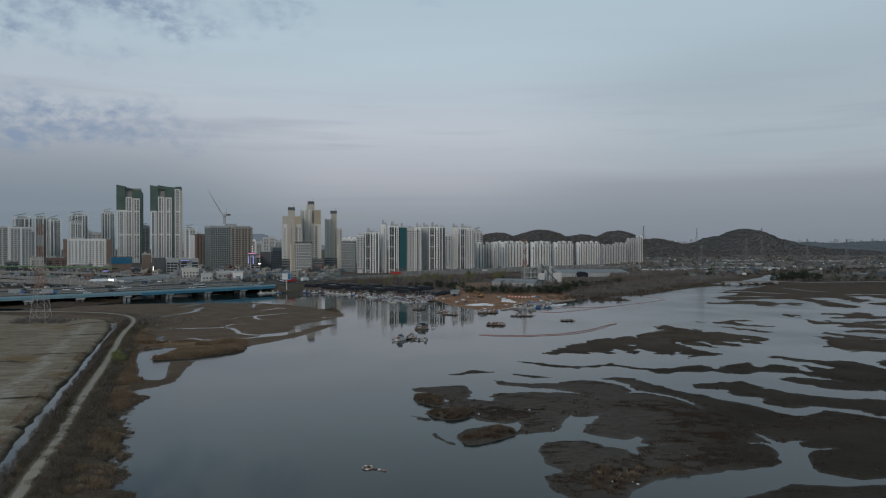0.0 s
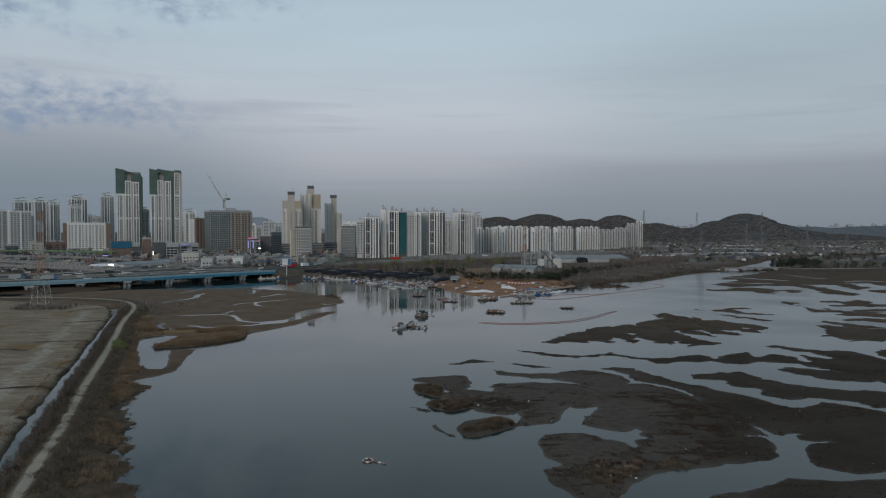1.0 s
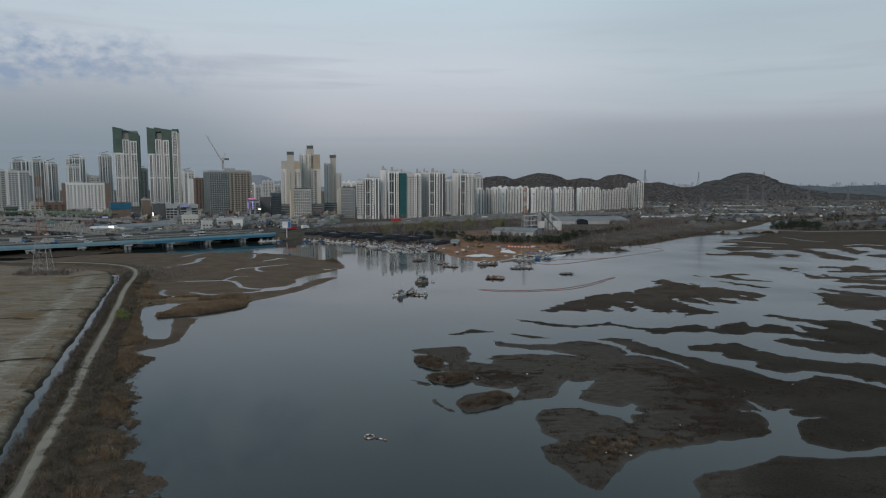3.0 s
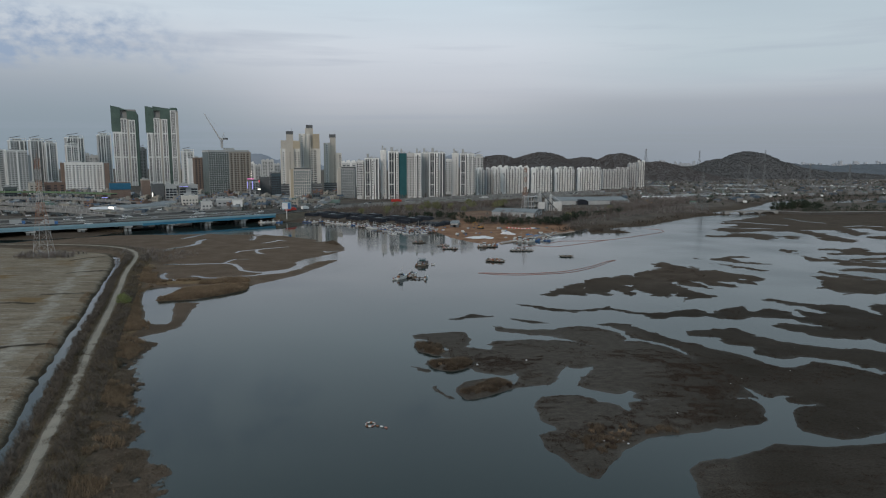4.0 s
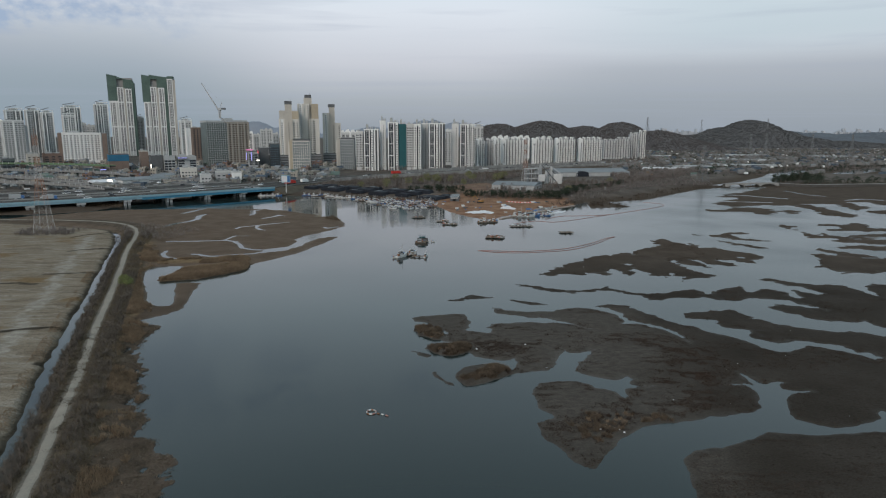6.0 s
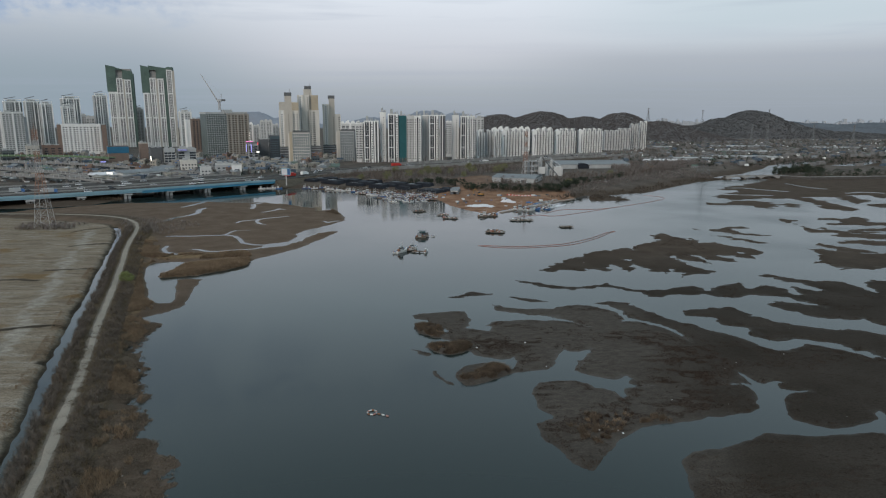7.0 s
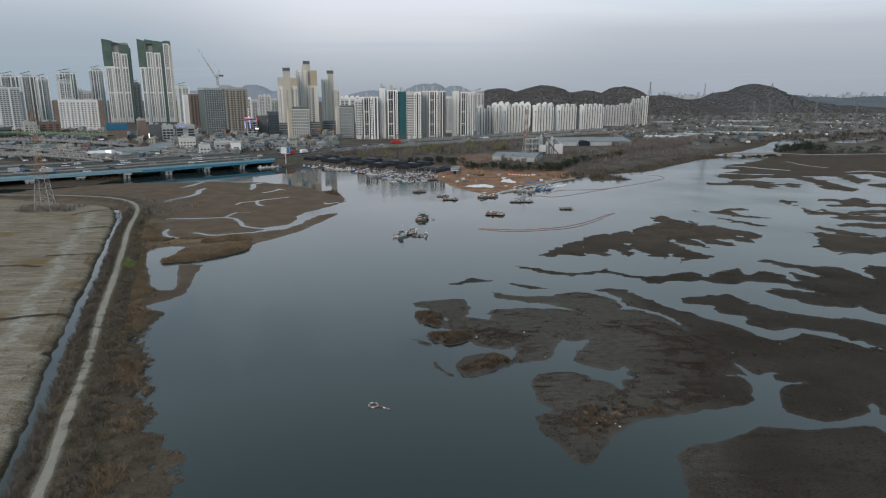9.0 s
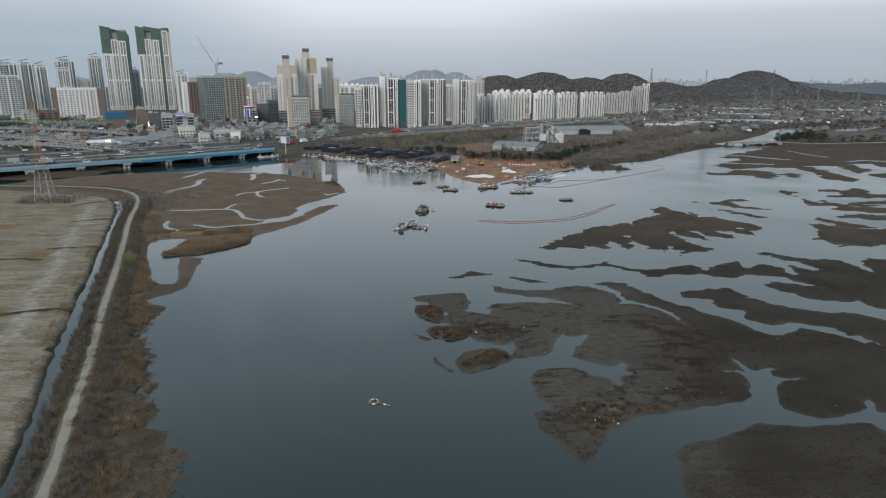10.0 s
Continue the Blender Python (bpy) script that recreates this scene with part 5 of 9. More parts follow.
def glazed_block(x, y, w, d, h, extra, fin, mullion, label):
    """An office block with a gridded glass front, a plain fin wall beside it and a dark roof storey."""
    ob = thing("office_block", Matrix.Translation((x, y, 3.5)) @ Matrix.Rotation(-math.atan2(x, y) + radians(extra), 4, "Z"), label, "office block", "office blocks")
    body = part("glass_front", Geo().box(0, 0, 0, w, d, h), OFFICE_GLASS, ob, "blue-grey glazing")
    bars, sills = Geo(), Geo()
    n, m = round(w / 2.3), round(h / 3.3)
    for k in range(n + 1):
        bars.box(-w / 2 + k * w / n, -d / 2 - 0.12, 0, 0.42, 0.24, h)
    for k in range(1, m + 1):
        sills.box(0, -d / 2 - 0.1, k * h / m - 0.55, w, 0.2, 0.55)
        sills.box(w / 2 + 0.1, 0, k * h / m - 0.55, 0.2, d, 0.55)
        for q in range(n):
            sills.box(-w / 2 + (q + 0.5) * w / n, -d / 2 - 0.06, k * h / m - 2.1, w / n * 0.5, 0.12, 0.16)
    part("mullion", bars, mullion, body, "", "stuff")
    part("sill", sills, mullion, body, "", "stuff")
    part("fin_wall", Geo().box(-w / 2 - 1.8, -0.6, 0, 3.2, d, h + 1.2), fin, ob, "plain wall beside the glazing")
    part("fin_wall", Geo().box(-w / 2 - 4.2, 1.5, 0, 1.6, d, h - 0.5), CREAM, ob)
    part("roof_storey", Geo().box(0, 1.5, h, w * 0.96, d * 0.8, 2.6), DARK, ob, "dark set-back roof storey")
    part("roof_edge", Geo().box(0, -d / 2, h, w + 0.4, 0.5, 0.7), mullion, ob)


OFFICE_GLASS = material("office_glazing", (0.15, 0.175, 0.185), 0.3, 0.25, 0.15, spec=0.4)
glazed_block(-162, 740, 18.9, 20, 35, -4, OCHRE, CREAM, "office block with a pale grid over blue-grey glass")
glazed_block(-118, 800, 16.7, 20, 36, -6, BEIGE, GREY, "office block with a grey grid over blue-grey glass")
block("apartment_block", "white apartment block with dark glazed bays and grey recesses", -100, 778, 8.2, 15, 45, -5, "wsws", "bsb", PALE, WHITE, "plant")
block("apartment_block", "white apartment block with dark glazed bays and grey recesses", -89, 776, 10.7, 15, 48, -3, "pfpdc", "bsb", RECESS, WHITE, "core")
block("apartment_block", "white apartment block with dark glazed bays and grey recesses", -80, 778, 5.3, 15, 48, -3, "psp", "bsb", DARK, WHITE, "plant")
block("apartment_block", "white apartment block with dark glazed bays and grey recesses", -73, 788, 6.8, 15, 58, -3, "bbsb", "bsb", WHITE, WHITE, "core")
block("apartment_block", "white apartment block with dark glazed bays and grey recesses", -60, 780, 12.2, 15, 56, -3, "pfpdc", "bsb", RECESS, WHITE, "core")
block("apartment_block", "apartment block wrapped in teal safety netting", -49, 782, 9.6, 15, 54, 0, "bbb", "", TEAL, TEAL, "core")
block("apartment_block", "beige-grey apartment block with close windows", -39, 774, 8.7, 15, 54, -3, "wswsw", "bsb", PALE, PALE, "plant")
block("apartment_block", "white apartment block with dark glazed bays and grey recesses", -30, 770, 8.0, 15, 54, -3, "cdc", "bsb", WHITE, WHITE, "core")
block("apartment_block", "white apartment block with dark glazed bays and grey recesses", -22, 792, 8.3, 15, 55, -3, "bbsb", "bsb", PALE, WHITE, "core")
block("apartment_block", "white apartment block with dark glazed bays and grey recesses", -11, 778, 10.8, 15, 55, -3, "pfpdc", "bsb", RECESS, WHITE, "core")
block("apartment_block", "white apartment block with dark glazed bays and grey recesses", -1, 780, 6.1, 15, 55, -3, "pwpw", "bsb", DARK, WHITE, "plant")
block("apartment_block", "white apartment block set further back", 8, 908, 8.8, 15, 48, 0, "wsws", "", PALE, WHITE, "plant")
block("apartment_block", "white apartment block with dark glazed bays and grey recesses", 15, 808, 7.7, 15, 55, 3, "bbsb", "bsb", WHITE, WHITE, "core")
block("apartment_block", "white apartment block with dark glazed bays and grey recesses", 26, 794, 10.4, 15, 54, 3, "pfpdc", "bsb", RECESS, WHITE, "core")
block("apartment_block", "white apartment block with dark glazed bays and grey recesses", 35, 796, 5.5, 15, 54, 3, "pwpw", "bsb", PALE, WHITE, "plant")
block("apartment_block", "pale apartment block set further back", 53, 968, 13.6, 15, 53, 0, "wpwpw", "", PALE, PALE, "hat")
def ribbed_block(x, y, w, h, extra, label, shafts, gable=True, emblem=False, wall=WHITE, back=14):
    """A white block of upright shafts: plain gable panel, then ribs with window columns and pitched roof caps."""
    ob = thing("apartment_block", Matrix.Translation((x, y, 3.5)) @ Matrix.Rotation(-math.atan2(x, y) + radians(extra), 4, "Z"), label, "apartment block", "apartment blocks")
    r = random.Random(int(x * 3 + y))
    d = back
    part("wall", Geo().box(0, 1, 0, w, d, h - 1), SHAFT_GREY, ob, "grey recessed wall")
    end = min(0.2 * w, 6.0) if gable else 0.0
    if gable:
        panel = part("gable_panel", Geo().box(-w / 2 + end / 2, -0.6, 0, end, d + 2.2, h - 1.5).loft([[(-w / 2 + q * end, sy, h - 1.5 + z) for q, z in ((0, 0), (1, 0), (0.5, 2.6))] for sy in (-d / 2 - 1.7, d / 2 + 0.5)]), wall, ob, "plain white gable panel")
        part("stair_window", Geo().box(-w / 2 + end * 0.72, -d / 2 - 1.75, 4, 0.9, 0.12, h - 10), GLASS_PALE, panel)
        if emblem:
            part("emblem", Geo().box(-w / 2 + end / 2, -d / 2 - 1.78, h - 9, 1.6, 0.1, 2.2), GREY, panel, "small plain emblem")
    span = (w - end) / shafts
    for k in range(shafts):
        cx, out_, top = -w / 2 + end + (k + 0.5) * span, 1.6 if k % 2 == 0 else 0.7, h - (0 if k % 2 == 0 else 1.6) + r.uniform(-0.5, 0.5)
        ribs = Geo().box(cx - span * 0.36, -d / 2 - out_ / 2 + 0.5, 0, span * 0.2, out_ + 1, top).box(cx + span * 0.30, -d / 2 - out_ / 2 + 0.5, 0, span * 0.26, out_ + 1, top)
        shaft = part("shaft", ribs, wall, ob, "white upright ribs")
        panes = Geo()
        for q in range(int((top - 5) / 2.8)):
            panes.box(cx - span * 0.05, -d / 2 + 0.42, 3.6 + q * 2.8, span * 0.40, 0.16, 1.7)
            panes.box(cx + span * 0.30, -d / 2 - out_ - 0.02, 3.9 + q * 2.8, span * 0.10, 0.1, 1.2)
        part("window_or_recess_column", panes, GLASS_PALE, shaft, "", "stuff")
        if k % 2 == 0:
            wide, up = span * r.uniform(0.8, 1.05), r.uniform(1.6, 2.8)
            cap = Geo().loft([[(cx - wide / 2, sy, top), (cx + wide / 2, sy, top), (cx + wide / 2, sy, top + up * 0.45), (cx + wide * r.uniform(0.0, 0.2), sy, top + up), (cx - wide * 0.3, sy, top + up), (cx - wide / 2, sy, top + up * 0.45)] for sy in (-d / 2 - out_, -d / 2 + 5)])
            part("roof_cap", cap, wall, ob, "pitched white roof cap")
        else:
            part("lift_core", Geo().box(cx, 1, h - 1, span * 0.8, 5, r.uniform(2.0, 3.6)), GREY, ob)
    return ob


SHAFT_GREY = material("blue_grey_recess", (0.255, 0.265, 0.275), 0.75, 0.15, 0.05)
FAR_WHITE = material("dull_white_paint", (0.52, 0.52, 0.515), 0.75, 0.10, 0.05)
ROW = "white apartment block of upright ribs with pitched roof caps"
ribbed_block(49, 857, 9.8, 36, 10, ROW, 2, True, True)
ribbed_block(64, 877, 12.4, 35, 10, "blue-grey apartment block of upright ribs", 3, False, False, FAR_WHITE)
ribbed_block(72, 869, 9.1, 36, 10, ROW, 2, True)
ribbed_block(98, 892, 38.0, 37, 10, ROW, 8, True, True)
ribbed_block(138, 907, 29.4, 37, 10, ROW, 6, True, True)
ribbed_block(175, 932, 28.4, 37, 10, ROW, 6, True, True)
ribbed_block(218, 962, 35.4, 37, 10, ROW, 8, True)
ribbed_block(291, 1127, 23.0, 33, 10, "dull white apartment block of ribs further up the row", 5, False, False, FAR_WHITE)
ribbed_block(314, 1127, 21.9, 36, 10, "dull white apartment block of ribs further up the row", 5, False, False, FAR_WHITE)
ribbed_block(337, 1145, 15.0, 44, 10, "tall dull white apartment block of upright ribs", 4, False, False, FAR_WHITE)
ribbed_block(356, 1160, 12.0, 48, 10, "tallest white apartment block at the end of the row", 3, False)
block("apartment_block", "pale apartment block glimpsed behind the front rank", -173, 1207, 39.0, 14, 44, 0, "pwwpwwp", "", PALE, WHITE, "domes")
block("apartment_block", "pale apartment block glimpsed behind the front rank", -148, 1307, 36.6, 14, 43, 0, "pwwpwwp", "", PALE, WHITE, "domes")
block("apartment_block", "pale apartment block glimpsed behind the front rank", 96, 1087, 30.5, 14, 35, 0, "pwwpwwp", "", PALE, WHITE, "domes")
block("apartment_block", "pale apartment block glimpsed behind the front rank", 133, 1107, 30.0, 14, 35, 0, "pwwpwwp", "", PALE, WHITE, "domes")
block("apartment_block", "pale apartment block glimpsed behind the front rank", 175, 1127, 29.4, 14, 34, 0, "pwwpwwp", "", PALE, WHITE, "domes")
netted = block("shop_block", "low brown building with blue netting round its top", -357, 707, 19.4, 14, 20, 5, "b", "", BROWN, BROWN, "none", category='shop block', group='commercial blocks', floor=3.4)
block("shop_block", "black-clad shop block with a white sign", -312, 699, 12.0, 18, 19, 5, "bbb", "", DARK, DARK, "plant", category='shop block', group='commercial blocks')
block("shop_block", "grey shop block with glazed front", -298, 699, 11.0, 18, 18, 5, "ggg", "", GREY, GREY, "plant", category='shop block', group='commercial blocks')
block("shop_block", "grey hall with a glazed front", -283, 709, 18.8, 18, 18, 5, "gbg", "", GREY, GREY, "plant", category='shop block', group='commercial blocks')
block("shop_block", "plain brown block beside the shops", -339, 729, 8.4, 18, 23, 5, "bb", "", BROWN, BEIGE, "plant", category='shop block', group='commercial blocks')
block("shop_block", "low beige block beside the flyovers", -502, 788, 13.4, 16, 17, 5, "sss", "", BEIGE, BEIGE, "plant", category='shop block', group='commercial blocks')
block("shop_block", "low red brick block beside the flyovers", -490, 808, 21.3, 16, 17, 5, "sss", "", REDBRICK, REDBRICK, "plant", category='shop block', group='commercial blocks')
block("shop_block", "dark green glazed hall beside the flyovers", -493, 728, 12.1, 16, 14, 5, "ggg", "", GLASS_GREEN, DARK, "plant", category='shop block', group='commercial blocks')
block("shop_block", "long cream low-rise block", -241, 607, 13.7, 14, 11, 5, "sssss", "", CREAM, CREAM, "plant", category='shop block', group='commercial blocks', foot=1)
block("shop_block", "pale two-storey block beside the flyovers", -210, 566, 8.4, 12, 8, 5, "sss", "", PALE, PALE, "plant", category='shop block', group='commercial blocks', foot=1)
block("shop_block", "white windowless low block", -189, 586, 7.8, 12, 9, 5, "s", "", WHITE, PALE, "plant", category='shop block', group='commercial blocks', foot=1)
block("shop_block", "grey low block beside the flyovers", -208, 606, 13.1, 12, 8, 5, "sss", "", GREY, PALE, "plant", category='shop block', group='commercial blocks', foot=1)
part("safety_net", Geo().box(0, 0, 13.5, 20.2, 14.8, 7.0), BLUE_NET, netted, "bright blue netting round the top")


def stepped_tower(x, y, parts, label):
    """Cream tower of several shafts of unlike height: each (offset, depth offset, width, height, wall, pattern)."""
    ob = thing("stepped_tower", Matrix.Translation((x, y, 3.5)) @ Matrix.Rotation(-math.atan2(x, y), 4, "Z"), label, "tower", "stepped towers")
    for off, back, w, h, wall, pattern in parts:
        shaft = part("shaft", Geo().box(off, back, 0, w, 15, h), wall, ob)
        panes, piers = [], Geo()
        facade(panes, piers, w, h, back - 7.5, pattern, 2.9, 6)
        for v in range(len(piers.v)):
            piers.v[v] = (piers.v[v][0] + off, *piers.v[v][1:])
        strips(panes, GLASS_PALE if wall == BEIGE else GLASS, shaft, off)
        if piers.f:
            part("wall_pier", piers, CREAM, shaft, "", "stuff")
    return ob


tower_a = stepped_tower(-206, 868, [(-8.8, 0, 8.2, 62, WHITE, "psp"), (0.1, 4, 24.5, 73, BEIGE, "bbb"), (-0.3, 6, 8.9, 81, BEIGE, "b"), (-0.3, -2, 10.4, 62, BEIGE, "bsb"), (8.6, 3, 8.9, 72, OCHRE, "b"), (8.9, 0, 8.2, 62, CREAM, "ss")], "stepped cream and beige apartment tower with a dark cap")
tower_b = stepped_tower(-186, 898, [(-10.0, 0, 8.5, 83, WHITE, "psp"), (-0.3, 6, 10.8, 91, BEIGE, "bb"), (-2.2, 1, 6.9, 83, CREAM, "bs"), (9.0, 3, 9.3, 83, OCHRE, "b"), (7.8, -1, 13.1, 63, CREAM, "swb")], "tallest stepped cream apartment tower with a dark cap")
tower_c = stepped_tower(-161, 938, [(-8.1, 0, 8.9, 72, WHITE, "psp"), (0.5, 6, 8.1, 80, BEIGE, "b"), (0.0, -1, 8.9, 58, BEIGE, "bs"), (7.7, 0, 9.7, 58, CREAM, "bs")], "stepped cream apartment tower with a dark cap")


def cap_tower(ob, off, w, d, h, label):
    """The dark sloping cap and mast on the crown of a stepped tower."""
    part("crown_cap", Geo().box(off, 6, h, w + 0.4, d, 4.5), DARK, ob, label)
    part("mast", Geo().rod((off + w * 0.3, 6, h + 4), (off + w * 0.3, 6, h + 9), 0.25), STEEL, ob)


for tower, wide, off in ((tower_a, 26, 0), (tower_b, 30, 1), (tower_c, 26, 0)):
    foot_ = part("podium", Geo().box(off, -1.5, 0, wide, 18, 15), DARK, tower, "dark glazed podium")
    bands_ = Geo()
    for k in range(4):
        bands_.box(off, -10.6, 2.5 + k * 3.4, wide, 0.3, 0.7)
    part("floor_band", bands_, GREY, foot_)
cap_tower(tower_a, -0.3, 9.1, 10, 81, "dark sloping crown cap")
cap_tower(tower_b, 0.1, 8.7, 10, 91, "dark sloping crown cap")
cap_tower(tower_c, 0.1, 9.1, 10, 80, "dark sloping crown cap")


def green_net_tower(x, y, w, h, shafts, strips_at, nets, label):
    """A tower under construction: finished shafts (from, to, height, forward, pattern), bare strips and netting, all in shares of its width."""
    ob = thing("tower_under_construction", Matrix.Translation((x, y, 3.5)) @ Matrix.Rotation(-math.atan2(x, y) + radians(-6), 4, "Z"), label, "tower", "towers under construction")
    d = 22
    part("core", Geo().box(0, 2, 0, w * 0.92, d - 3, h - 5), CONCRETE, ob, "raw concrete core")
    for a, b, top, out_, pattern in shafts:
        off, sw = (a + b - 1) * w / 2, (b - a) * w
        shaft = part("shaft", Geo().box(off, -out_ / 2, 0, sw, d + out_, top), PALE, ob)
        panes, piers = [], Geo()
        facade(panes, piers, sw, top, -d / 2 - out_, pattern, 2.9, 8)
        for z in (0.36, 0.66):
            piers.box(0, -d / 2 - out_ - 0.35, z * h, sw, 0.7, 1.9)
        piers.box(0, -d / 2 - out_ - 0.3, top - 1.6, sw, 0.6, 1.6)
        piers.v = [(p + off, q, r) for p, q, r in piers.v]
        strips(panes, GLASS_PALE, shaft, off)
        part("wall_pier", piers, WHITE, shaft, "", "stuff")
    for a, b, top in strips_at:
        part("plain_strip", Geo().box((a + b - 1) * w / 2, -d / 2 - 1.2, 0, (b - a) * w, 1.4, top), BEIGE, ob, "plain beige wall strip")
    for a, b, low, z0, z1, out_ in nets:
        p, q = (a - 0.5) * w, (b - 0.5) * w
        net = Geo().prism([(p, -d / 2 - out_), (q, -d / 2 - out_), (q, d / 2), (p, d / 2)], low, 0)
        net.v[-4:] = [(p, -d / 2 - out_, z0), (q, -d / 2 - out_, z1), (q, d / 2, z1), (p, d / 2, z0)]
        part("safety_net", net, GREEN_NET, ob, "green safety netting")
    return ob


green_net_tower(-590, 1201, 41.4, 145, ((0.03, 0.37, 99, 0.4, "pvpvwpb"), (0.37, 0.62, 123, 1.6, "pvvpvvp"), (0.69, 0.94, 121, 1.2, "pvvpvvp")), ((0.62, 0.69, 122),),
                ((-0.01, 0.36, 99, 146, 143, 0.8), (0.36, 0.62, 138, 142, 139, 0.2), (0.62, 0.99, 121, 138, 136, 0.4), (0.94, 1.04, 0, 134, 132, 0.3)),
                "pale tower under construction with green netting round its top")
green_net_tower(-528, 1221, 56.0, 146, ((0.02, 0.21, 98, 0.4, "pvvpb"), (0.24, 0.42, 125, 1.6, "pvvpvp"), (0.48, 0.66, 124, 1.4, "pvvpvp"), (0.76, 0.93, 140, 1.8, "pvwvp")), ((0.42, 0.48, 124), (0.93, 1.0, 138)),
                ((-0.01, 0.25, 98, 147, 144, 0.8), (0.22, 0.46, 139, 147, 145, 0.4), (0.44, 0.76, 124, 145, 143, 0.5), (0.66, 0.76, 0, 142, 142, 0.9), (0.76, 0.95, 140, 145, 145, 0.3)),
                "wider pale tower under construction with green netting round its top")


def office_shell(x, y, label):
    """The half-clad office block with its luffing crane."""
    ob = thing("office_block", Matrix.Translation((x, y, 3.5)) @ Matrix.Rotation(-math.atan2(x, y) + radians(18), 4, "Z"), label, "office block")
    h = 58
    part("glass_wing", Geo().box(-14, 0, 0, 27, 26, h - 1), GLASS_GREEN, ob, "grey-green glass wing")
    grid = Geo()
    for k in range(1, 20):
        grid.box(-14, -13.1, k * 2.9, 27, 0.35, 0.35)
    for k in range(10):
        grid.box(-27 + k * 2.9, -13.1, 0, 0.3, 0.3, h - 1)
    part("glass_frame", grid, GREY, ob, "", "stuff")
    part("open_wing", Geo().box(14, 0, 0, 29, 26, h), RAW, ob, "beige unclad wing")
    holes, piers = [], Geo()
    facade(holes, piers, 29, h, -13, "pwpwwpwwpwp", 2.9, 4)
    facade(holes, piers, 26, h, 28.5, "pwwpwwp", 2.9, 4, 1)
    for g in (*holes, piers):
        g.v = [(a + (14 if abs(a) < 14.6 and b < -12 else 0), b, c) for a, b, c in g.v]
    strips(holes, OPENING, ob)
    part("wall_pier", piers, RAW, ob, "", "stuff")
    lamps = Geo()
    for k in range(9):
        lamps.box(28.9, -13.4, 6 + k * 3.2, 0.7, 0.5, 0.8)
    part("hoist_lamp", lamps, LAMP_WHITE, ob, "string of white work lamps", "stuff")
    part("roof_slab", Geo().box(-16, 0, h - 1, 24, 26.4, 2.5).box(14, 2, h, 29.4, 22, 2.2).box(5, 3, h + 2, 12, 10, 3), GREY, ob)
    return ob


RAW = material("raw_beige_wall", (0.30, 0.275, 0.243), 0.85, 0.15, 0.1)
# Dark brown for boxes on the wall that imitate shade inside unglazed bays.
OPENING = material("dark_of_unglazed_opening", (0.085, 0.065, 0.05), 0.9, 0.3, 0.2)
LAMP_WHITE = lamp_material("white_lamp", (1.0, 0.95, 0.85), 1.4)
LAMP_PINK = lamp_material("pink_sign_light", (1.0, 0.25, 0.6), 0.6)
LAMP_RED = lamp_material("red_sign_light", (1.0, 0.06, 0.08), 1.0)
LAMP_BLUE = lamp_material("violet_sign_light", (0.45, 0.45, 1.0), 0.4)
office_shell(-294, 872, "half-clad office block with one glass wing and one beige wing")


def luffing_crane(x, y, z):
    ob = thing("tower_crane", Matrix.Translation((x, y, z)), "pale luffing tower crane standing on the office roof", "crane")
    mast, jib, legs = Geo(), Geo(), Geo()
    for sx, sy in ((-1, -1), (1, -1), (1, 1), (-1, 1)):
        mast.rod((sx, sy, 0), (sx, sy, 11), 0.35)
    for k in range(5):
        for s in (-1, 1):
            mast.rod((-1, s, k * 2.2), (1, s, k * 2.2 + 2.2), 0.14)
            mast.rod((s, -1, k * 2.2), (s, 1, k * 2.2 + 2.2), 0.14)
    tip, foot = Vector((-21, -4, 46)), Vector((-2, 0, 11))
    for dx, dz in ((0, 0), (0.9, 0.9), (1.5, -0.3)):
        jib.rod(foot + Vector((dx, 0, dz)), tip, 0.4, 0.3)
    for k in range(14):
        p, q = foot.lerp(tip, k / 14), foot.lerp(tip, (k + 1) / 14)
        jib.rod(p, q + Vector((0.9, 0, 0.9)) * (1 - k / 14), 0.2)
    part("mast", mast, MAST_WHITE, ob)
    part("jib", jib, MAST_WHITE, ob, "raised lattice jib")
    part("cab", Geo().box(0.5, 0, 11, 4.5, 3, 3), GREY, ob)
    part("a_frame", legs.rod((3, 0, 12), (3.5, 0, 21), 0.25).rod((0, 0, 13), (3.5, 0, 21), 0.2).rod((3.5, 0, 21), tuple(tip), 0.07), MAST_WHITE, ob)
    part("counterweight", Geo().box(6, 0, 11.5, 4, 3, 2.5), DARK, ob)


luffing_crane(-299, 872, 66)

# ---- highway, bridge and ramps ----
NEAR_EDGE = [(-520, 165), (-420, 247), (-340, 318), (-267, 383), (-239, 405), (-205, 434), (-162, 477), (-133, 506), (-118, 536), (-98, 576), (-70, 612), (-25, 652), (25, 700), (75, 748), (150, 815), (260, 905)]
BRIDGE_END = 8


def offset(points, d):
    """The line moved d metres to its left."""
    res = []
    for k, (x, y) in enumerate(points):
        a, b = points[max(k - 1, 0)], points[min(k + 1, len(points) - 1)]
        dx, dy = b[0] - a[0], b[1] - a[1]
        n = math.hypot(dx, dy)
        res.append((x - dy / n * d, y + dx / n * d))
    return res


def ribbon(geo, points, d0, d1, z0, z1):
    """A long slab beside a line, from d0 to d1 metres to its left."""
    a, b = offset(points, d0), offset(points, d1)
    geo.loft([[(*p, z0), (*q, z0), (*q, z1), (*p, z1)] for p, q in zip(a, b)])
    return geo


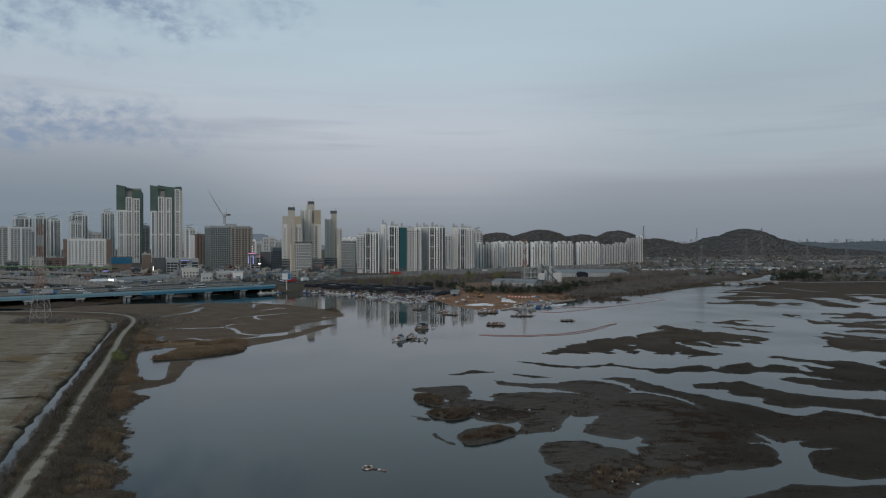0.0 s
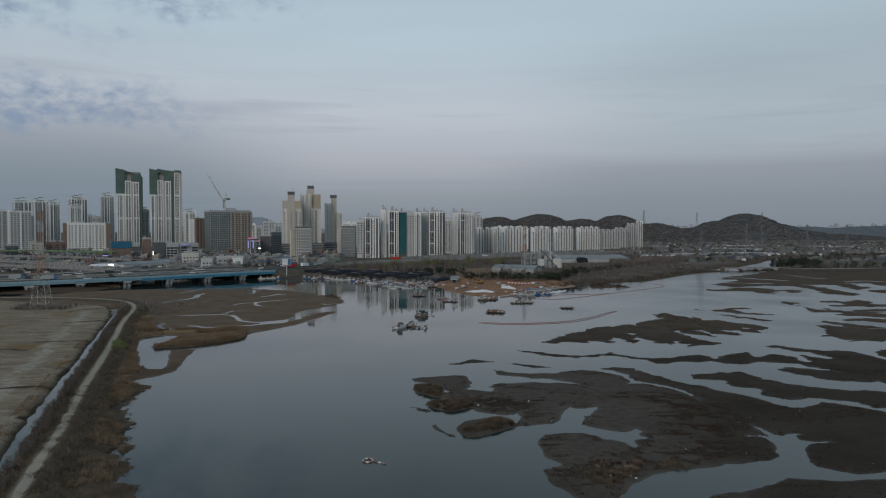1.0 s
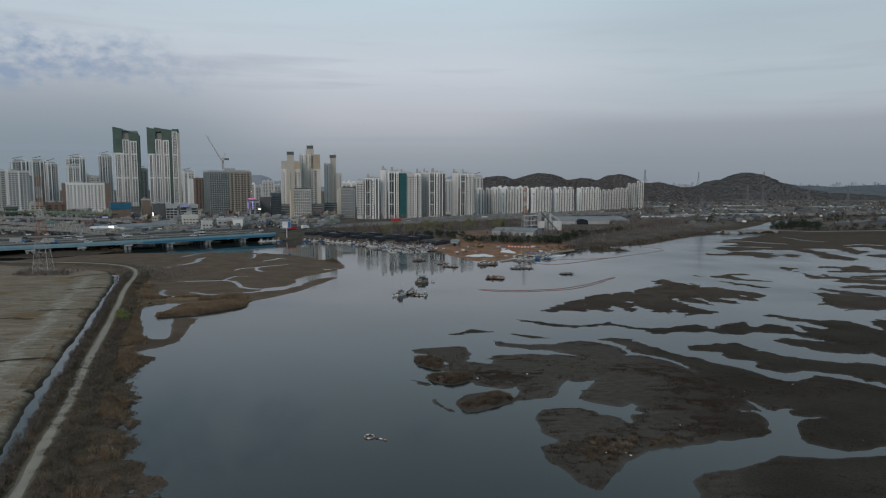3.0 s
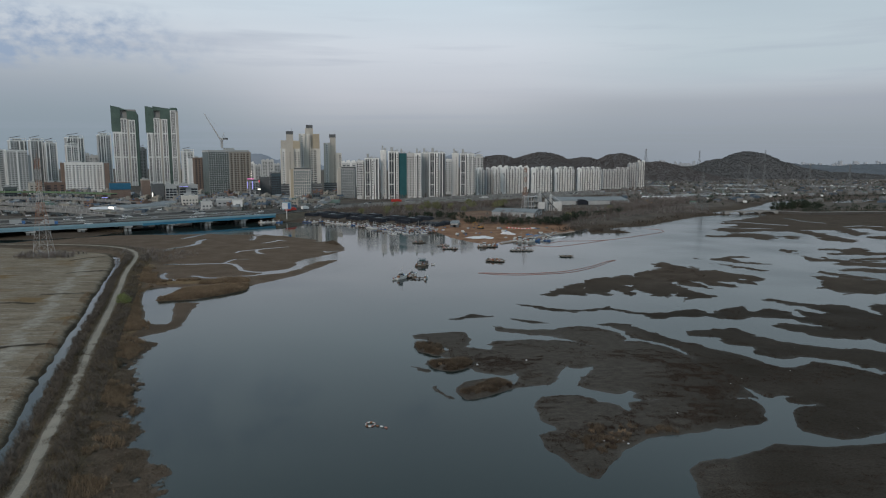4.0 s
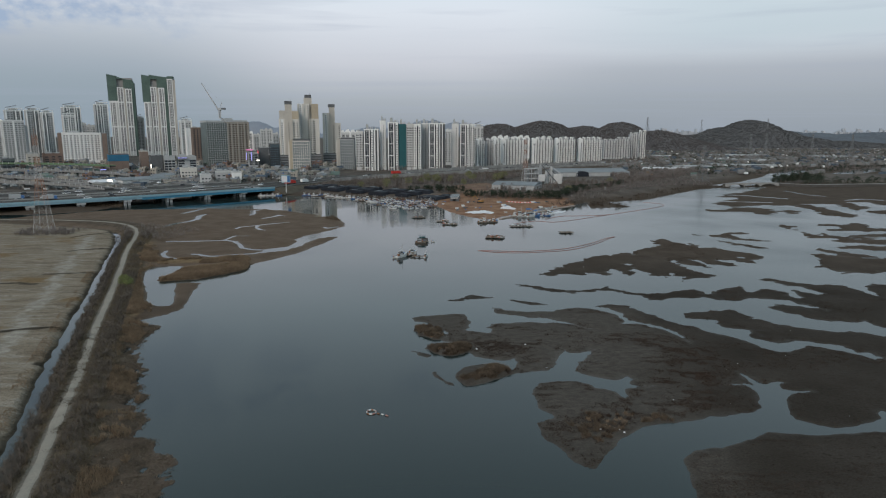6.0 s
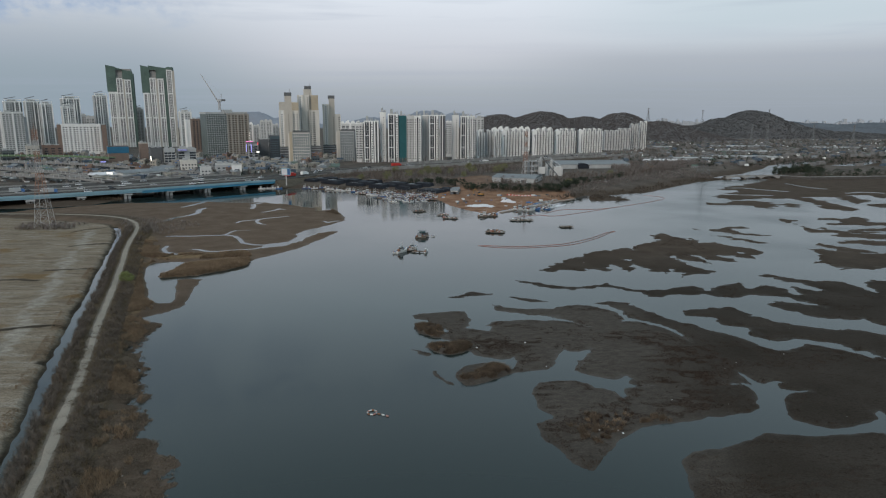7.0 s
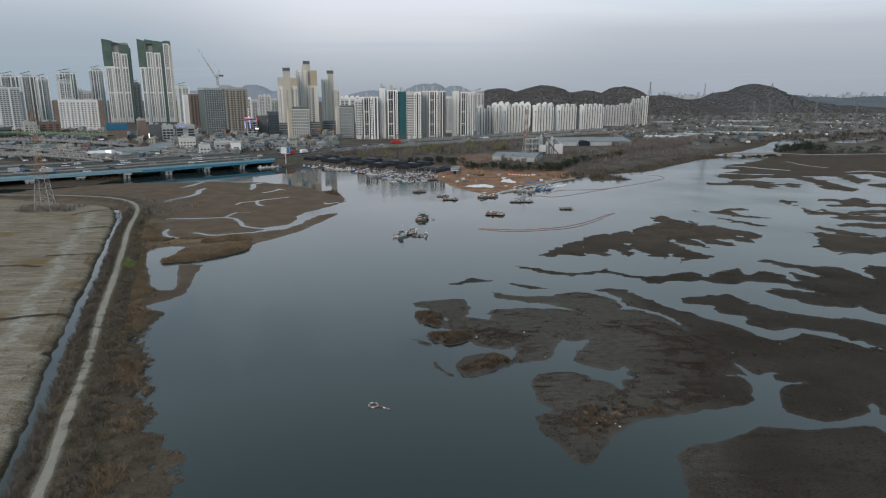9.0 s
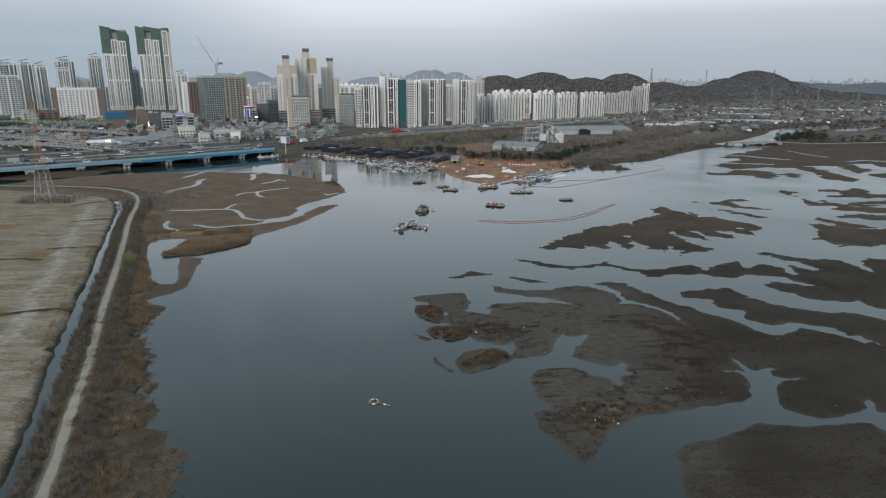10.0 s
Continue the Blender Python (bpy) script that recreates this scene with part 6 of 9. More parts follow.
def along(points, s):
    """The place and heading s metres along a line."""
    for a, b in zip(points, points[1:]):
        n = math.dist(a, b)
        if s <= n:
            return a[0] + (b[0] - a[0]) * s / n, a[1] + (b[1] - a[1]) * s / n, math.atan2(b[1] - a[1], b[0] - a[0])
        s -= n
    return (*points[-1], math.atan2(b[1] - a[1], b[0] - a[0]))


def length(points):
    return sum(math.dist(a, b) for a, b in zip(points, points[1:]))


DECK = NEAR_EDGE[:BRIDGE_END]
EMBANKED = NEAR_EDGE[BRIDGE_END - 1:]


def highway():
    bridge = thing("highway_bridge", Matrix.Identity(4), "long highway bridge on blue steel girders over the tidal channel", "bridge")
    part("deck", ribbon(Geo(), DECK, 0, 36, 5.2, 6.0), ASPHALT, bridge, "grey asphalt carriageway")
    part("deck", ribbon(Geo(), DECK, 39, 74, 5.0, 5.8), ASPHALT, bridge, "grey asphalt carriageway")
    part("girder", ribbon(Geo(), DECK[:6], 0.3, 1.2, 3.9, 5.2), PALE_BLUE_STEEL, bridge, "faded pale blue girder")
    part("girder", ribbon(Geo(), DECK[5:], 0.3, 1.2, 3.4, 5.2), BLUE_STEEL, bridge, "bright blue girder")
    part("girder", ribbon(Geo(), DECK, 17, 18, 3.6, 5.2), PALE_BLUE_STEEL, bridge)
    part("girder", ribbon(Geo(), DECK, 34, 35, 3.6, 5.2), PALE_BLUE_STEEL, bridge)
    part("barrier", ribbon(Geo(), DECK, -0.1, 0.25, 5.1, 6.5), PALE_BLUE_STEEL, bridge, "pale blue edge barrier")
    for d in (18, 37, 74):
        part("barrier", ribbon(Geo(), DECK, d, d + 0.4, 5.7, 6.8), CONCRETE, bridge)
    total = length(DECK)
    for k in range(int(total / 28)):
        for d in (4, 16, 30):
            x, y, w = along(offset(DECK, d), 12 + k * 28)
            part("pier", Geo().box(x, y, -2, 1.8, 1.8, 4.6, w).box(x + 2.6 * math.cos(w), y + 2.6 * math.sin(w), -2, 1.8, 1.8, 4.6, w).box(x + 1.3 * math.cos(w), y + 1.3 * math.sin(w), 2.6, 5.2, 6.5, 1.0, w), PALE, bridge)
    lines = Geo()
    for d in (1.2, 17.2, 19.4, 35.4, 40, 73):
        ribbon(lines, DECK, d, d + 0.25, 6.004 if d < 38 else 5.804, 6.012 if d < 38 else 5.812)
    for d in (4.8, 8.4, 12, 23, 26.6, 30.2, 45, 49, 53, 61, 65):
        row = offset(DECK, d)
        z = 6.004 if d < 38 else 5.804
        for k in range(int(total / 16)):
            x, y, w = along(row, k * 16)
            lines.box(x, y, z, 6, 0.2, 0.008, w)
    part("lane_line", lines, LINE, bridge, "", "stuff")
    road = thing("highway", Matrix.Identity(4), "embanked highway running on towards the white blocks", "road", "", "structure")
    part("carriageway", ribbon(Geo(), EMBANKED, 0, 34, 5.0, 5.9), ASPHALT, road)
    bank = Geo()
    a, b = offset(EMBANKED, -9), offset(EMBANKED, 43)
    c, d = offset(EMBANKED, -0.3), offset(EMBANKED, 34.3)
    bank.loft([[(*p, 0.5), (*q, 0.5), (*r, 5.6), (*s, 5.6)] for p, q, r, s in zip(a, b, d, c)])
    part("embankment", bank, BANK_SOIL, road, "brown scrubby embankment")
    for d in (0.2, 16.8, 33.6):
        part("barrier", ribbon(Geo(), EMBANKED, d, d + 0.35, 5.8, 6.5), DARK_CONCRETE, road)
    wall = thing("noise_barrier", Matrix.Identity(4), "pale panelled noise barrier along the highway", "noise barrier", "", "structure")
    for edge, low in ((offset(NEAR_EDGE[11:], 36), 4.6), (offset(NEAR_EDGE[9:], -0.9), 3.9)):
        for k in range(int(length(edge) / 4)):
            x, y, w = along(edge, k * 4 + 2)
            part("panel", PANEL, None, wall).matrix_basis = Matrix.Translation((x, y, low)) @ Matrix.Rotation(w, 4, "Z")


PALE_CONCRETE = material("pale_concrete", (0.21, 0.21, 0.205), 0.9, 0.2, 0.15)
GREEN_RAIL = material("green_noise_panel", (0.11, 0.17, 0.095), 0.7, 0.2, 0.1)
DARK_CONCRETE = material("stained_concrete", (0.17, 0.165, 0.155), 0.9, 0.3, 0.15)
BARRIER_PANEL = material("weathered_barrier_panel", (0.24, 0.235, 0.225), 0.8, 0.25, 0.15, by_object=0.5)
BANK_SOIL = material("scrubby_bank", (0.085, 0.070, 0.052), 0.95, 0.4, 0.25, 0.1)
PANEL = Geo().box(0, 0, 0, 3.8, 0.2, 4.6).box(1.95, 0, 0, 0.2, 0.35, 4.9).mesh("panel", BARRIER_PANEL)
highway()


def ramp(points, z0, z1, label, rail_mat=None):
    rail_mat = rail_mat or PALE_CONCRETE
    ob = thing("flyover_ramp", Matrix.Identity(4), label, "flyover", "flyover ramps")
    n = len(points)
    a, b = offset(points, -3.6), offset(points, 3.6)
    deck, rails = Geo(), (Geo(), Geo())
    h = [z0 + (z1 - z0) * k / (n - 1) for k in range(n)]
    deck.loft([[(*p, e - 1), (*q, e - 1), (*q, e), (*p, e)] for p, q, e in zip(a, b, h)])
    for rail, d in zip(rails, (-3.8, 3.6)):
        c, e2 = offset(points, d), offset(points, d + 0.25)
        rail.loft([[(*p, e - 0.9), (*q, e - 0.9), (*q, e + 0.8), (*p, e + 0.8)] for p, q, e in zip(c, e2, h)])
    part("deck", deck, ASPHALT, ob)
    for rail in rails:
        part("parapet", rail, rail_mat, ob)
    posts = Geo()
    for k in range(int(length(points) / 6)):
        x, y, w = along(offset(points, -3.7), k * 6)
        e = z0 + (z1 - z0) * k * 6 / length(points)
        posts.box(x, y, e, 0.3, 0.3, 2.2, w)
    part("rail_post", posts, STEEL, ob, "", "stuff")
    for k in range(int(length(points) / 22)):
        x, y, w = along(points, 8 + k * 22)
        top = z0 + (z1 - z0) * k * 22 / length(points)
        part("column", Geo().rod((x, y, 0), (x, y, top - 1), 0.9, 0.9, 8), CONCRETE, ob)


ramp([(-520, 500), (-440, 522), (-385, 524), (-358, 521), (-316, 512), (-278, 497), (-250, 478)], 10, 7, "grey concrete flyover ramp curving down to the highway")
ramp([(-540, 545), (-470, 575), (-415, 586), (-387, 577), (-338, 556), (-290, 530)], 11, 7, "second concrete flyover ramp behind the first")
ramp([(-560, 640), (-470, 655), (-400, 650), (-340, 630), (-290, 600)], 11, 9, "far concrete flyover with pale parapets")
ramp([(-640, 655), (-540, 690), (-450, 705), (-395, 700), (-350, 680)], 15, 13, "high flyover edged with green noise panels", GREEN_RAIL)


# ---- vehicles ----
def car_prototype(name, label, paint, long=4.5, tall=1.45, van=False):
    ob = thing(name, Matrix.Translation((0, 0, -50)), label, "van" if van else "car", "traffic")
    w = 1.8
    body = Geo().loft([[(-long / 2, s * w / 2 * k, z) for s, z, k in ((-1, 0.35, 1), (1, 0.35, 1), (1, 0.8, 1), (-1, 0.8, 1))],
                       [(-long * 0.45, s * w / 2, z) for s, z in ((-1, 0.3), (1, 0.3), (1, 0.95), (-1, 0.95))],
                       [(long * 0.42, s * w / 2, z) for s, z in ((-1, 0.3), (1, 0.3), (1, 0.85), (-1, 0.85))],
                       [(long / 2, s * w / 2 * 0.9, z) for s, z in ((-1, 0.4), (1, 0.4), (1, 0.65), (-1, 0.65))]])
    part("body", body, paint, ob)
    f, r = (0.42, -0.47) if van else (0.22, -0.38)
    cab = Geo().loft([[(r * long, s * w * 0.48, 0.9) for s in (-1, 1)] + [(f * long, s * w * 0.48, 0.85) for s in (1, -1)],
                      [((r + 0.06) * long, s * w * 0.42, tall) for s in (-1, 1)] + [((f - 0.13) * long, s * w * 0.42, tall) for s in (1, -1)]])
    part("cabin_glass", cab, GLASS, ob)
    part("roof", Geo().box(((r + f) / 2 - 0.035) * long, 0, tall, (f - r - 0.19) * long, w * 0.84, 0.06), paint, ob)
    for sx in (-0.3, 0.3):
        for sy in (-1, 1):
            part("wheel", Geo().rod((sx * long, sy * 0.7, 0.32), (sx * long, sy * 0.92, 0.32), 0.32, 0.32, 8), RUBBER, ob)
    return ob


def truck_prototype(label, paint, box_paint, long=8.5):
    ob = thing("box_truck", Matrix.Translation((0, 0, -50)), label, "truck", "traffic")
    part("cargo_box", Geo().box(-0.9, 0, 0.9, long - 2.2, 2.4, 2.5), box_paint, ob)
    part("cab", Geo().box(long / 2 - 0.95, 0, 0.6, 1.8, 2.3, 2.0), paint, ob)
    part("windscreen", Geo().box(long / 2 - 0.03, 0, 1.5, 0.06, 2.0, 0.9), GLASS, ob)
    part("chassis", Geo().box(0, 0, 0.5, long - 0.4, 1.0, 0.35), DARK, ob)
    for sx in (-0.36, -0.2, 0.36):
        for sy in (-1, 1):
            part("wheel", Geo().rod((sx * long, sy * 0.9, 0.45), (sx * long, sy * 1.2, 0.45), 0.45, 0.45, 8), RUBBER, ob)
    return ob


CAR_WHITE = material("white_car_paint", (0.70, 0.70, 0.70), 0.3, 0.06, 1.0, spec=0.5)
CAR_SILVER = material("silver_car_paint", (0.38, 0.39, 0.40), 0.3, 0.08, 1.0, spec=0.5)
CAR_BLACK = material("black_car_paint", (0.025, 0.025, 0.028), 0.3, 0.1, 1.0, spec=0.5)
TRUCK_RED = material("red_truck_paint", (0.50, 0.04, 0.03), 0.45, 0.1, 1.0)
TRUCK_BLUE = material("blue_truck_paint", (0.06, 0.15, 0.34), 0.45, 0.1, 1.0)
YELLOW = material("yellow_machine_paint", (0.30, 0.16, 0.05), 0.5, 0.15, 1.0)
PROTOTYPES = [car_prototype("car", "white saloon car on the highway", CAR_WHITE), car_prototype("car", "silver saloon car on the highway", CAR_SILVER),
              car_prototype("car", "black saloon car on the highway", CAR_BLACK), car_prototype("van", "white delivery van on the highway", CAR_WHITE, 5.0, 2.0, True),
              truck_prototype("white box truck on the highway", CAR_WHITE, WHITE), truck_prototype("blue-cabbed truck with a grey load box", TRUCK_BLUE, GREY),
              truck_prototype("red articulated lorry on the highway", TRUCK_RED, TRUCK_RED, 12.0)]


def traffic():
    rnd = random.Random(3)
    lanes = [(3, 1), (6.6, 1), (10.2, 1), (14, 1), (21, -1), (24.8, -1), (28.4, -1), (32, -1), (43, 1), (47, 1), (51, 1), (59, -1), (63, -1), (67, -1)]
    for d, way in lanes:
        bridge = offset(NEAR_EDGE, d)
        total = length(bridge)
        s = rnd.uniform(120, 190)
        while s < total - 40:
            x, y, w = along(bridge, s)
            on_bank = s > length(DECK) - 5
            if not (on_bank and d > 32):
                z = 5.9 if on_bank else 6.0 if d < 38 else 5.8
                k = rnd.choices(range(6), (7, 5, 4, 2, 1.0, 0.2))[0]
                copy_thing(PROTOTYPES[k], Matrix.Translation((x, y, z + 0.01)) @ Matrix.Rotation(w + (0 if way > 0 else math.pi), 4, "Z"))
            s += rnd.uniform(34, 120)
    x, y, w = along(offset(NEAR_EDGE, 10), length(DECK) + 26)
    copy_thing(PROTOTYPES[6], Matrix.Translation((x, y, 5.92)) @ Matrix.Rotation(w, 4, "Z"))
    # vehicles parked in the yards behind the flyovers
    for k in range(70):
        x, y = rnd.uniform(-420, -190), rnd.uniform(520, 680)
        if x > -0.62 * y and line_distance(np.array([x]), np.array([y]), NEAR_EDGE)[0] > 82:
            copy_thing(PROTOTYPES[rnd.choices(range(5), (6, 3, 2, 3, 1))[0]], Matrix.Translation((x, y, 3.55)) @ Matrix.Rotation(rnd.choice((0.6, 2.2)), 4, "Z"))


traffic()
for p in PROTOTYPES:   # the patterns themselves join the traffic
    x, y, w = along(offset(NEAR_EDGE, 7 + 3.5 * PROTOTYPES.index(p)), 160 + 37 * PROTOTYPES.index(p) + (310 if p == PROTOTYPES[6] else 0))
    p.matrix_basis = Matrix.Translation((x, y, 6.01)) @ Matrix.Rotation(w, 4, "Z")


# ---- low houses ----
def house_prototype(k, rnd):
    w, d, h = rnd.uniform(5, 10.5), rnd.uniform(5, 8.5), rnd.choice((3.0, 3.2, 6.0, 6.2))
    wall = (TOWN_CREAM, TOWN_GREY, GREY, REDBRICK, TOWN_CREAM, TOWN_GREY)[k % 6]
    tone = {0: "cream", 1: "pale grey", 2: "pale", 3: "red brick", 4: "beige", 5: "grey"}[k % 6]
    gabled = k % 3 == 1
    ob = thing("house", Matrix.Translation((0, 0, -60)), f"low {tone} town house with a {'pitched metal' if gabled else 'flat'} roof", "house", "town houses")
    part("wall", Geo().box(0, 0, 0, w, d, h), wall, ob)
    if gabled:
        roof = Geo().loft([[(x, -d / 2 - 0.4, h), (x, d / 2 + 0.4, h), (x, 0, h + 2.2)] for x in (-w / 2 - 0.4, w / 2 + 0.4)])
        part("roof", roof, (ROOF_GREY, ROOF_BLUE, ROOF_GREEN)[k // 3 % 3], ob)
    else:
        part("roof", Geo().box(0, 0, h, w - 0.4, d - 0.4, 0.12), (DULL_ROOF, ROOF_GREEN, CONCRETE)[k % 3], ob)
        edge = Geo().box(0, -d / 2, h, w + 0.2, 0.25, 0.9).box(0, d / 2, h, w + 0.2, 0.25, 0.9).box(-w / 2, 0, h, 0.25, d, 0.9).box(w / 2, 0, h, 0.25, d, 0.9)
        part("parapet", edge, wall, ob)
        part("stair_head", Geo().box(w * 0.22, d * 0.1, h, 2.8, 2.6, 2.4), wall, ob)
        part("water_tank", Geo().rod((-w * 0.25, 0, h + 0.1), (-w * 0.25, 0, h + 1.5), 0.8, 0.8, 8), TRUCK_BLUE if k % 2 else STEEL, ob)
    panes = Geo()
    for z in np.arange(1.0, h - 1.0, 3.0):
        for a in np.arange(-w / 2 + 1.6, w / 2 - 1, 2.8):
            panes.box(a, -d / 2, z, 1.5, 0.12, 1.2)
        panes.box(w / 2, 0, z, 0.12, 1.6, 1.2).box(-w / 2, 0, z, 0.12, 1.6, 1.2)
    part("window_panes", panes, GLASS, ob, "dark window panes", "stuff")
    return ob


DULL_ROOF = material("dull_grey_roof", (0.165, 0.162, 0.158), 0.8, 0.4, 0.12, by_object=0.4)
ROOF_BLUE = material("blue_metal_roof", (0.085, 0.11, 0.14), 0.85, 0.25, 0.1, spec=0.1)
ROOF_GREEN = material("green_roof_coating", (0.095, 0.13, 0.11), 0.8, 0.15, 0.1)
TOWN_GREY = material("weathered_grey_wall", (0.22, 0.22, 0.218), 0.85, 0.3, 0.2, by_object=0.5)
TOWN_CREAM = material("weathered_cream_wall", (0.29, 0.27, 0.235), 0.85, 0.25, 0.2, by_object=0.5)
hr = random.Random(11)
HOUSES = [house_prototype(k, hr) for k in range(12)]


def scatter_houses():
    rnd = random.Random(21)
    placed = []

    def put(x, y, size=8.5, scale=1.0):
        if any(abs(x - a) < size and abs(y - b) < size * 1.3 for a, b in placed):
            return
        px, py = np.array([float(x)]), np.array([float(y)])
        if inside(px, py, FAR_BANK)[0] < 14 or min(line_distance(px, py, l)[0] for l, _ in RIVERS) < 32:
            return
        placed.append((x, y))
        source, m = HOUSES[rnd.choice((1, 4, 7, 10, 1, 7)) if scale < 1 else rnd.randrange(12)], Matrix.Translation((x, y, 3.3)) @ Matrix.Rotation(rnd.choice((0.2, 0.75, -0.3, 1.2)) + rnd.uniform(-0.15, 0.15), 4, "Z") @ Matrix.Scale(scale, 4)
        if len(placed) <= 12:
            source = HOUSES[len(placed) - 1]
            source.matrix_basis = m
        else:
            copy_thing(source, m)

    tries = 0
    while len(placed) < 270 and tries < 7000:   # town behind the highway
        tries += 1
        y = rnd.uniform(575, 900)
        x = rnd.uniform(-0.68 * y, -95)
        if line_distance(np.array([x]), np.array([y]), NEAR_EDGE)[0] > (80 if x < -150 else 48) and x < -95 - (y - 575) * 0.15:
            put(x, y)
    n = len(placed)
    while len(placed) < n + 100 and tries < 16000:   # village round the river mouth
        tries += 1
        y = 690 * math.exp(rnd.uniform(0, 0.95))
        x = y * rnd.uniform(0.27, 0.78)
        if y > 760 or x < 330:
            put(x, y, 10, 0.72)


scatter_houses()


def far_village():
    """The many small roofs further off, too small to tell apart."""
    rnd = random.Random(31)
    groups = {k: Geo() for k in range(5)}
    for k in range(1100):
        y = 740 * math.exp(rnd.uniform(0, 1.0))
        x = y * rnd.uniform(0.26, 0.80)
        px, py = np.array([x]), np.array([y])
        if min(line_distance(px, py, l)[0] for l, _ in RIVERS) < 30 or inside(px, py, FAR_BANK)[0] < 20:
            continue
        w, d, h, t = rnd.uniform(4, 11), rnd.uniform(4, 8), rnd.uniform(2.2, 3.6), rnd.uniform(-0.4, 0.9)
        kind_ = rnd.choices(range(5), (5, 1.5, 1.5, 1.0, 2.2))[0]
        g = groups[kind_]
        if kind_ == 4:
            w, d, h = w * 0.5, d * 0.5, 1.6
        g.box(x, y, 2.8, w, d, h, t).box(x, y, 2.8 + h, w * 1.05, d * 0.5, 0.8, t)
    for k, mat in enumerate((DULL_ROOF, DARK_CONCRETE, TOWN_GREY, ROOF_BLUE, WHITE)):
        tagged(new("far_village", groups[k].mesh("far_village", mat)), "clutter of low village roofs across the river", "houses", "", "stuff")
    yards = {k: Geo() for k in range(4)}
    for k in range(900):   # sheds, awnings and stalls between the town houses
        y = rnd.uniform(520, 800)
        x = rnd.uniform(-0.70 * y, -120)
        if line_distance(np.array([x]), np.array([y]), NEAR_EDGE)[0] < (80 if x < -150 else 48):
            continue
        w, d, h, t = rnd.uniform(3, 10), rnd.uniform(3, 7), rnd.uniform(2.0, 4.5), rnd.choice((0.2, 0.75, -0.3)) + rnd.uniform(-0.2, 0.2)
        yards[rnd.choices(range(4), (4, 3, 2, 1))[0]].box(x, y, 3, w, d, h, t).box(x, y, 3 + h, w * 1.1, d * 1.1, 0.25, t)
    odds = {k: Geo() for k in range(3)}
    for k in range(1500):   # vans, signs, tanks and plastic sheets in the yards
        y = rnd.uniform(505, 820)
        x = rnd.uniform(-0.70 * y, -118)
        if line_distance(np.array([x]), np.array([y]), NEAR_EDGE)[0] < (79 if x < -150 else 46):
            continue
        w, d, h = rnd.uniform(0.8, 4.2), rnd.uniform(0.8, 2.4), rnd.uniform(0.8, 2.6)
        odds[rnd.choices(range(3), (2, 3, 5))[0]].box(x, y, 3.0, w, d, h, rnd.uniform(0, 3))
    for k, mat in enumerate((WHITE, PALE, DARK)):
        tagged(new("yard_odds", odds[k].mesh("yard_odds", mat)), "vans, tanks and sheets standing about the yards", "clutter", "", "stuff")
    for k, mat in enumerate((DULL_ROOF, CONCRETE, TOWN_CREAM, ROOF_BLUE)):
        tagged(new("yard_clutter", yards[k].mesh("yard_clutter", mat)), "clutter of sheds and awnings in the town yards", "sheds", "", "stuff")


far_village()


FILM = material("grey_plastic_film", (0.30, 0.31, 0.31), 0.6, 0.2, 0.1)


def greenhouse(x, y, turn, n, long, label):
    ob = thing("greenhouse", Matrix.Translation((x, y, 3.2)) @ Matrix.Rotation(turn, 4, "Z"), label, "greenhouse", "greenhouses")
    for k in range(n):
        arc = [(math.cos(math.pi * i / 6) * 3.2, math.sin(math.pi * i / 6) * 3.0) for i in range(7)]
        part("tunnel", Geo().loft([[(k * 6.6 + a, s, b) for a, b in arc] for s in (-long / 2, long / 2)]), SNOW_SHEET if n > 6 else FILM, ob)
    return ob


for gx0, gy0, turn, n, long in ((258, 812, 0.1, 9, 16), (330, 850, 1.3, 4, 50), (420, 900, 1.4, 3, 90), (600, 1300, 1.4, 4, 110), (500, 1080, 1.35, 3, 80), (400, 1250, 1.2, 3, 70), (760, 1250, 1.5, 3, 90)):
    greenhouse(gx0, gy0, turn, n, long, "row of white plastic greenhouse tunnels")


def shed(name, label, x, y, w, d, h, turn, wall, roof, rise=1.5, category="shed", group=""):
    ob = thing(name, Matrix.Translation((x, y, 3.0)) @ Matrix.Rotation(turn, 4, "Z"), label, category, group)
    part("wall", Geo().box(0, 0, 0, w, d, h), wall, ob)
    part("roof", Geo().loft([[(s, -d / 2 - 0.5, h), (s, d / 2 + 0.5, h), (s, 0, h + rise)] for s in (-w / 2 - 0.5, w / 2 + 0.5)]), roof, ob)
    part("door", Geo().box(-w * 0.2, -d / 2, 0, 4, 0.15, h * 0.7).box(w * 0.25, -d / 2, 0, 4, 0.15, h * 0.7), DARK, ob)
    ribs = Geo()
    for k in range(int(w / 6)):
        ribs.box(-w / 2 + 3 + k * 6, -d / 2 - 0.05, 0, 0.25, 0.2, h)
    part("wall_rib", ribs, GREY, ob)
    return ob


shed("factory_shed", "long pale factory shed with a blue-grey roof", 62, 532, 35, 32, 4.4, -0.35, GREY, ROOF_GREY, 2.0, "factory shed")
shed("warehouse", "wide grey warehouse with a low metal roof", 158, 706, 80, 46, 4.8, 0.15, GREY, ROOF_GREY, 3.0, "warehouse")
# Black arch with added posts, in place of the warehouse opening's dark inside.
porch = thing("loading_porch", Matrix.Translation((148, 683, 3.0)) @ Matrix.Rotation(0.15, 4, "Z"), "black arched block standing in for the dark warehouse opening", "porch")
part("canopy", Geo().loft([[(math.cos(math.pi * i / 8) * 7.0, sy, 2.4 + math.sin(math.pi * i / 8) * 3.6) if 0 < i < 8 else (math.cos(math.pi * i / 8) * 7.0, sy, 0) for i in range(9)] for sy in (-4, 5)]), TARP, porch)
for k in (-1, 1):
    part("post", Geo().box(k * 6.6, -4.1, 0, 0.4, 0.4, 3.4), STEEL, porch)
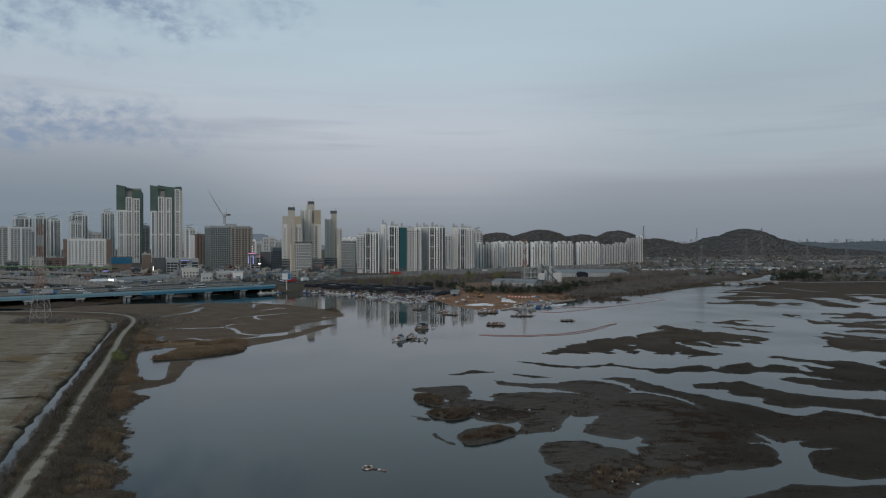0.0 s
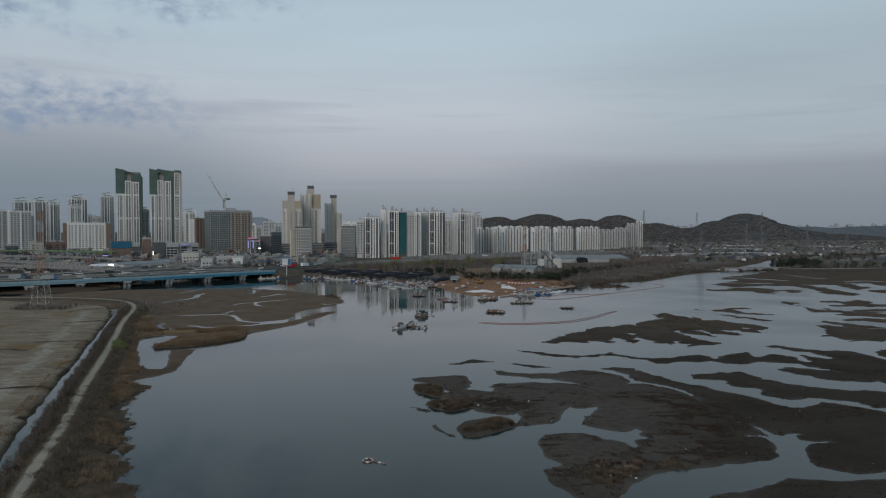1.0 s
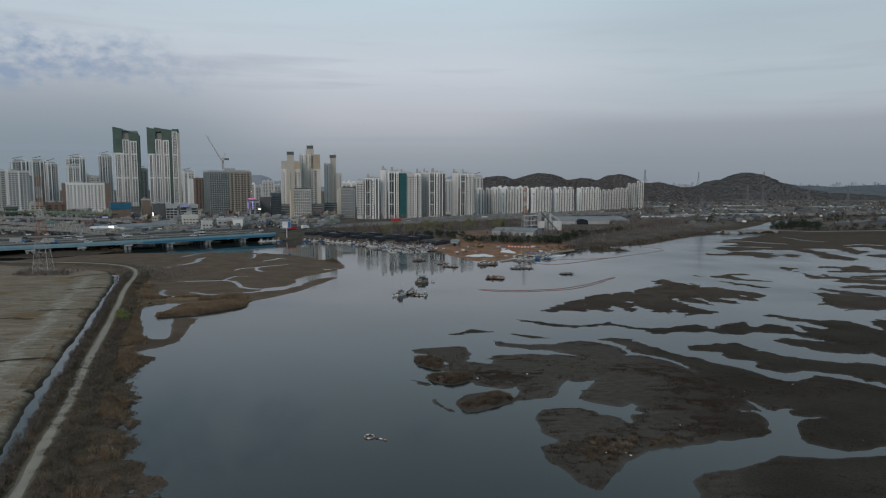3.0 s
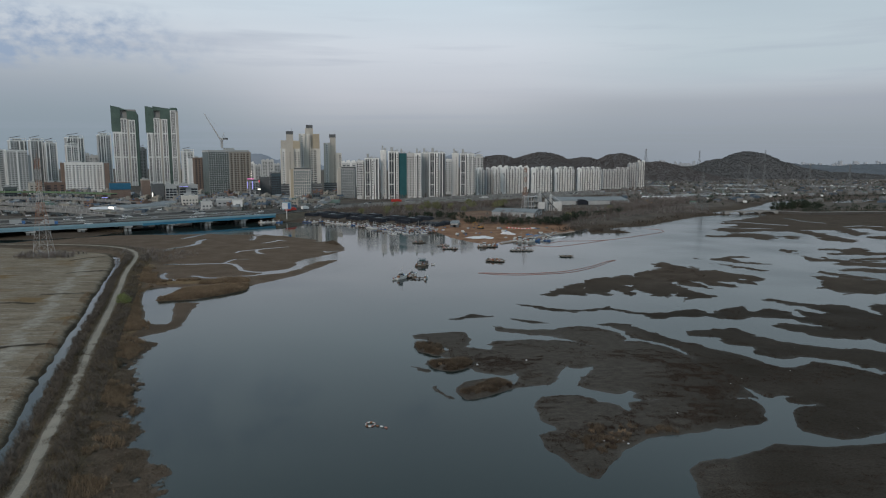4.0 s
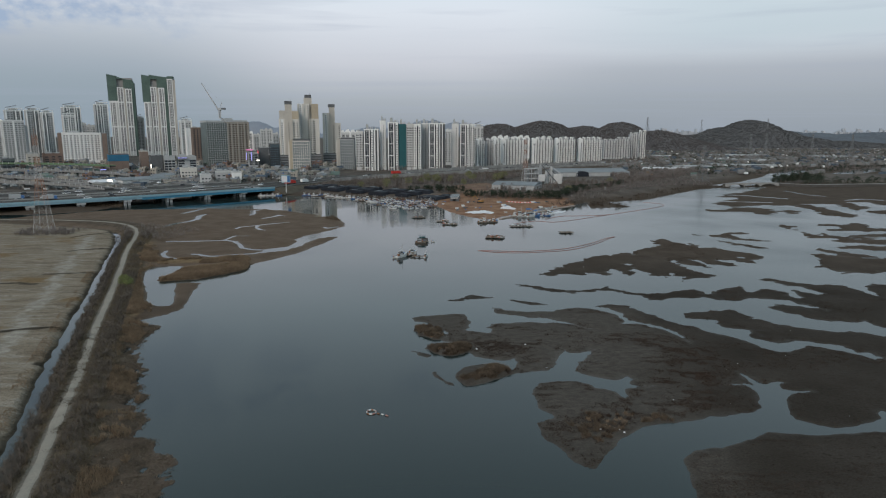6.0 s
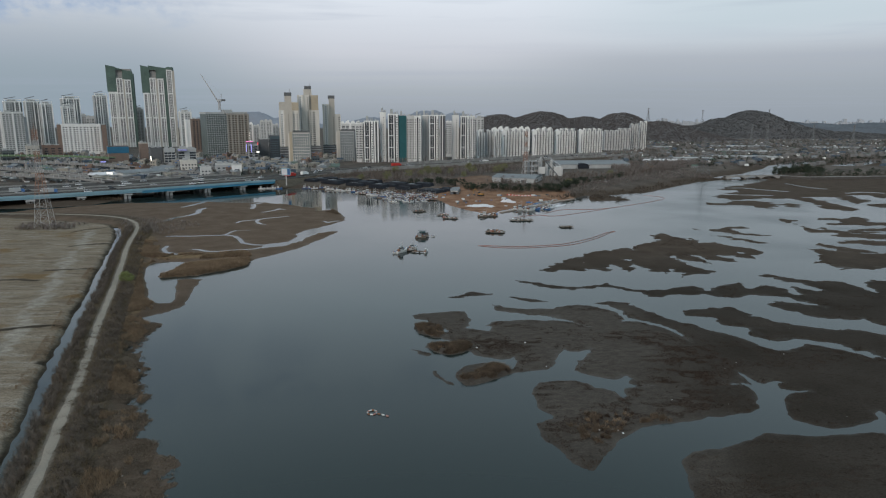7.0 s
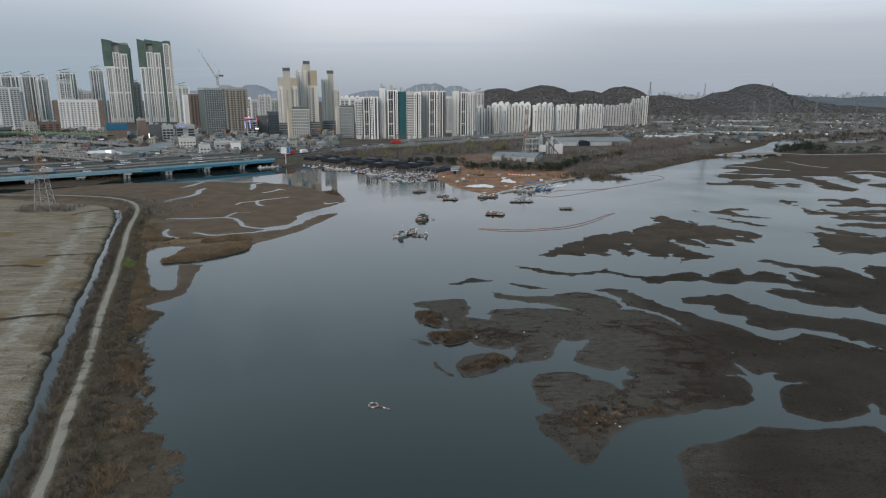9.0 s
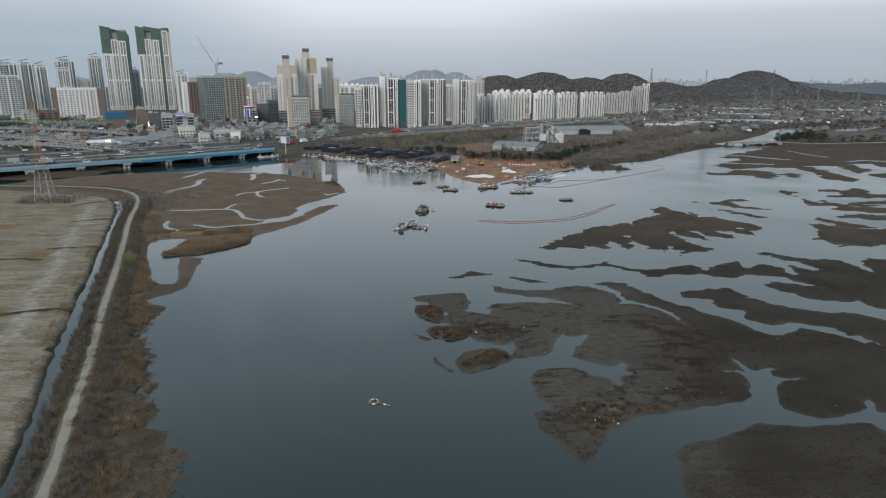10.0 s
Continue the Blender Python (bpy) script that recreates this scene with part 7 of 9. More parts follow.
shed("market_hall", "long pale roofed market hall beside the flyover", -268, 566, 42, 18, 5, 0.98, PALE, ROOF_GREY, 2.0, "hall")
shed("market_hall", "small white market hall with a tented roof", -287, 545, 26, 10, 4, 0.9, WHITE, SNOW_SHEET, 2.0, "hall")
shed("factory_shed", "cream factory shed with small doors", -262, 600, 20, 14, 6, 0.7, CREAM, ROOF_GREY, 1.2, "factory shed")


def silo_plant():
    ob = thing("concrete_plant", Matrix.Translation((88, 583, 3.0)), "grey batching plant with silos, frames and conveyors", "factory")
    for x, y, r, h in ((-4, 0, 1.7, 13), (1, 3, 1.5, 16), (6, 0, 1.5, 10), (11, 4, 1.7, 14), (-10, 5, 1.4, 12)):
        silo = part("silo", Geo().rod((x, y, 0), (x, y, h), r, r, 12), GREY, ob)
        part("cone", Geo().rod((x, y, h), (x, y, h + 2), r, 0.3, 12), GREY, silo)
    frame_ = Geo()
    for x in (-14, -8, -2):
        for y in (-6, -1):
            frame_.rod((x, y, 0), (x, y, 14), 0.3)
    for z in (5, 9.5, 14):
        frame_.box(-8, -3.5, z, 13, 6, 0.4)
    part("frame", frame_, STEEL, ob)
    part("conveyor", Geo().rod((16, -4, 1), (2, 2, 17), 0.5).rod((22, 2, 1), (10, 3, 14), 0.5), DARK, ob)
    part("hopper", Geo().box(17, 4, 0, 8, 6, 9), PALE, ob, "pale box-shaped hopper house")
    part("filter_house", Geo().box(1, -4, 3, 6, 4, 6), PALE, ob)
    part("gantry", Geo().rod((-4, 0, 15), (11, 4, 16), 0.25).rod((-4, 0, 16.2), (11, 4, 17.2), 0.15).rod((12, 3, 15), (20, 0, 9), 0.3).rod((20, 0, 9), (20, 0, 0), 0.2), STEEL, ob)


silo_plant()
shed("warehouse", "small white plant office", 101, 590, 9, 8, 7, 0.2, PALE, ROOF_GREY, 1.0, "office")


def lattice_pylon(x, y, z, h, foot, label, coloured=False, thick=0.16, arms=True, turn=0.4):
    """A four-legged lattice mast with bracing, and cross-arms for the lines."""
    ob = thing("pylon", Matrix.Translation((x, y, z)) @ Matrix.Rotation(turn, 4, "Z"), label, "pylon", "power pylons")
    n = 9
    half = lambda s: foot / 2 * (1 - s / 0.62) + 0.9 * s / 0.62 if s < 0.62 else 0.9
    for k in range(n):
        s0, s1 = k / n, (k + 1) / n
        a, b, g = half(s0), half(s1), Geo()
        for sx, sy, tx, ty in ((-1, -1, 1, -1), (1, -1, 1, 1), (1, 1, -1, 1), (-1, 1, -1, -1)):
            p, q = (sx * a, sy * a, s0 * h), (sx * b, sy * b, s1 * h)
            g.rod(p, q, thick * 1.3, None, 4)
            g.rod(p, (tx * b, ty * b, s1 * h), thick * 0.7, None, 3)
            g.rod((tx * a, ty * a, s0 * h), q, thick * 0.7, None, 3)
            g.rod(q, (tx * b, ty * b, s1 * h), thick * 0.7, None, 3)
        part("lattice_section", g, PYLON_GREY if not coloured else MAST_ORANGE if k in (3, 4, 6, 8) else MAST_WHITE, ob)
    if arms:
        for s in (0.68, 0.8, 0.92):
            part("cross_arm", Geo().rod((-foot * 0.5, 0, s * h), (foot * 0.5, 0, s * h), thick, None, 4).rod((-foot * 0.5, 0, s * h), (0, 0, s * h + 2), thick * 0.7, None, 3).rod((foot * 0.5, 0, s * h), (0, 0, s * h + 2), thick * 0.7, None, 3), PYLON_GREY, ob)
    part("peak", Geo().rod((0, 0, h), (0, 0, h + h * 0.06), thick, 0.05, 4), MAST_ORANGE if coloured else PYLON_GREY, ob)


lattice_pylon(-194.5, 308, 0.8, 47, 7.2, "tall orange and white lattice mast standing in the field", True, 0.075, False, 0.15)
lattice_pylon(75, 585, 3, 40, 5, "slim red and white lattice mast above the plant", True, 0.11, False)
lattice_pylon(258, 636, 1.5, 36, 9, "grey lattice power pylon by the river mouth", False, 0.11)
for x, y, z, h in ((800, 2010, 38, 52), (1010, 2020, 52, 40), (500, 1050, 3, 45), (590, 1180, 3, 45), (680, 1190, 3, 45), (760, 1200, 3, 45), (560, 1780, 52, 38)):
    lattice_pylon(x, y, z, h, 10, "grey lattice power pylon in the distance", False, 0.17)


def arch_bridge():
    x0, y0, x1, y1 = 262, 592, 318, 604
    long, turn = math.dist((x0, y0), (x1, y1)), math.atan2(y1 - y0, x1 - x0)
    ob = thing("arch_bridge", Matrix.Translation((x0, y0, 0)) @ Matrix.Rotation(turn, 4, "Z"), "low pale concrete bridge on three wide arches", "bridge")
    top = 3.0

    def under(s):
        for c in (0.20, 0.5, 0.80):
            u = (s - c) / 0.142
            if abs(u) < 1:
                return 2.5 * math.sqrt(1 - u * u)
        return -1.0
    for y in (0, 4.2):
        g = Geo()
        g.loft([[(s * long, y, under(s)), (s * long, y + 0.8, under(s)), (s * long, y + 0.8, top), (s * long, y, top)] for s in np.linspace(0, 1, 81)])
        part("arched_wall", g, CONCRETE, ob)
        part("parapet", Geo().box(long / 2, y + 0.4, top, long, 0.3, 0.4), PALE_CONCRETE, ob)
    vault = Geo()
    vault.loft([[(s * long, 0.8, under(s)), (s * long, 4.2, under(s)), (s * long, 4.2, max(under(s) + 0.6, 0)), (s * long, 0.8, max(under(s) + 0.6, 0))] for s in np.linspace(0, 1, 61)])
    part("vault", vault, DARK_CONCRETE, ob)
    part("deck", Geo().box(long / 2, 2.5, top - 0.6, long, 3.4, 0.5), ASPHALT, ob)


arch_bridge()


def seawall():
    line = [(318, 606), (340, 590), (420, 604), (560, 640), (720, 690)]
    ob = thing("sea_wall", Matrix.Identity(4), "dark stone sea wall round the wooded spit", "sea wall", "", "structure")
    part("wall", ribbon(Geo(), line, 0, 2.5, -1, 2.6), DARK_STONE, ob)
    part("coping", ribbon(Geo(), line, -0.2, 2.7, 2.6, 2.9), CONCRETE, ob)


DARK_STONE = material("dark_wet_stone", (0.075, 0.07, 0.065), 0.9, 0.35, 0.4, 0.1)
seawall()


def sign_panel(x, y, z, w, h, mat, label):
    turn = -math.atan2(x, y)
    ob = thing("lit_sign", Matrix.Translation((x, y, z)) @ Matrix.Rotation(turn, 4, "Z"), label, "sign", "lit signs")
    part("face", Geo().box(0, 0, 0, w, 0.3, h), mat, ob)
    part("housing", Geo().box(0, 2.4, -0.15, w + 0.3, 4.4, h + 0.3), DARK, ob)


sign_panel(-239, 796, 26.4, 8, 0.8, LAMP_PINK, "pink lit strip sign on a roof edge")
sign_panel(-237, 796, 14.0, 1, 10, LAMP_BLUE, "violet lit upright shop sign")
sign_panel(-243, 796, 14.5, 0.8, 9, LAMP_BLUE, "violet lit upright shop sign")
sign_panel(-238, 824, 22.0, 3, 3, LAMP_RED, "small red lit square sign")
sign_panel(-229, 796, 13.5, 3.5, 1.2, LAMP_WHITE, "white lit shop sign")
sign_panel(-311, 684, 9.5, 0.9, 5, LAMP_WHITE, "white lit upright sign on black cladding")
sign_panel(-283, 543, 6.6, 4, 2.2, LAMP_WHITE, "bright white screen beside the market")
sign_panel(-281, 694, 20.6, 9, 0.6, LAMP_BLUE, "row of violet sign letters as a plain bar")
sign_panel(-338, 638, 11.1, 5, 0.8, LAMP_BLUE, "pale blue lit fascia")


def billboard(x, y):
    ob = thing("billboard", Matrix.Translation((x, y, 2.0)), "pale blue and white billboard on a tall post", "billboard")
    part("post", Geo().rod((0, 0, 0), (0, 0, 9), 0.45, 0.45, 8), MAST_WHITE, ob)
    part("board", Geo().box(0, 0, 8, 7, 0.8, 5.5), PALE_BLUE_STEEL, ob)
    part("poster", Geo().box(-1.2, -0.42, 8.4, 4.2, 0.1, 4.6), SNOW_SHEET, ob)
    part("poster", Geo().box(2.2, -0.42, 8.4, 2.0, 0.1, 4.6), BOAT_BLUE, ob)


billboard(-124, 505)

# ---- plants ----
def terrain(x, y):
    """The ground's height at places x, y."""
    i = np.clip(np.searchsorted(gx, x) - 1, 0, nx - 2)
    j = np.clip(np.searchsorted(gy, y) - 1, 0, ny - 2)
    u, v = (x - gx[i]) / (gx[i + 1] - gx[i]), (y - gy[j]) / (gy[j + 1] - gy[j])
    return (height[j, i] * (1 - u) + height[j, i + 1] * u) * (1 - v) + (height[j + 1, i] * (1 - u) + height[j + 1, i + 1] * u) * v


def well_inside(x, y, outline, gap):
    ok = inside(x, y, outline) > gap
    return x[ok], y[ok]


def sample(rng, n, outline=None, line=None, near_=0.0, wide=5.0, clump=0.0):
    """n places inside an outline, or beside a line from near_ to wide metres (negative: to its right)."""
    if outline is not None:
        xs, ys = [p[0] for p in outline], [p[1] for p in outline]
        x, y = rng.uniform(min(xs), max(xs), 6 * n), rng.uniform(min(ys), max(ys), 6 * n)
        ok = inside(x, y, outline) > 0
        if clump:
            ok &= fbm(x, y, clump, 61) > -0.25
        return x[ok][:n], y[ok][:n]
    total = length(line)
    x, y = [], []
    for s in rng.uniform(0, total, n):
        px, py, w = along(line, s)
        d = rng.uniform(near_, wide)
        x.append(px - math.sin(w) * d)
        y.append(py + math.cos(w) * d)
    x, y = np.array(x), np.array(y)
    if clump:
        ok = fbm(x, y, clump, 63) > -0.2
        x, y = x[ok], y[ok]
    return x, y


def off_track(x, y, gap=1.8):
    """Leaves out what would stand on the gravel track."""
    ok = line_distance(x, y, ROAD_PATH) > gap
    return x[ok], y[ok]


def blades(name, label, x, y, h, w, lean, mat, rng, category, low=0.05):
    """Stems and leaves of reed or scrub: one thin upright triangle each."""
    z = terrain(x, y)
    ok = z > low
    x, y, z = x[ok], y[ok], z[ok]
    n = len(x)
    turn, tall = rng.uniform(0, 2 * math.pi, n), h * rng.uniform(0.5, 1.2, n)
    dx, dy = np.cos(turn) * w / 2, np.sin(turn) * w / 2
    tip = np.stack([x + rng.normal(0, lean, n) * tall, y + rng.normal(0, lean, n) * tall, z + tall], 1)
    me = tri_mesh(name, np.stack([x - dx, y - dy, z - 0.05], 1), np.stack([x + dx, y + dy, z - 0.05], 1), tip, mat)
    return tagged(new(name, me), label, category, "", "stuff")


def tufts(name, label, x, y, per, spread, h, w, mat, rng, category, low=0.05):
    """Close clumps of blades, many to each place."""
    size = rng.uniform(0.5, 1.3, len(x))
    a = np.repeat(x, per) + rng.normal(0, 1, len(x) * per) * np.repeat(spread * size, per)
    b = np.repeat(y, per) + rng.normal(0, 1, len(x) * per) * np.repeat(spread * size, per)
    return blades(name, label, a, b, h, w, 0.55, mat, rng, category, low)


def bare_wood(name, label, x, y, h, mat, rng, twigs=46, spread=0.42, thick=0.03, kind="stuff"):
    """Leafless trees: a trunk and many thin rising twigs each."""
    n = len(x)
    z = terrain(x, y) - 0.1
    tall = h * rng.uniform(0.6, 1.25, n)
    base, up = np.stack([x, y, z], 1), np.array([0, 0, 1.0])
    A, B, C = [], [], []
    for ang in (0.0, 1.6):
        side_ = np.array([math.cos(ang), math.sin(ang), 0]) * thick * 1.6
        A.append(base - side_ * tall[:, None])
        B.append(base + side_ * tall[:, None])
        C.append(base + up * (tall * 0.9)[:, None])
    s = rng.uniform(0.15, 0.85, (n, twigs))
    turn = rng.uniform(0, 2 * math.pi, (n, twigs))
    long = tall[:, None] * rng.uniform(0.2, 0.5, (n, twigs)) * (1.15 - s)
    out = np.stack([np.cos(turn), np.sin(turn), np.zeros_like(turn)], -1)
    start = base[:, None] + up * (tall[:, None] * s)[..., None] + out * (spread * 0.35 * tall[:, None] * rng.random((n, twigs)) * np.sqrt(s))[..., None]
    end = start + out * (long * spread * 1.6)[..., None] + up * (long * 1.1)[..., None]
    cross = np.stack([-np.sin(turn), np.cos(turn), np.zeros_like(turn)], -1) * (tall[:, None] * thick * rng.uniform(0.5, 1.2, (n, twigs)))[..., None]
    A.append((start - cross).reshape(-1, 3))
    B.append((start + cross).reshape(-1, 3))
    C.append(end.reshape(-1, 3))
    me = tri_mesh(name, np.concatenate(A), np.concatenate(B), np.concatenate(C), mat)
    return tagged(new(name, me), label, "trees" if h > 3 else "scrub", "", kind)


rng = np.random.default_rng(4)
BELT = [(-120, 545), (-69, 528), (-29, 500), (7, 478), (39, 462), (71, 463), (110, 492), (152, 548), (225, 640), (205, 650), (150, 600), (120, 600), (95, 545), (40, 540), (40, 610), (90, 640), (110, 690), (60, 700), (20, 680), (-36, 630), (-78, 598), (-100, 560)]
bx_, by_ = sample(rng, 1700, BELT)
dense = (fbm(bx_, by_, 22, 61) + 0.7 * rng.random(len(bx_)) > 0.1) & (inside(bx_, by_, CLEARING) < 1)
shade_ = fbm(bx_, by_, 14, 65) > 0.0
bare_wood("bare_woodland", "belt of bare grey-brown trees below the highway", bx_[dense & shade_], by_[dense & shade_], 5.0, BARE, rng, 90, 0.6, 0.011)
bare_wood("bare_woodland", "browner bare trees in the belt below the highway", bx_[dense & ~shade_], by_[dense & ~shade_], 5.5, BARE_BROWN, rng, 90, 0.6, 0.011)
ux_, uy_ = sample(rng, 2000, BELT, clump=18)
open_ = inside(ux_, uy_, CLEARING) < 0
bare_wood("bare_scrub", "low dark bushes under the bare trees", ux_[open_], uy_[open_], 1.8, BARE, rng, 40, 0.9, 0.022)
SHORE_EAST = [(85, 450), (118, 478), (165, 540), (225, 590), (255, 592), (262, 640), (230, 690), (190, 640), (130, 545), (95, 480)]
bare_wood("bare_scrub", "brown bank scrub along the eastern shore", *sample(rng, 1200, SHORE_EAST), 2.6, BARE, rng, 60, 0.9, 0.018)
bare_wood("bare_woodland", "bare trees behind the eastern shore", *sample(rng, 700, [(170, 610), (235, 650), (320, 770), (300, 800), (220, 740), (180, 690)]), 5.0, BARE, rng, 90, 0.7, 0.012)
VILLAGE = [(230, 690), (420, 900), (640, 900), (900, 1150), (1500, 1800), (560, 1800), (400, 1300), (250, 950), (190, 760)]
bare_wood("bare_woodland", "bare trees between the village houses", *sample(rng, 1700, VILLAGE), 5.5, BARE, rng, 56, 0.8, 0.022)
ROWFOOT = [(-110, 745), (-30, 728), (40, 770), (90, 830), (250, 930), (370, 1080), (380, 1120), (240, 950), (80, 850), (30, 790), (-110, 760)]
bare_wood("bare_woodland", "bare street trees at the foot of the white blocks", *sample(rng, 420, ROWFOOT), 7.0, BARE, rng, 60, 0.6, 0.016)
TOWNSIDE = [(-500, 560), (-160, 560), (-120, 700), (-330, 830), (-560, 850)]
bare_wood("bare_woodland", "bare street trees between the town houses", *sample(rng, 260, TOWNSIDE), 6.0, BARE, rng, 26, 0.6, 0.05)
bare_wood("bare_woodland", "bare young trees on the highway embankment", *sample(rng, 420, None, NEAR_EDGE[8:], -8, -1.5), 3.6, BARE, rng, 44, 0.6, 0.022)
UNDER_BRIDGE = [(-330, 398), (-250, 412), (-205, 428), (-215, 440), (-260, 425), (-330, 410)]
blades("dry_reed", "dry reed along the channel below the bridge", *sample(rng, 2500, UNDER_BRIDGE), 1.6, 0.5, 0.2, REED, rng, "reeds")

GRAVEL = material("pale_gravel", (0.268, 0.235, 0.196), 0.95, 0.18, 0.25, 0.03, 12.0, spec=0.1)


def gravel_track():
    """The track on the levee: a low crowned strip laid over the ground."""
    total, g = length(ROAD_PATH), Geo()
    rows = []
    for s in np.arange(0, total - 1, 1.2):
        x, y, w = along(ROAD_PATH, s)
        half = 1.0 + 0.12 * math.sin(s * 0.21) + 0.10 * math.sin(s * 0.67 + 1)
        px = np.array([x - math.sin(w) * half * u for u in (-1, -0.5, 0, 0.5, 1)])
        py = np.array([y + math.cos(w) * half * u for u in (-1, -0.5, 0, 0.5, 1)])
        pz = terrain(px, py) + np.array([-0.06, 0.07, 0.08, 0.07, -0.06])
        rows.append(list(zip(px, py, pz)))
    g.v = [tuple(map(float, p)) for r in rows for p in r]
    g.f = [(k * 5 + i, k * 5 + i + 1, k * 5 + 6 + i, k * 5 + 5 + i) for k in range(len(rows) - 1) for i in range(4)]
    tagged(new("gravel_track", g.mesh("gravel_track", GRAVEL)), "pale gravel track along the levee", "track", "", "structure")


gravel_track()

# the levee: scrub and bare shrubs on both sides of the gravel track
LEVEE = ROAD_PATH[:21]
bare_wood("bare_shrubs", "bare grey shrubs between the ditch and the gravel track", *sample(rng, 1000, None, LEVEE, 2.0, 5.2), 2.0, BARE_DARK, rng, 70, 0.7, 0.012)
bare_wood("bare_shrubs", "bare grey shrubs along the outer side of the track", *sample(rng, 1100, None, LEVEE, -6.0, -2.0, clump=9), 1.6, BARE_DARK, rng, 60, 0.75, 0.012)
bare_wood("bare_shrubs", "bare thicket at the bend of the track", *off_track(*sample(rng, 300, [(-160, 312), (-150, 285), (-128, 290), (-120, 315), (-138, 332), (-165, 335)])), 1.8, BARE, rng, 60, 0.8, 0.012)
bare_wood("bare_shrubs", "low bushes round the foot of the lattice mast", *sample(rng, 160, [(-204, 298), (-180, 298), (-176, 314), (-206, 316)]), 2.2, BARE, rng, 40, 0.9, 0.03)
blades("dry_grass", "dry grass on the verge of the track", *sample(rng, 14000, None, LEVEE, 1.2, 6.5), 0.5, 0.14, 0.4, SCRUB_GRASS, rng, "grass", 0.3)
blades("dry_grass", "dry grass on the outer verge of the track", *sample(rng, 14000, None, LEVEE, -7.0, -1.2), 0.5, 0.14, 0.4, SCRUB_GRASS, rng, "grass", 0.3)
REED_EDGE = offset(ROAD_PATH[:19], -10)
rx_, ry_ = off_track(*sample(rng, 60000, None, REED_EDGE, -2.0, 4.0), 5.0)
keep_reed = fbm(rx_, ry_, 10, 47) + 0.6 * fbm(rx_, ry_, 2.2, 48) > -0.25
blades("dry_reed", "rusty brown reed bed beside the track", rx_[keep_reed], ry_[keep_reed], 0.9, 0.10, 0.35, REED, rng, "reeds", 0.15)
blades("dry_reed", "straw-coloured reed on the field side of the ditch", *sample(rng, 9000, None, DITCH_PATH[:20], 1.9, 4.6, clump=5), 0.28, 0.12, 0.6, REED, rng, "reeds", 0.2)
blades("dry_reed", "reed bed on the spit and round the pond", *sample(rng, 42000, SPIT), 0.9, 0.15, 0.40, REED, rng, "reeds", 0.1)
blades("dry_reed", "dry reed band north of the pond", *sample(rng, 28000, REED_NORTH, clump=6), 0.8, 0.15, 0.45, REED, rng, "reeds", 0.1)
blades("dry_reed", "reed fringe round the pond", *sample(rng, 7000, None, POND + POND[:1], -6, -0.5, clump=8), 1.4, 0.25, 0.2, REED, rng, "reeds", 0.12)
FRINGE = WEST_SHORE[:24]
blades("reed_stubble", "dark wet reed stubble along the water's edge", *sample(rng, 60000, None, FRINGE, -1, 14, clump=2.2), 0.17, 0.13, 0.7, FRINGE_REED, rng, "reeds", 0.03)
fx, fy = sample(rng, 3600, None, FRINGE, -1, 13, clump=3)
tufts("reed_stubble", "dark tufts of cut reed on the wet bank", fx, fy, 12, 0.22, 0.24, 0.12, FRINGE_REED, rng, "reeds", -0.12)
blades("dry_reed", "dark reed patch at the tip of the mud flat", *sample(rng, 2600, [(-68, 366), (-52, 352), (-50, 362), (-56, 378), (-66, 378)]), 0.9, 0.35, 0.4, REED_ISLET, rng, "reeds", 0.05)


THICKET = [(3.4, 124.4), (5.6, 125.5), (8.1, 127.6), (10.6, 131.1), (12.7, 131.2), (14.4, 129.1), (14.4, 126.7), (11.6, 125), (9.1, 123.1), (6.4, 122.2), (4.3, 122.5)]
HUMMOCK = [(24, 97), (32, 95), (39, 100), (41, 106), (34, 110), (26, 108), (22, 103)]
for outline, n in ((ISLET_A, 110), (ISLET_B, 190), (THICKET, 150), (HUMMOCK, 110)):
    tufts("dry_reed", "dark clumps of reed on a mud islet", *well_inside(*sample(rng, n, outline, clump=3.0), outline, 0.3), 60, 0.24, 0.70, 0.13, REED_ISLET, rng, "reeds", 0.1)
    tufts("dry_reed", "nearly black wet tussocks on a mud islet", *well_inside(*sample(rng, n // 4, outline), outline, 0.4), 40, 0.20, 0.55, 0.15, MUD_CRUST, rng, "reeds", 0.1)
    tufts("dry_reed", "a few straw-coloured tufts among dark reed", *well_inside(*sample(rng, n // 6, outline), outline, 0.6), 40, 0.24, 0.5, 0.10, REED, rng, "reeds", 0.1)
for outline, n in ((BANK_NEAR, 30000), (BANK_FRONT, 34000), (BANK_MAIN, 40000), (BANK_SOUTH, 34000), (FLAT_WEST, 9000), (BANK_LONG, 12000), (BANK_BEND, 9000)):
    px, py = sample(rng, n, outline)
    ok = fbm(px / 1.6, py, 8, 77) + 0.9 * fbm(px / 2.2, py, 1.3, 79) > 0.42
    blades("mud_stubble", "scattered low stubble on the tidal mud", px[ok], py[ok], 0.13, 0.24, 0.9, MUD_CRUST, rng, "stubble", 0.10)
# ragged tufts along the waterline of every flat
for outline in MUD_BANKS:
    if max(p[1] for p in outline) > 118:
        n = int(min(2600, 2.2 * length(outline)))
        px, py = sample(rng, n, None, outline + outline[:1], -2.2, 2.2, clump=6)
        tufts("edge_stubble", "dark tufts along the ragged edge of a mud flat", px, py, 7, 0.45, 0.20, 0.26, MUD_CRUST, rng, "stubble", 0.0)


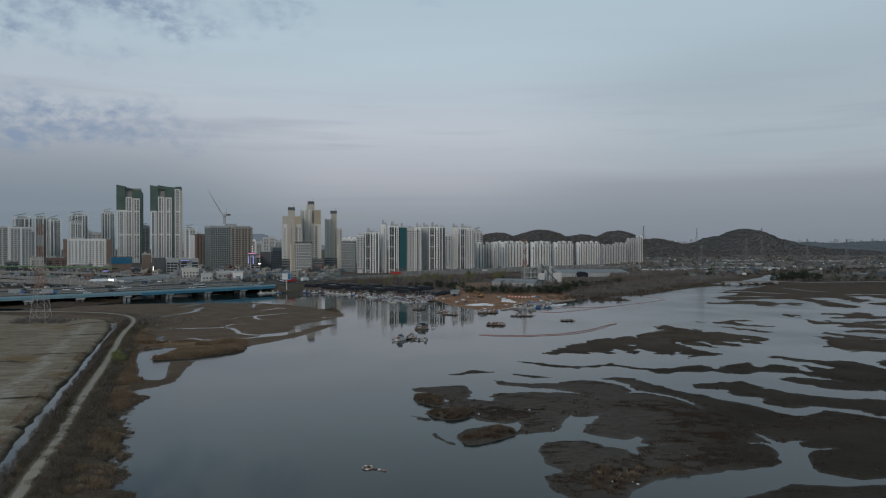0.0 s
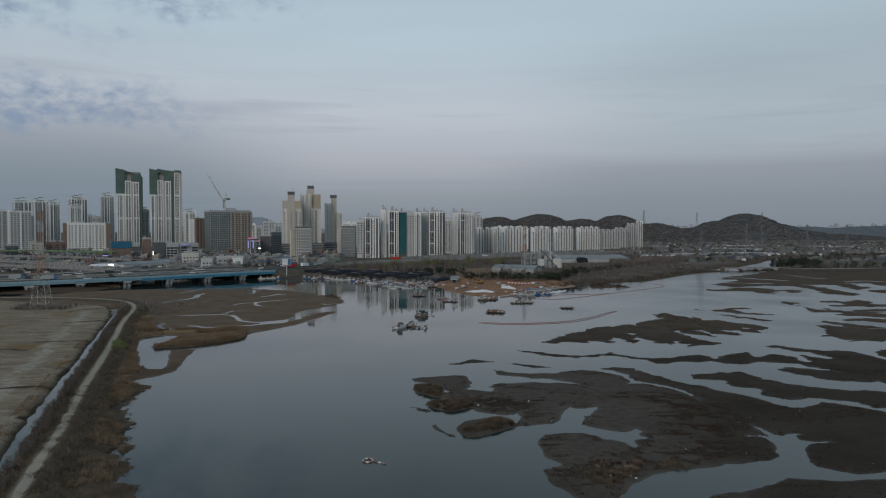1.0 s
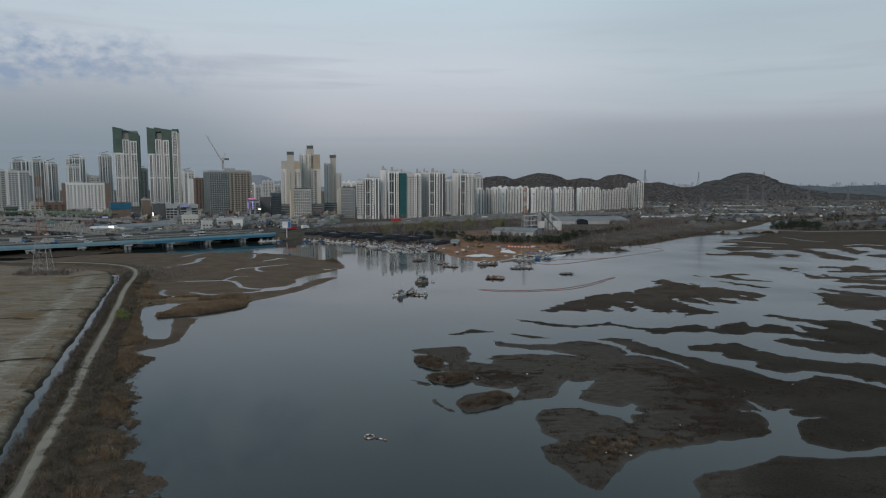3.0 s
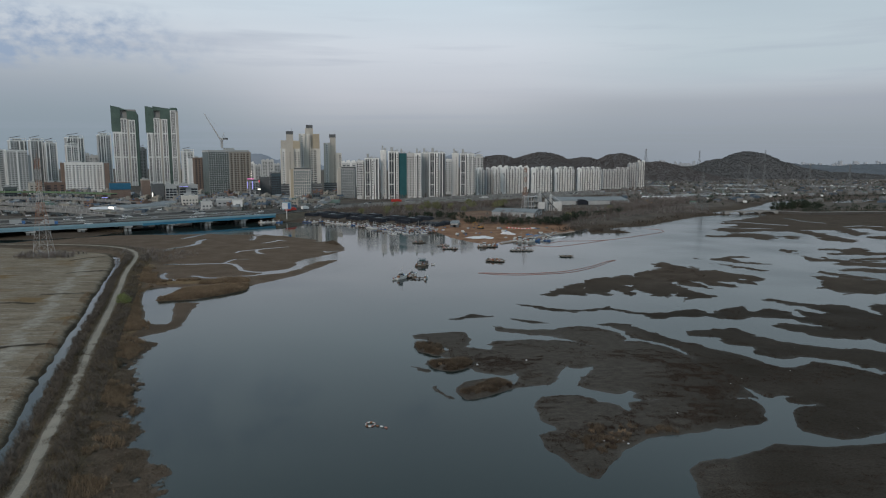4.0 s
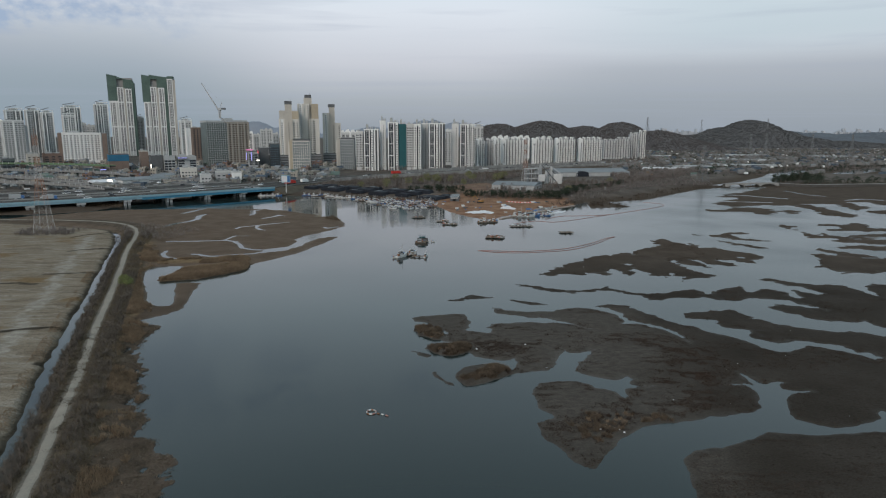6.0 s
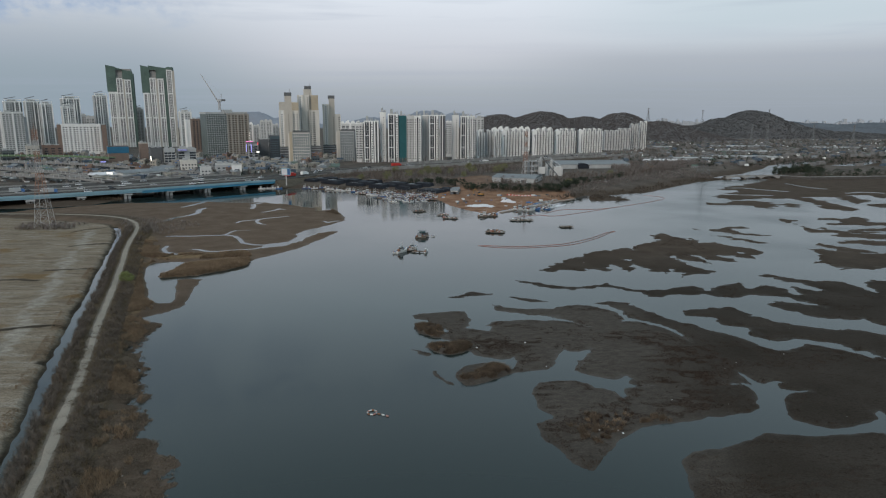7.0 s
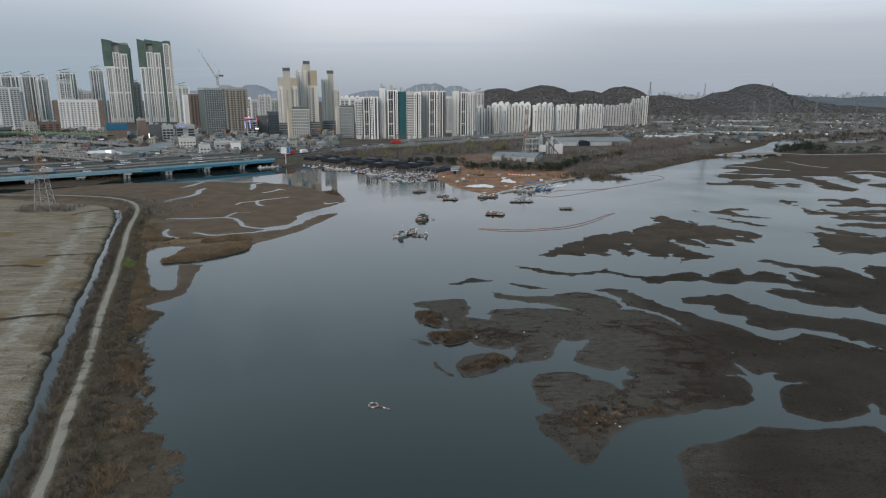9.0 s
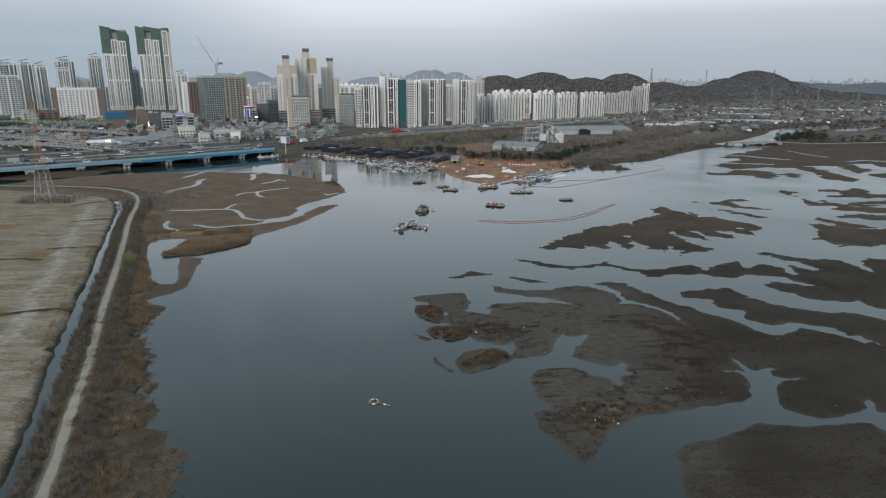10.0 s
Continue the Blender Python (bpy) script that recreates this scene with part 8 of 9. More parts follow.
def leafy_tree(x, y, h, label, mat, seed, clumps=26, per=60, wide=0.42):
    """A tapered trunk with limbs and a crown of many small leaves in uneven clumps."""
    r = np.random.default_rng(seed)
    z = float(terrain(np.array([float(x)]), np.array([float(y)]))[0])
    ob = thing("tree", Matrix.Translation((x, y, z - 0.1)), label, "tree", "leafing trees")
    wood = Geo().rod((0, 0, 0), (0.1 * h * 0.2, 0, h * 0.55), h * 0.03, h * 0.015, 6)
    for k in range(9):
        a, s = r.uniform(0, 6.3), r.uniform(0.25, 0.55)
        wood.rod((0, 0, h * s), (math.cos(a) * h * 0.28, math.sin(a) * h * 0.28, h * (s + r.uniform(0.15, 0.35))), h * 0.012, h * 0.004, 4)
    part("trunk", wood, BARK, ob)
    ang, rad, up = r.uniform(0, 6.3, clumps), h * wide * np.sqrt(r.random(clumps)), h * r.uniform(0.3, 0.95, clumps)
    rad = rad * np.sin(np.clip((up / h - 0.15) / 0.9, 0, 1) * math.pi) ** 0.6
    centre = np.repeat(np.stack([np.cos(ang) * rad, np.sin(ang) * rad, up], 1), per, 0)
    p = centre + r.normal(0, h * 0.065, centre.shape)
    size = h * 0.03
    me = tri_mesh("crown", p, p + r.normal(0, size, p.shape), p + r.normal(0, size, p.shape), mat)
    part("crown", me, None, ob)
    return ob


leafy_tree(-99.2, 194.5, 4.4, "young willow in fresh yellow-green leaf by the track", FRESH_LEAF, 1, 44, 70, 0.46)
for k, (x, y, h) in enumerate(((-14, 584, 9), (-6, 583, 9), (7, 590, 7), (28, 606, 7.5), (-47, 527, 8), (-68, 530, 6), (18, 560, 6), (97, 493, 6), (150, 575, 6), (-30, 560, 7), (51, 610, 8), (58, 622, 9), (-45, 606, 7), (26, 648, 8), (-20, 575, 6.5))):
    leafy_tree(x, y, h, "roadside willow just coming into green leaf", LEAF, 10 + k, 34, 60, 0.5)
for k in range(16):
    r = random.Random(100 + k)
    leafy_tree(322 + k * 3.0 + r.uniform(-1, 1), 618 + r.uniform(-6, 10) + k * 0.6, r.uniform(7.5, 10), "dark pine on the sea wall spit", PINE, 40 + k, 24, 60, 0.36)
HEDGE = [(-24, 497), (6, 492), (30, 484), (52, 467), (70, 464), (91, 479), (122, 523), (158, 568)]
for k in range(64):
    r = random.Random(200 + k)
    x, y, w = along(HEDGE, (k + r.uniform(0, 1)) / 64 * length(HEDGE))
    leafy_tree(x + r.uniform(-2, 2), y + r.uniform(-2.5, 2.5), r.uniform(4.8, 7.0) * (1 if k < 44 else 0.75), "dark evergreen shrub in the hedge behind the sand", PINE, 80 + k, 30, 60, 0.5)
SPIT_LINE = [(340, 598), (420, 612), (560, 648), (720, 698)]
for k in range(96):
    r = random.Random(300 + k)
    x, y, w = along(SPIT_LINE, (k + r.random()) / 96 * length(SPIT_LINE))
    leafy_tree(x + r.uniform(-4, 4), y + r.uniform(2, 20 + 14 * (x > 560)), r.uniform(6.5, 9.5) if k % 3 else 5.5, "dark pine on the wooded spit", PINE, 120 + k, 16, 36, 0.5)
for k in range(16):
    r = random.Random(400 + k)
    y = r.uniform(650, 1000)
    leafy_tree(y * r.uniform(0.33, 0.6), y, r.uniform(5, 9), "dark evergreen between village houses", PINE, 160 + k, 14, 36, 0.4)

RIVERSIDE = [(225, 670), (330, 735), (480, 800), (680, 890), (700, 990), (430, 900), (250, 800), (200, 720)]
bare_wood("bare_scrub", "low dark scrub between the village and the river", *sample(rng, 2600, RIVERSIDE, clump=30), 2.6, BARE, rng, 40, 1.0, 0.022)
bare_wood("dark_shrubs", "evergreen bushes between the village and the river", *sample(rng, 420, RIVERSIDE, clump=20), 3.2, PINE, rng, 60, 1.2, 0.045)
EAST_SHORE = [p for p in FAR_BANK if 60 < p[0] < 330 and 420 < p[1] < 660]
ex, ey = sample(rng, 5200, None, EAST_SHORE, -16, 16, clump=7)
ok = terrain(ex, ey) > 0.15
bare_wood("bank_scrub", "dark scrub and dead reed along the eastern bank", ex[ok][::4], ey[ok][::4], 2.2, BARE_DARK, rng, 30, 0.8, 0.03)
blades("bank_reed", "dead brown reed along the eastern bank", ex[ok], ey[ok], 1.1, 0.5, 0.4, REED_DARK, rng, "reeds", 0.1)
bare_wood("dark_shrubs", "dark evergreen shrubs between the village houses", *sample(rng, 1500, VILLAGE, clump=40), 3.4, PINE, rng, 60, 1.3, 0.045)
bare_wood("dark_shrubs", "dark evergreen shrubs between the town houses", *sample(rng, 220, TOWNSIDE), 4.0, PINE, rng, 30, 0.9, 0.06)

# ---- boats and rafts ----
def boat_prototype(label, hull_paint, cabin_paint, long=9.0, mast=True, cabin=True):
    ob = thing("fishing_boat", Matrix.Translation((0, 0, -40)), label, "boat", "moored boats")
    long *= 0.68
    w = long * 0.27
    rings = []
    for s, k, keel in ((-0.5, 0.8, 0.0), (-0.2, 1.0, -0.25), (0.15, 0.95, -0.25), (0.38, 0.6, -0.1), (0.5, 0.08, 0.5)):
        rise = 0.7 + 0.9 * max(0, s) ** 1.3 * 2
        rings.append([(s * long, -w / 2 * k * 0.6, keel), (s * long, w / 2 * k * 0.6, keel), (s * long, w / 2 * k, rise), (s * long, -w / 2 * k, rise)])
    hull = part("hull", Geo().loft(rings), hull_paint, ob)
    part("gunwale", Geo().loft([[(s * long, sy * w / 2 * k, r), (s * long, sy * w / 2 * k * 0.9, r), (s * long, sy * w / 2 * k * 0.9, r + 0.2), (s * long, sy * w / 2 * k, r + 0.2)] for s, k, r in ((-0.5, 0.8, 0.7), (0.15, 0.96, 0.85), (0.38, 0.62, 1.3)) for sy in (1,)]), BOAT_BLUE, hull)
    if cabin:
        house = part("wheelhouse", Geo().box(-long * 0.12, 0, 0.7, long * 0.26, w * 0.62, 1.45), cabin_paint, ob)
        part("window", Geo().box(-long * 0.12, 0, 1.45, long * 0.265, w * 0.63, 0.42), GLASS, house)
        part("roof", Geo().box(-long * 0.12, 0, 2.15, long * 0.30, w * 0.72, 0.12), cabin_paint, house)
    part("crate", Geo().box(-long * 0.38, -0.2, 0.7, long * 0.12, w * 0.5, 0.7), RUST, ob)
    part("gear", Geo().box(long * 0.15, 0.2, 0.75, long * 0.14, w * 0.4, 0.5), RUST if hull_paint != BOAT_WHITE else DARK, ob, "heap of nets and crates")
    if mast:
        part("mast", Geo().rod((long * 0.06, 0, 0.7), (long * 0.06, 0, 4.4), 0.06, 0.03, 5).rod((long * 0.06, 0, 3.8), (-long * 0.25, 0, 3.1), 0.04, 0.03, 4), MAST_WHITE, ob)
    return ob


BOATS = [boat_prototype("white fishing boat with a wheelhouse, moored", BOAT_WHITE, BOAT_WHITE), boat_prototype("blue-hulled fishing boat with a white wheelhouse", BOAT_BLUE, BOAT_WHITE, 8.0),
         boat_prototype("small open white skiff lying afloat", BOAT_WHITE, BOAT_WHITE, 5.0, False, False), boat_prototype("weathered wooden boat with a grey cabin", BOAT_WOOD, GREY, 9.5),
         boat_prototype("white boat with a grey cabin, moored", BOAT_WHITE, GREY, 7.5)]
BOATS += [boat_prototype("dark tarred boat with rusty gear", DARK, RUST, 8.5), boat_prototype("grey open workboat heaped with nets", GREY, GREY, 7.0, True, False)]
used = set()


def moor(k, x, y, turn):
    m = Matrix.Translation((x, y, max(0.0, float(terrain(np.array([float(x)]), np.array([float(y)]))[0])))) @ Matrix.Rotation(turn, 4, "Z") @ Matrix.Scale(br.uniform(0.72, 1.2), 4)
    if k in used:
        return copy_thing(BOATS[k], m)
    used.add(k)
    BOATS[k].matrix_basis = m
    return BOATS[k]


br = random.Random(8)
for x, y in ((-141, 495), (-137, 498), (-133, 500), (-128, 497), (-108, 499), (-104, 497), (-100, 496), (-96, 499), (-92, 500), (-88, 491), (-84, 488), (-80, 485), (-76, 482), (-73, 486), (-70, 481), (-66, 476), (-62, 470), (-57, 467), (-53, 462), (-49, 458), (-44, 462), (-40, 465)):
    moor(br.choice((0, 0, 4, 1, 0)), x, y, br.uniform(-0.3, 0.4))
QUAY = [(-64, 472), (-46, 444), (-32, 414), (-14, 416), (-4, 436), (-6, 452), (-30, 462), (-50, 474)]
spots, tries = [], 0
while len(spots) < 72 and tries < 6000:
    tries += 1
    x, y = br.uniform(-66, -3), br.uniform(410, 474)
    if inside(np.array([x]), np.array([y]), QUAY)[0] > 0 and all(math.hypot((x - a) / 1.6, y - b) < 90 and math.hypot((x - a) / 1.5, (y - b)) > 3.2 for a, b in spots):
        spots.append((x, y))
        moor(br.choice((0, 2, 0, 4, 2, 5, 3, 6, 6, 1)), x, y, br.uniform(-0.9, 0.9) + br.choice((0, math.pi)))
for k in range(17):
    x, y = 43 + k * 1.5 + br.uniform(-1, 1), 381 + max(0, k - 11) * 2.2 + br.uniform(-5, 4)
    moor(br.choice((1, 1, 0, 4, 0, 2)), x, y, 0.5 + br.uniform(-0.6, 0.6))


for x, y in [(130, 535), (134, 540), (135, 530)]:
    moor(br.choice((0, 4, 2)), x, y, br.uniform(-0.4, 0.4))


def raft(x, y, w, d, turn, label, clutter=8, seed=0):
    """A plank raft on drums with its clutter."""
    r = random.Random(seed)
    ob = thing("work_raft", Matrix.Translation((x, y, 0)) @ Matrix.Rotation(turn, 4, "Z"), label, "raft", "rafts")
    n = max(4, int(d / 0.8))
    for k in range(n):
        part("plank", Geo().box(0, -d / 2 + (k + 0.5) * d / n, 0.35, w, d / n * 0.82, 0.15), BOAT_WOOD, ob)
    for k in range(max(2, int(w / 2))):
        part("float_drum", Geo().rod((-w / 2 + 1 + k * 2, -d / 2, 0.1), (-w / 2 + 1 + k * 2, d / 2, 0.1), 0.3, 0.3, 8), RUBBER, ob)
    for k in range(clutter):
        s = r.uniform(0.3, 0.85)
        part("crate", Geo().box(r.uniform(-w * 0.42, w * 0.42), r.uniform(-d * 0.38, d * 0.38), 0.5, s * 1.3, s, s * r.uniform(0.5, 1.1), r.uniform(0, 3)), r.choice((RUST, BOAT_WOOD, BOAT_WHITE, DARK, BUOY_RED, GREY)), ob)
    return ob


raft(62, 317, 6.6, 4.6, 0.15, "low empty square plank raft", 3, 1)
raft(25, 301, 9.0, 5.0, -0.25, "plank raft heaped with rusty gear", 40, 2)
raft(42, 338, 12.5, 4.0, 0.1, "long plank raft with scattered crates", 18, 3)
raft(4, 345, 8.5, 4.0, -0.2, "plank raft with dark crates", 14, 4)
raft(0, 356, 7.0, 3.5, 0.1, "plank raft with pale boards", 10, 5)
raft(-14, 372, 8.0, 4.0, 0.3, "rusty plank raft near the quay", 16, 6)
raft(-13.5, 257, 4.6, 3.4, 0.7, "cluttered work raft with crates and drums", 44, 7)
raft(-9.5, 253, 6.0, 1.6, 0.1, "narrow gangway raft between boats", 3, 8)
raft(-9, 289, 5.0, 3.6, 0.2, "work raft with a small hut", 16, 9)
for k in range(8):
    raft(-58 + k * 7.2, 462 - k * 5.5 + (k % 3) * 4, 7 + k % 3, 2.6, -0.6 + 0.35 * (k % 4), "floating pontoon crowded with gear among the boats", 26, 30 + k)
raft(25, 354, 11.0, 5.0, 0.1, "broad work raft with stacked gear", 24, 10)
hut = shed("raft_hut", "small dark green hut on a work raft", -9.5, 290, 2.4, 2.0, 2.0, 0.2, TEAL, ROOF_GREY, 0.4, "hut")
hut.location.z = 0.5
for k, x, y, turn in ((4, -16.5, 253, 0.9), (2, -19, 251, 0.6), (4, -12.5, 260.5, 0.7), (0, -6.8, 253.5, 1.3), (2, -4.5, 289, 0.2), (3, -10, 286, 0.2), (0, 24, 356, 0.1), (1, 29, 357, 0.3), (3, 22, 352, 0.0)):
    moor(k, x, y, turn)


def float_ring(x, y):
    ob = thing("float_ring", Matrix.Translation((x, y, 0)), "loop of faded red and white floats with a trailing tail", "floats")
    spots = [(-1.2 + 0.8 * math.cos(a), 0.5 + 0.9 * math.sin(a), a + 1.57) for a in np.linspace(0.2, 6.0, 10)] + [(0.1, -0.1, -0.4), (0.9, -0.5, -0.4), (1.7, -0.9, -0.5)]
    for k, (a, b, w) in enumerate(spots):
        c, s = math.cos(w) * 0.26, math.sin(w) * 0.26
        part("float", Geo().rod((a - c, b - s, 0.1), (a + c, b + s, 0.1), 0.14, 0.14, 8), (BUOY_RED, GREY, RUST, BOAT_WHITE)[k % 4], ob)


float_ring(-11.6, 107.6)


def boom(line, label):
    """A floating oil boom: a chain of short floats on a skirt."""
    ob = thing("floating_boom", Matrix.Identity(4), label, "boom", "floating booms")
    smoothed = []
    for k in range(len(line) - 1):
        p0, p1, p2, p3 = (Vector(line[max(0, min(len(line) - 1, k + j))]) for j in (-1, 0, 1, 2))
        for s in np.linspace(0, 1, 8, endpoint=False):
            smoothed.append(tuple(0.5 * (2 * p1 + (p2 - p0) * s + (2 * p0 - 5 * p1 + 4 * p2 - p3) * s ** 2 + (3 * p1 - p0 - 3 * p2 + p3) * s ** 3)))
    smoothed.append(line[-1])
    total, g = length(smoothed), Geo()
    for k in range(int(total / 2.2)):
        x, y, w = along(smoothed, k * 2.2)
        c, s = math.cos(w) * 0.95, math.sin(w) * 0.95
        g.rod((x - c, y - s, 0.08), (x + c, y + s, 0.06), 0.11, 0.11, 6)
    part("float_chain", g, BUOY_RED, ob, "faded red floats", "stuff")
    part("skirt", ribbon(Geo(), smoothed, -0.03, 0.03, -0.3, 0.1), BUOY_RED, ob)


boom(BOOM_A, "faded red floating boom laid in a narrow loop")
boom(BOOM_B, "thin red floating boom round the boats")
boom(BOOM_C, "short red floating boom beside the boats")

# ---- the sandy point ----
for k in range(18):
    s = k / 17
    x, y = -108 + s * 112, 530 - s * 70 + (k % 3) * 8
    ob = thing("tarpaulin_shed", Matrix.Translation((x, y, float(terrain(np.array([x]), np.array([y]))[0]) - 0.1)) @ Matrix.Rotation(-0.55 + 0.1 * (k % 3), 4, "Z"), "low shed under sagging black tarpaulin", "shed", "tarpaulin sheds")
    w, d, h = 12 + k % 4 * 2, 9 + k % 2 * 3, 2.1 + k % 5 * 0.2
    arc = [(w / 2 * math.cos(math.pi * i / 6), h * (0.78 + 0.22 * math.sin(math.pi * i / 6)) if 0 < i < 6 else 0.0) for i in range(7)]
    part("tarpaulin", Geo().loft([[(a, s2 * d / 2, b + 0.2 * math.sin(3 * s2 + i)) for i, (a, b) in enumerate(arc)] for s2 in (-1, -0.3, 0.4, 1)]), TARP, ob)
    part("ridge_sheet", Geo().box(-w * 0.1, 0, h - 0.05, w * 0.3, d * 0.4, 0.25), (TARP, DARK, TARP, ROOF_GREY, DARK)[k % 5], ob)
for k in range(3):
    x, y = 8 + k * 0.5, 452 + k * 8
    shed("quay_hut", "small pale hut at the edge of the sand", x, y, 5, 4, 2.8, 0.2 * k, (PALE, WHITE, GREY)[k], ROOF_GREY, 0.6, "hut", "quay huts").location.z = float(terrain(np.array([float(x)]), np.array([float(y)]))[0]) - 0.1


def sheet_heap(x, y, w, d, h, turn, label):
    r = np.random.default_rng(int(abs(x) * 7))
    n = 26
    u, v = np.meshgrid(np.linspace(-1, 1, n), np.linspace(-1, 1, n))
    edge = 1 - np.clip(np.hypot(u, v) + 0.16 * fbm(u * 3 + x, v * 3, 1.0, 91), 0, 1.2)
    px = x + (u * math.cos(turn) * w - v * math.sin(turn) * d) / 2
    py = y + (u * math.sin(turn) * w + v * math.cos(turn) * d) / 2
    z = terrain(px, py) + np.where(edge > 0, h * np.minimum(1, edge * 4) * (0.7 + 0.4 * fbm(u * 4, v * 4, 1.0, 93)), -0.5)
    g = Geo()
    g.v = [tuple(p) for p in np.stack([px, py, z], -1).reshape(-1, 3)]
    g.f = [(j * n + i, j * n + i + 1, (j + 1) * n + i + 1, (j + 1) * n + i) for j in range(n - 1) for i in range(n - 1)]
    return tagged(new("sheeted_mound", g.mesh("sheeted_mound", SNOW_SHEET)), label, "mound")


sheet_heap(23, 393, 19, 9, 0.5, -0.3, "flat heap under crumpled white sheeting on sand")
sheet_heap(42, 411, 11, 5, 1.4, 0.1, "rounded heap under white sheeting on sand")
sheet_heap(72, 398, 26, 4, 0.8, 0.9, "pale bank of stone along the shore")


def excavator(x, y):
    z = float(terrain(np.array([float(x)]), np.array([float(y)]))[0])
    ob = thing("excavator", Matrix.Translation((x, y, z)) @ Matrix.Rotation(2.6, 4, "Z"), "dusty orange excavator with folded arm on the sand", "excavator")
    for s in (-1, 1):
        part("track", Geo().box(0, s * 1.1, 0, 3.8, 0.6, 0.9), RUBBER, ob)
    part("body", Geo().box(-0.4, 0, 1.0, 3.2, 2.4, 1.1), YELLOW, ob)
    part("cab", Geo().box(0.8, 0.6, 1.1, 1.4, 1.1, 1.7), GLASS, ob)
    part("boom", Geo().rod((1, -0.3, 1.8), (4.2, -0.3, 4.6), 0.28).rod((4.2, -0.3, 4.6), (6.2, -0.3, 3.6), 0.25), YELLOW, ob)
    part("arm", Geo().rod((6.2, -0.3, 3.7), (5.6, -0.3, 1.0), 0.2), YELLOW, ob)
    part("bucket", Geo().box(5.3, -0.3, 0.2, 0.9, 1.1, 0.9), DARK, ob)


excavator(26, 441)
excavator(224, 690)
for k in range(18):
    x, y = 45 + k * 1.12, 445 - 0.2 * k
    z = float(terrain(np.array([x]), np.array([y]))[0])
    b = thing("road_barrier", Matrix.Translation((x, y, z)), "plastic road barrier, red or white, standing in line", "barrier", "road barriers")
    part("block", Geo().prism([(-0.5, -0.3), (0.5, -0.3), (0.5, 0.3), (-0.5, 0.3)], 0, 0.4).box(0, 0, 0.35, 1.0, 0.3, 0.35), (TRUCK_RED, WHITE)[k % 2], b)
for x, y, w, d in ((62, 408, 9, 4), (70, 414, 6, 3), (56, 413, 5, 3)):
    sheet = sheet_heap(x, y, w, d, 0.7, 0.3, "low heap under blue sheeting on the sand")
    sheet.data.materials[0] = BOAT_BLUE
jr = random.Random(17)
for k in range(34):
    x, y = jr.uniform(-4, 78), jr.uniform(385, 455)
    if inside(np.array([x]), np.array([y]), SAND)[0] > 2:
        z = float(terrain(np.array([x]), np.array([y]))[0])
        s = jr.uniform(0.5, 1.6)
        d = thing("gear_pile", Matrix.Translation((x, y, z - 0.05)) @ Matrix.Rotation(jr.uniform(0, 3), 4, "Z"), "small pile of fishing gear on the sand", "gear pile", "gear piles")
        part("crate", Geo().box(0, 0, 0, s * 1.8, s, s * 0.7), jr.choice((BOAT_BLUE, RUST, BOAT_WHITE, DARK, GREY)), d)
        part("net", Geo().loft([[(s * q * math.cos(a) + s, s * q * math.sin(a), h) for a in np.linspace(0, 5.4, 7)] for q, h in ((0.9, 0), (0.6, 0.4 * s), (0.1, 0.55 * s))]), jr.choice((TARP, RUST, BOAT_BLUE)), d)

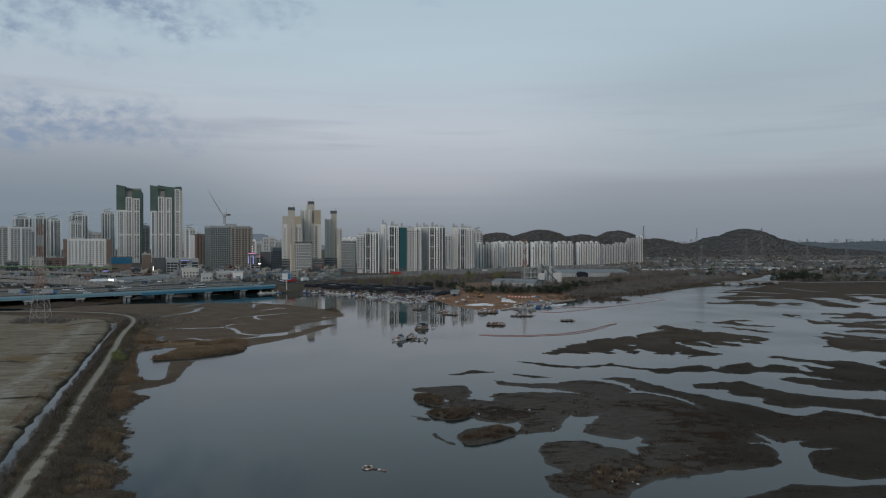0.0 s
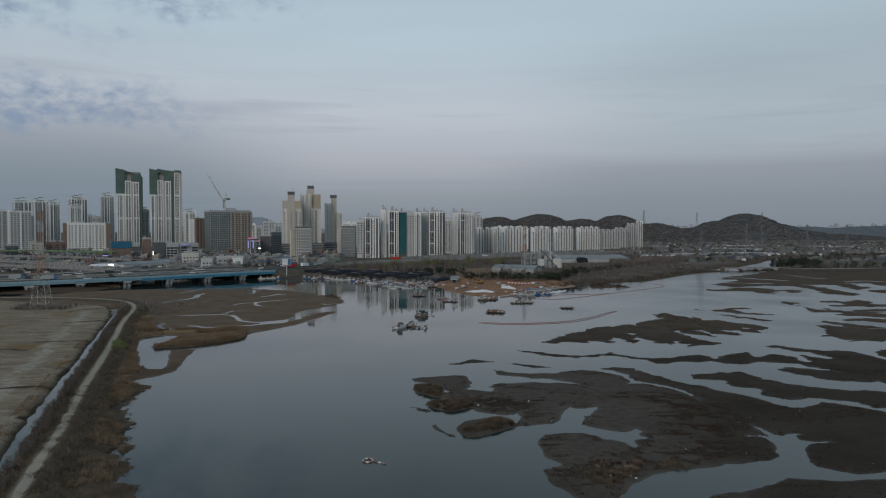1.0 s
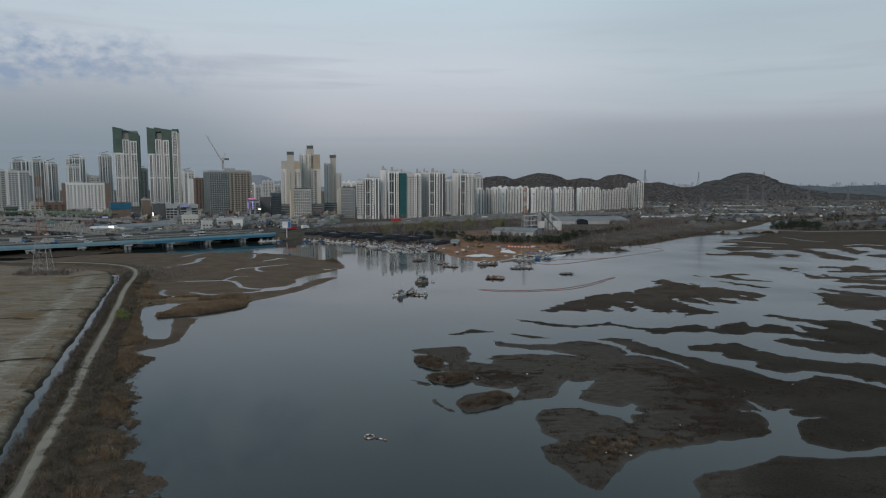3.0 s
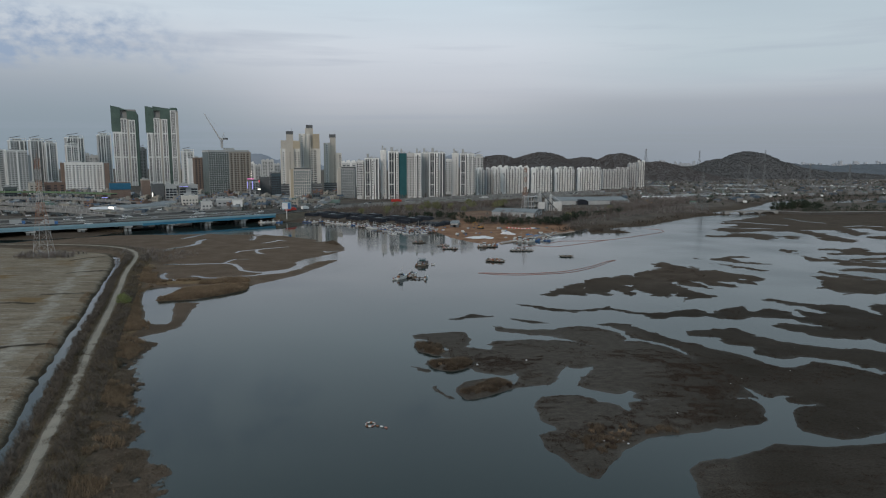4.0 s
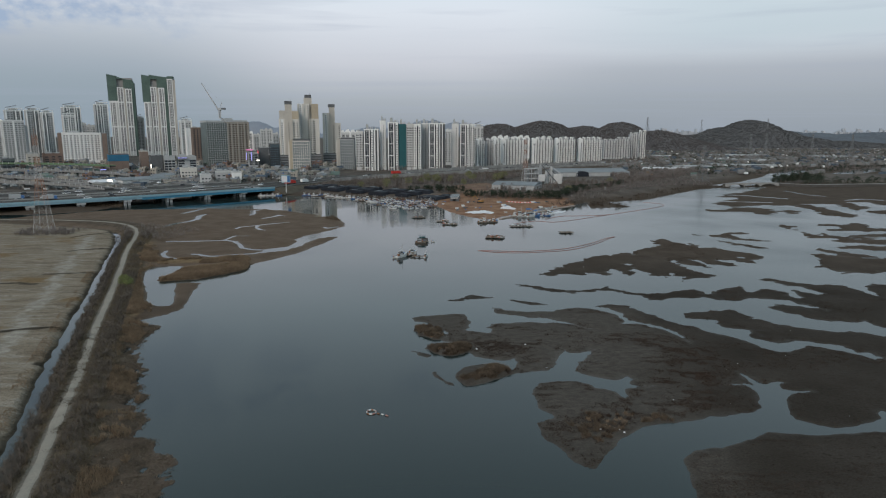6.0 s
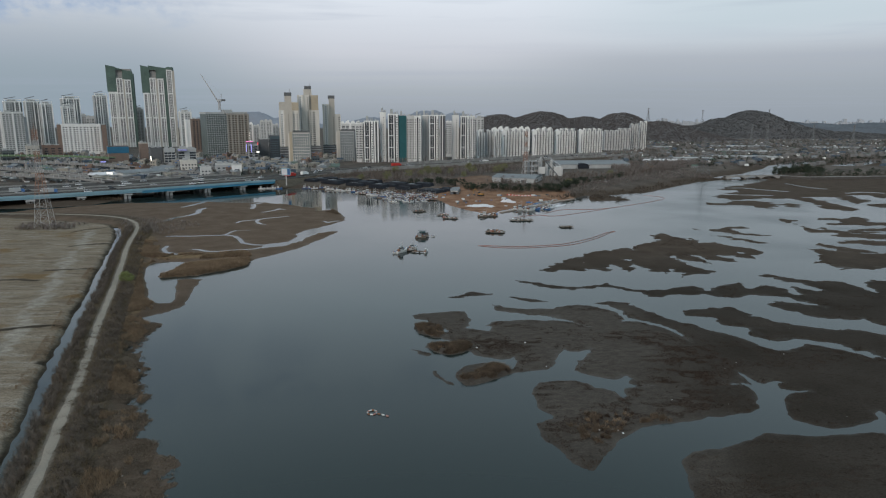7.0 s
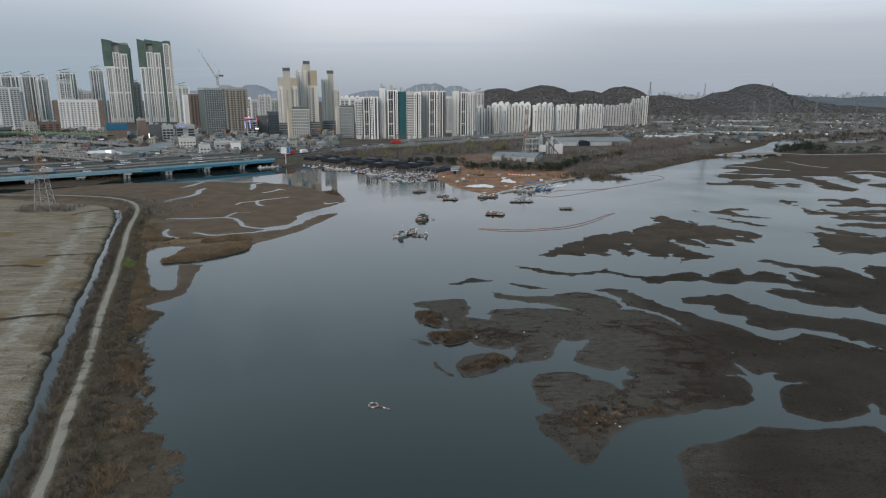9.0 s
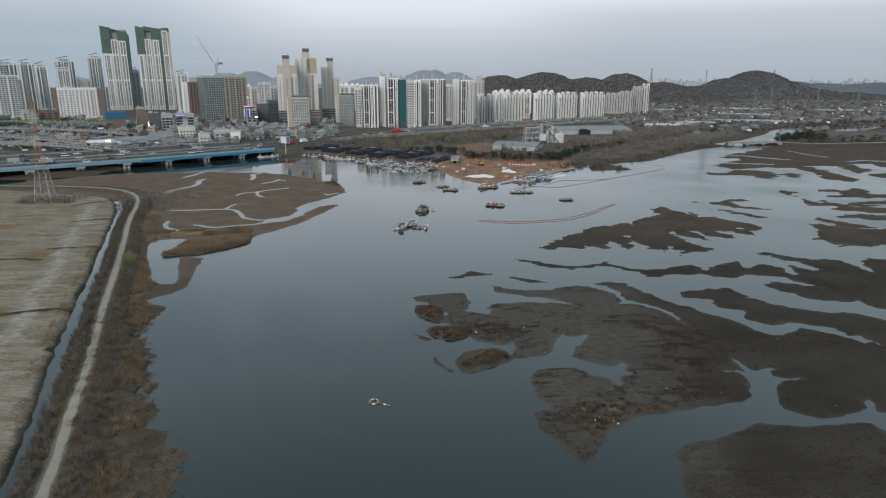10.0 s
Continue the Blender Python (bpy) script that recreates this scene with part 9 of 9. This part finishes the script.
# a low wall of cast slabs along the shore of the point, and the rubble behind it
SANDY_CONCRETE = material("sandy_concrete", (0.30, 0.245, 0.21), 0.9, 0.25, 0.2, 0.03)
SHORE_WALL = [(33.6, 368), (46.2, 383), (56.3, 395), (67.5, 409.5), (79.5, 425.5), (90.6, 437)]
shore_wall = thing("shore_wall", Matrix.Translation((35, 366, 0)), "low sloping wall of pale concrete slabs along the shore", "wall")
for (x0, y0), (x1, y1) in zip(SHORE_WALL, SHORE_WALL[1:]):
    n = int(math.hypot(x1 - x0, y1 - y0) / 3.2)
    turn = math.atan2(y1 - y0, x1 - x0)
    for k in range(n):
        q = (k + 0.5) / n
        x, y = x0 + (x1 - x0) * q, y0 + (y1 - y0) * q
        z = max(float(terrain(np.array([x]), np.array([y]))[0]), 0.0)
        part("slab", Geo().box(x - 35, y - 366, z - 0.45, 3.1, 2.2 + jr.uniform(-0.4, 0.4), 0.85 + jr.uniform(-0.1, 0.15), turn + jr.uniform(-0.05, 0.05)), SANDY_CONCRETE, shore_wall)
for k in range(60):
    x, y = jr.gauss(67, 4.5), 0
    y = 413 + (x - 67) * 1.1 + jr.uniform(-4, 7)
    z = max(float(terrain(np.array([x]), np.array([y]))[0]), 0.0)
    a = jr.uniform(0.4, 1.1)
    lump = thing("rubble_lump", Matrix.Translation((x, y, z - 0.15)) @ Matrix.Rotation(jr.uniform(0, 3), 4, "Z"), "broken lump of grey concrete on the shore", "rubble", "rubble lumps")
    part("stone", Geo().prism([(-a, -a * 0.6), (a * 0.7, -a * 0.8), (a, a * 0.3), (a * 0.1, a * 0.8), (-a * 0.8, a * 0.5)], 0, a * jr.uniform(0.6, 1.2)), jr.choice((CONCRETE, GREY, CONCRETE, DARK_CONCRETE)), lump)

# litter stranded on the mud
for k in range(56):
    if k < 22:
        x, y = jr.uniform(-60, -44), jr.uniform(85, 165)
    elif k < 34:
        x, y = jr.choice(((20, 146), (28, 102), (8, 143), (10, 129), (30, 101)))
        x, y = x + jr.uniform(-1.2, 1.2), y + jr.uniform(-1, 1)
    else:
        x, y = jr.uniform(20, 130), jr.uniform(100, 240)
    z = float(terrain(np.array([x]), np.array([y]))[0])
    if z > 0.06:
        s = jr.uniform(0.05, 0.12) if k > 33 or k < 22 else jr.uniform(0.08, 0.22)
        ob = new("foam_block", Geo().loft([[(a * s * q, b * s * q * 0.8, h * s) for a, b in ((-1, -0.7), (0.9, -1), (1, 0.8), (-0.8, 1))] for q, h in ((1, 0), (1.1, 0.5), (0.7, 0.9))]).mesh("foam_block", SNOW_SHEET))
        ob.matrix_basis = Matrix.Translation((x, y, z - 0.02)) @ Matrix.Rotation(jr.uniform(0, 3), 4, "Z")
        tagged(ob, "lump of white foam stranded on the mud", "litter", "stranded litter")
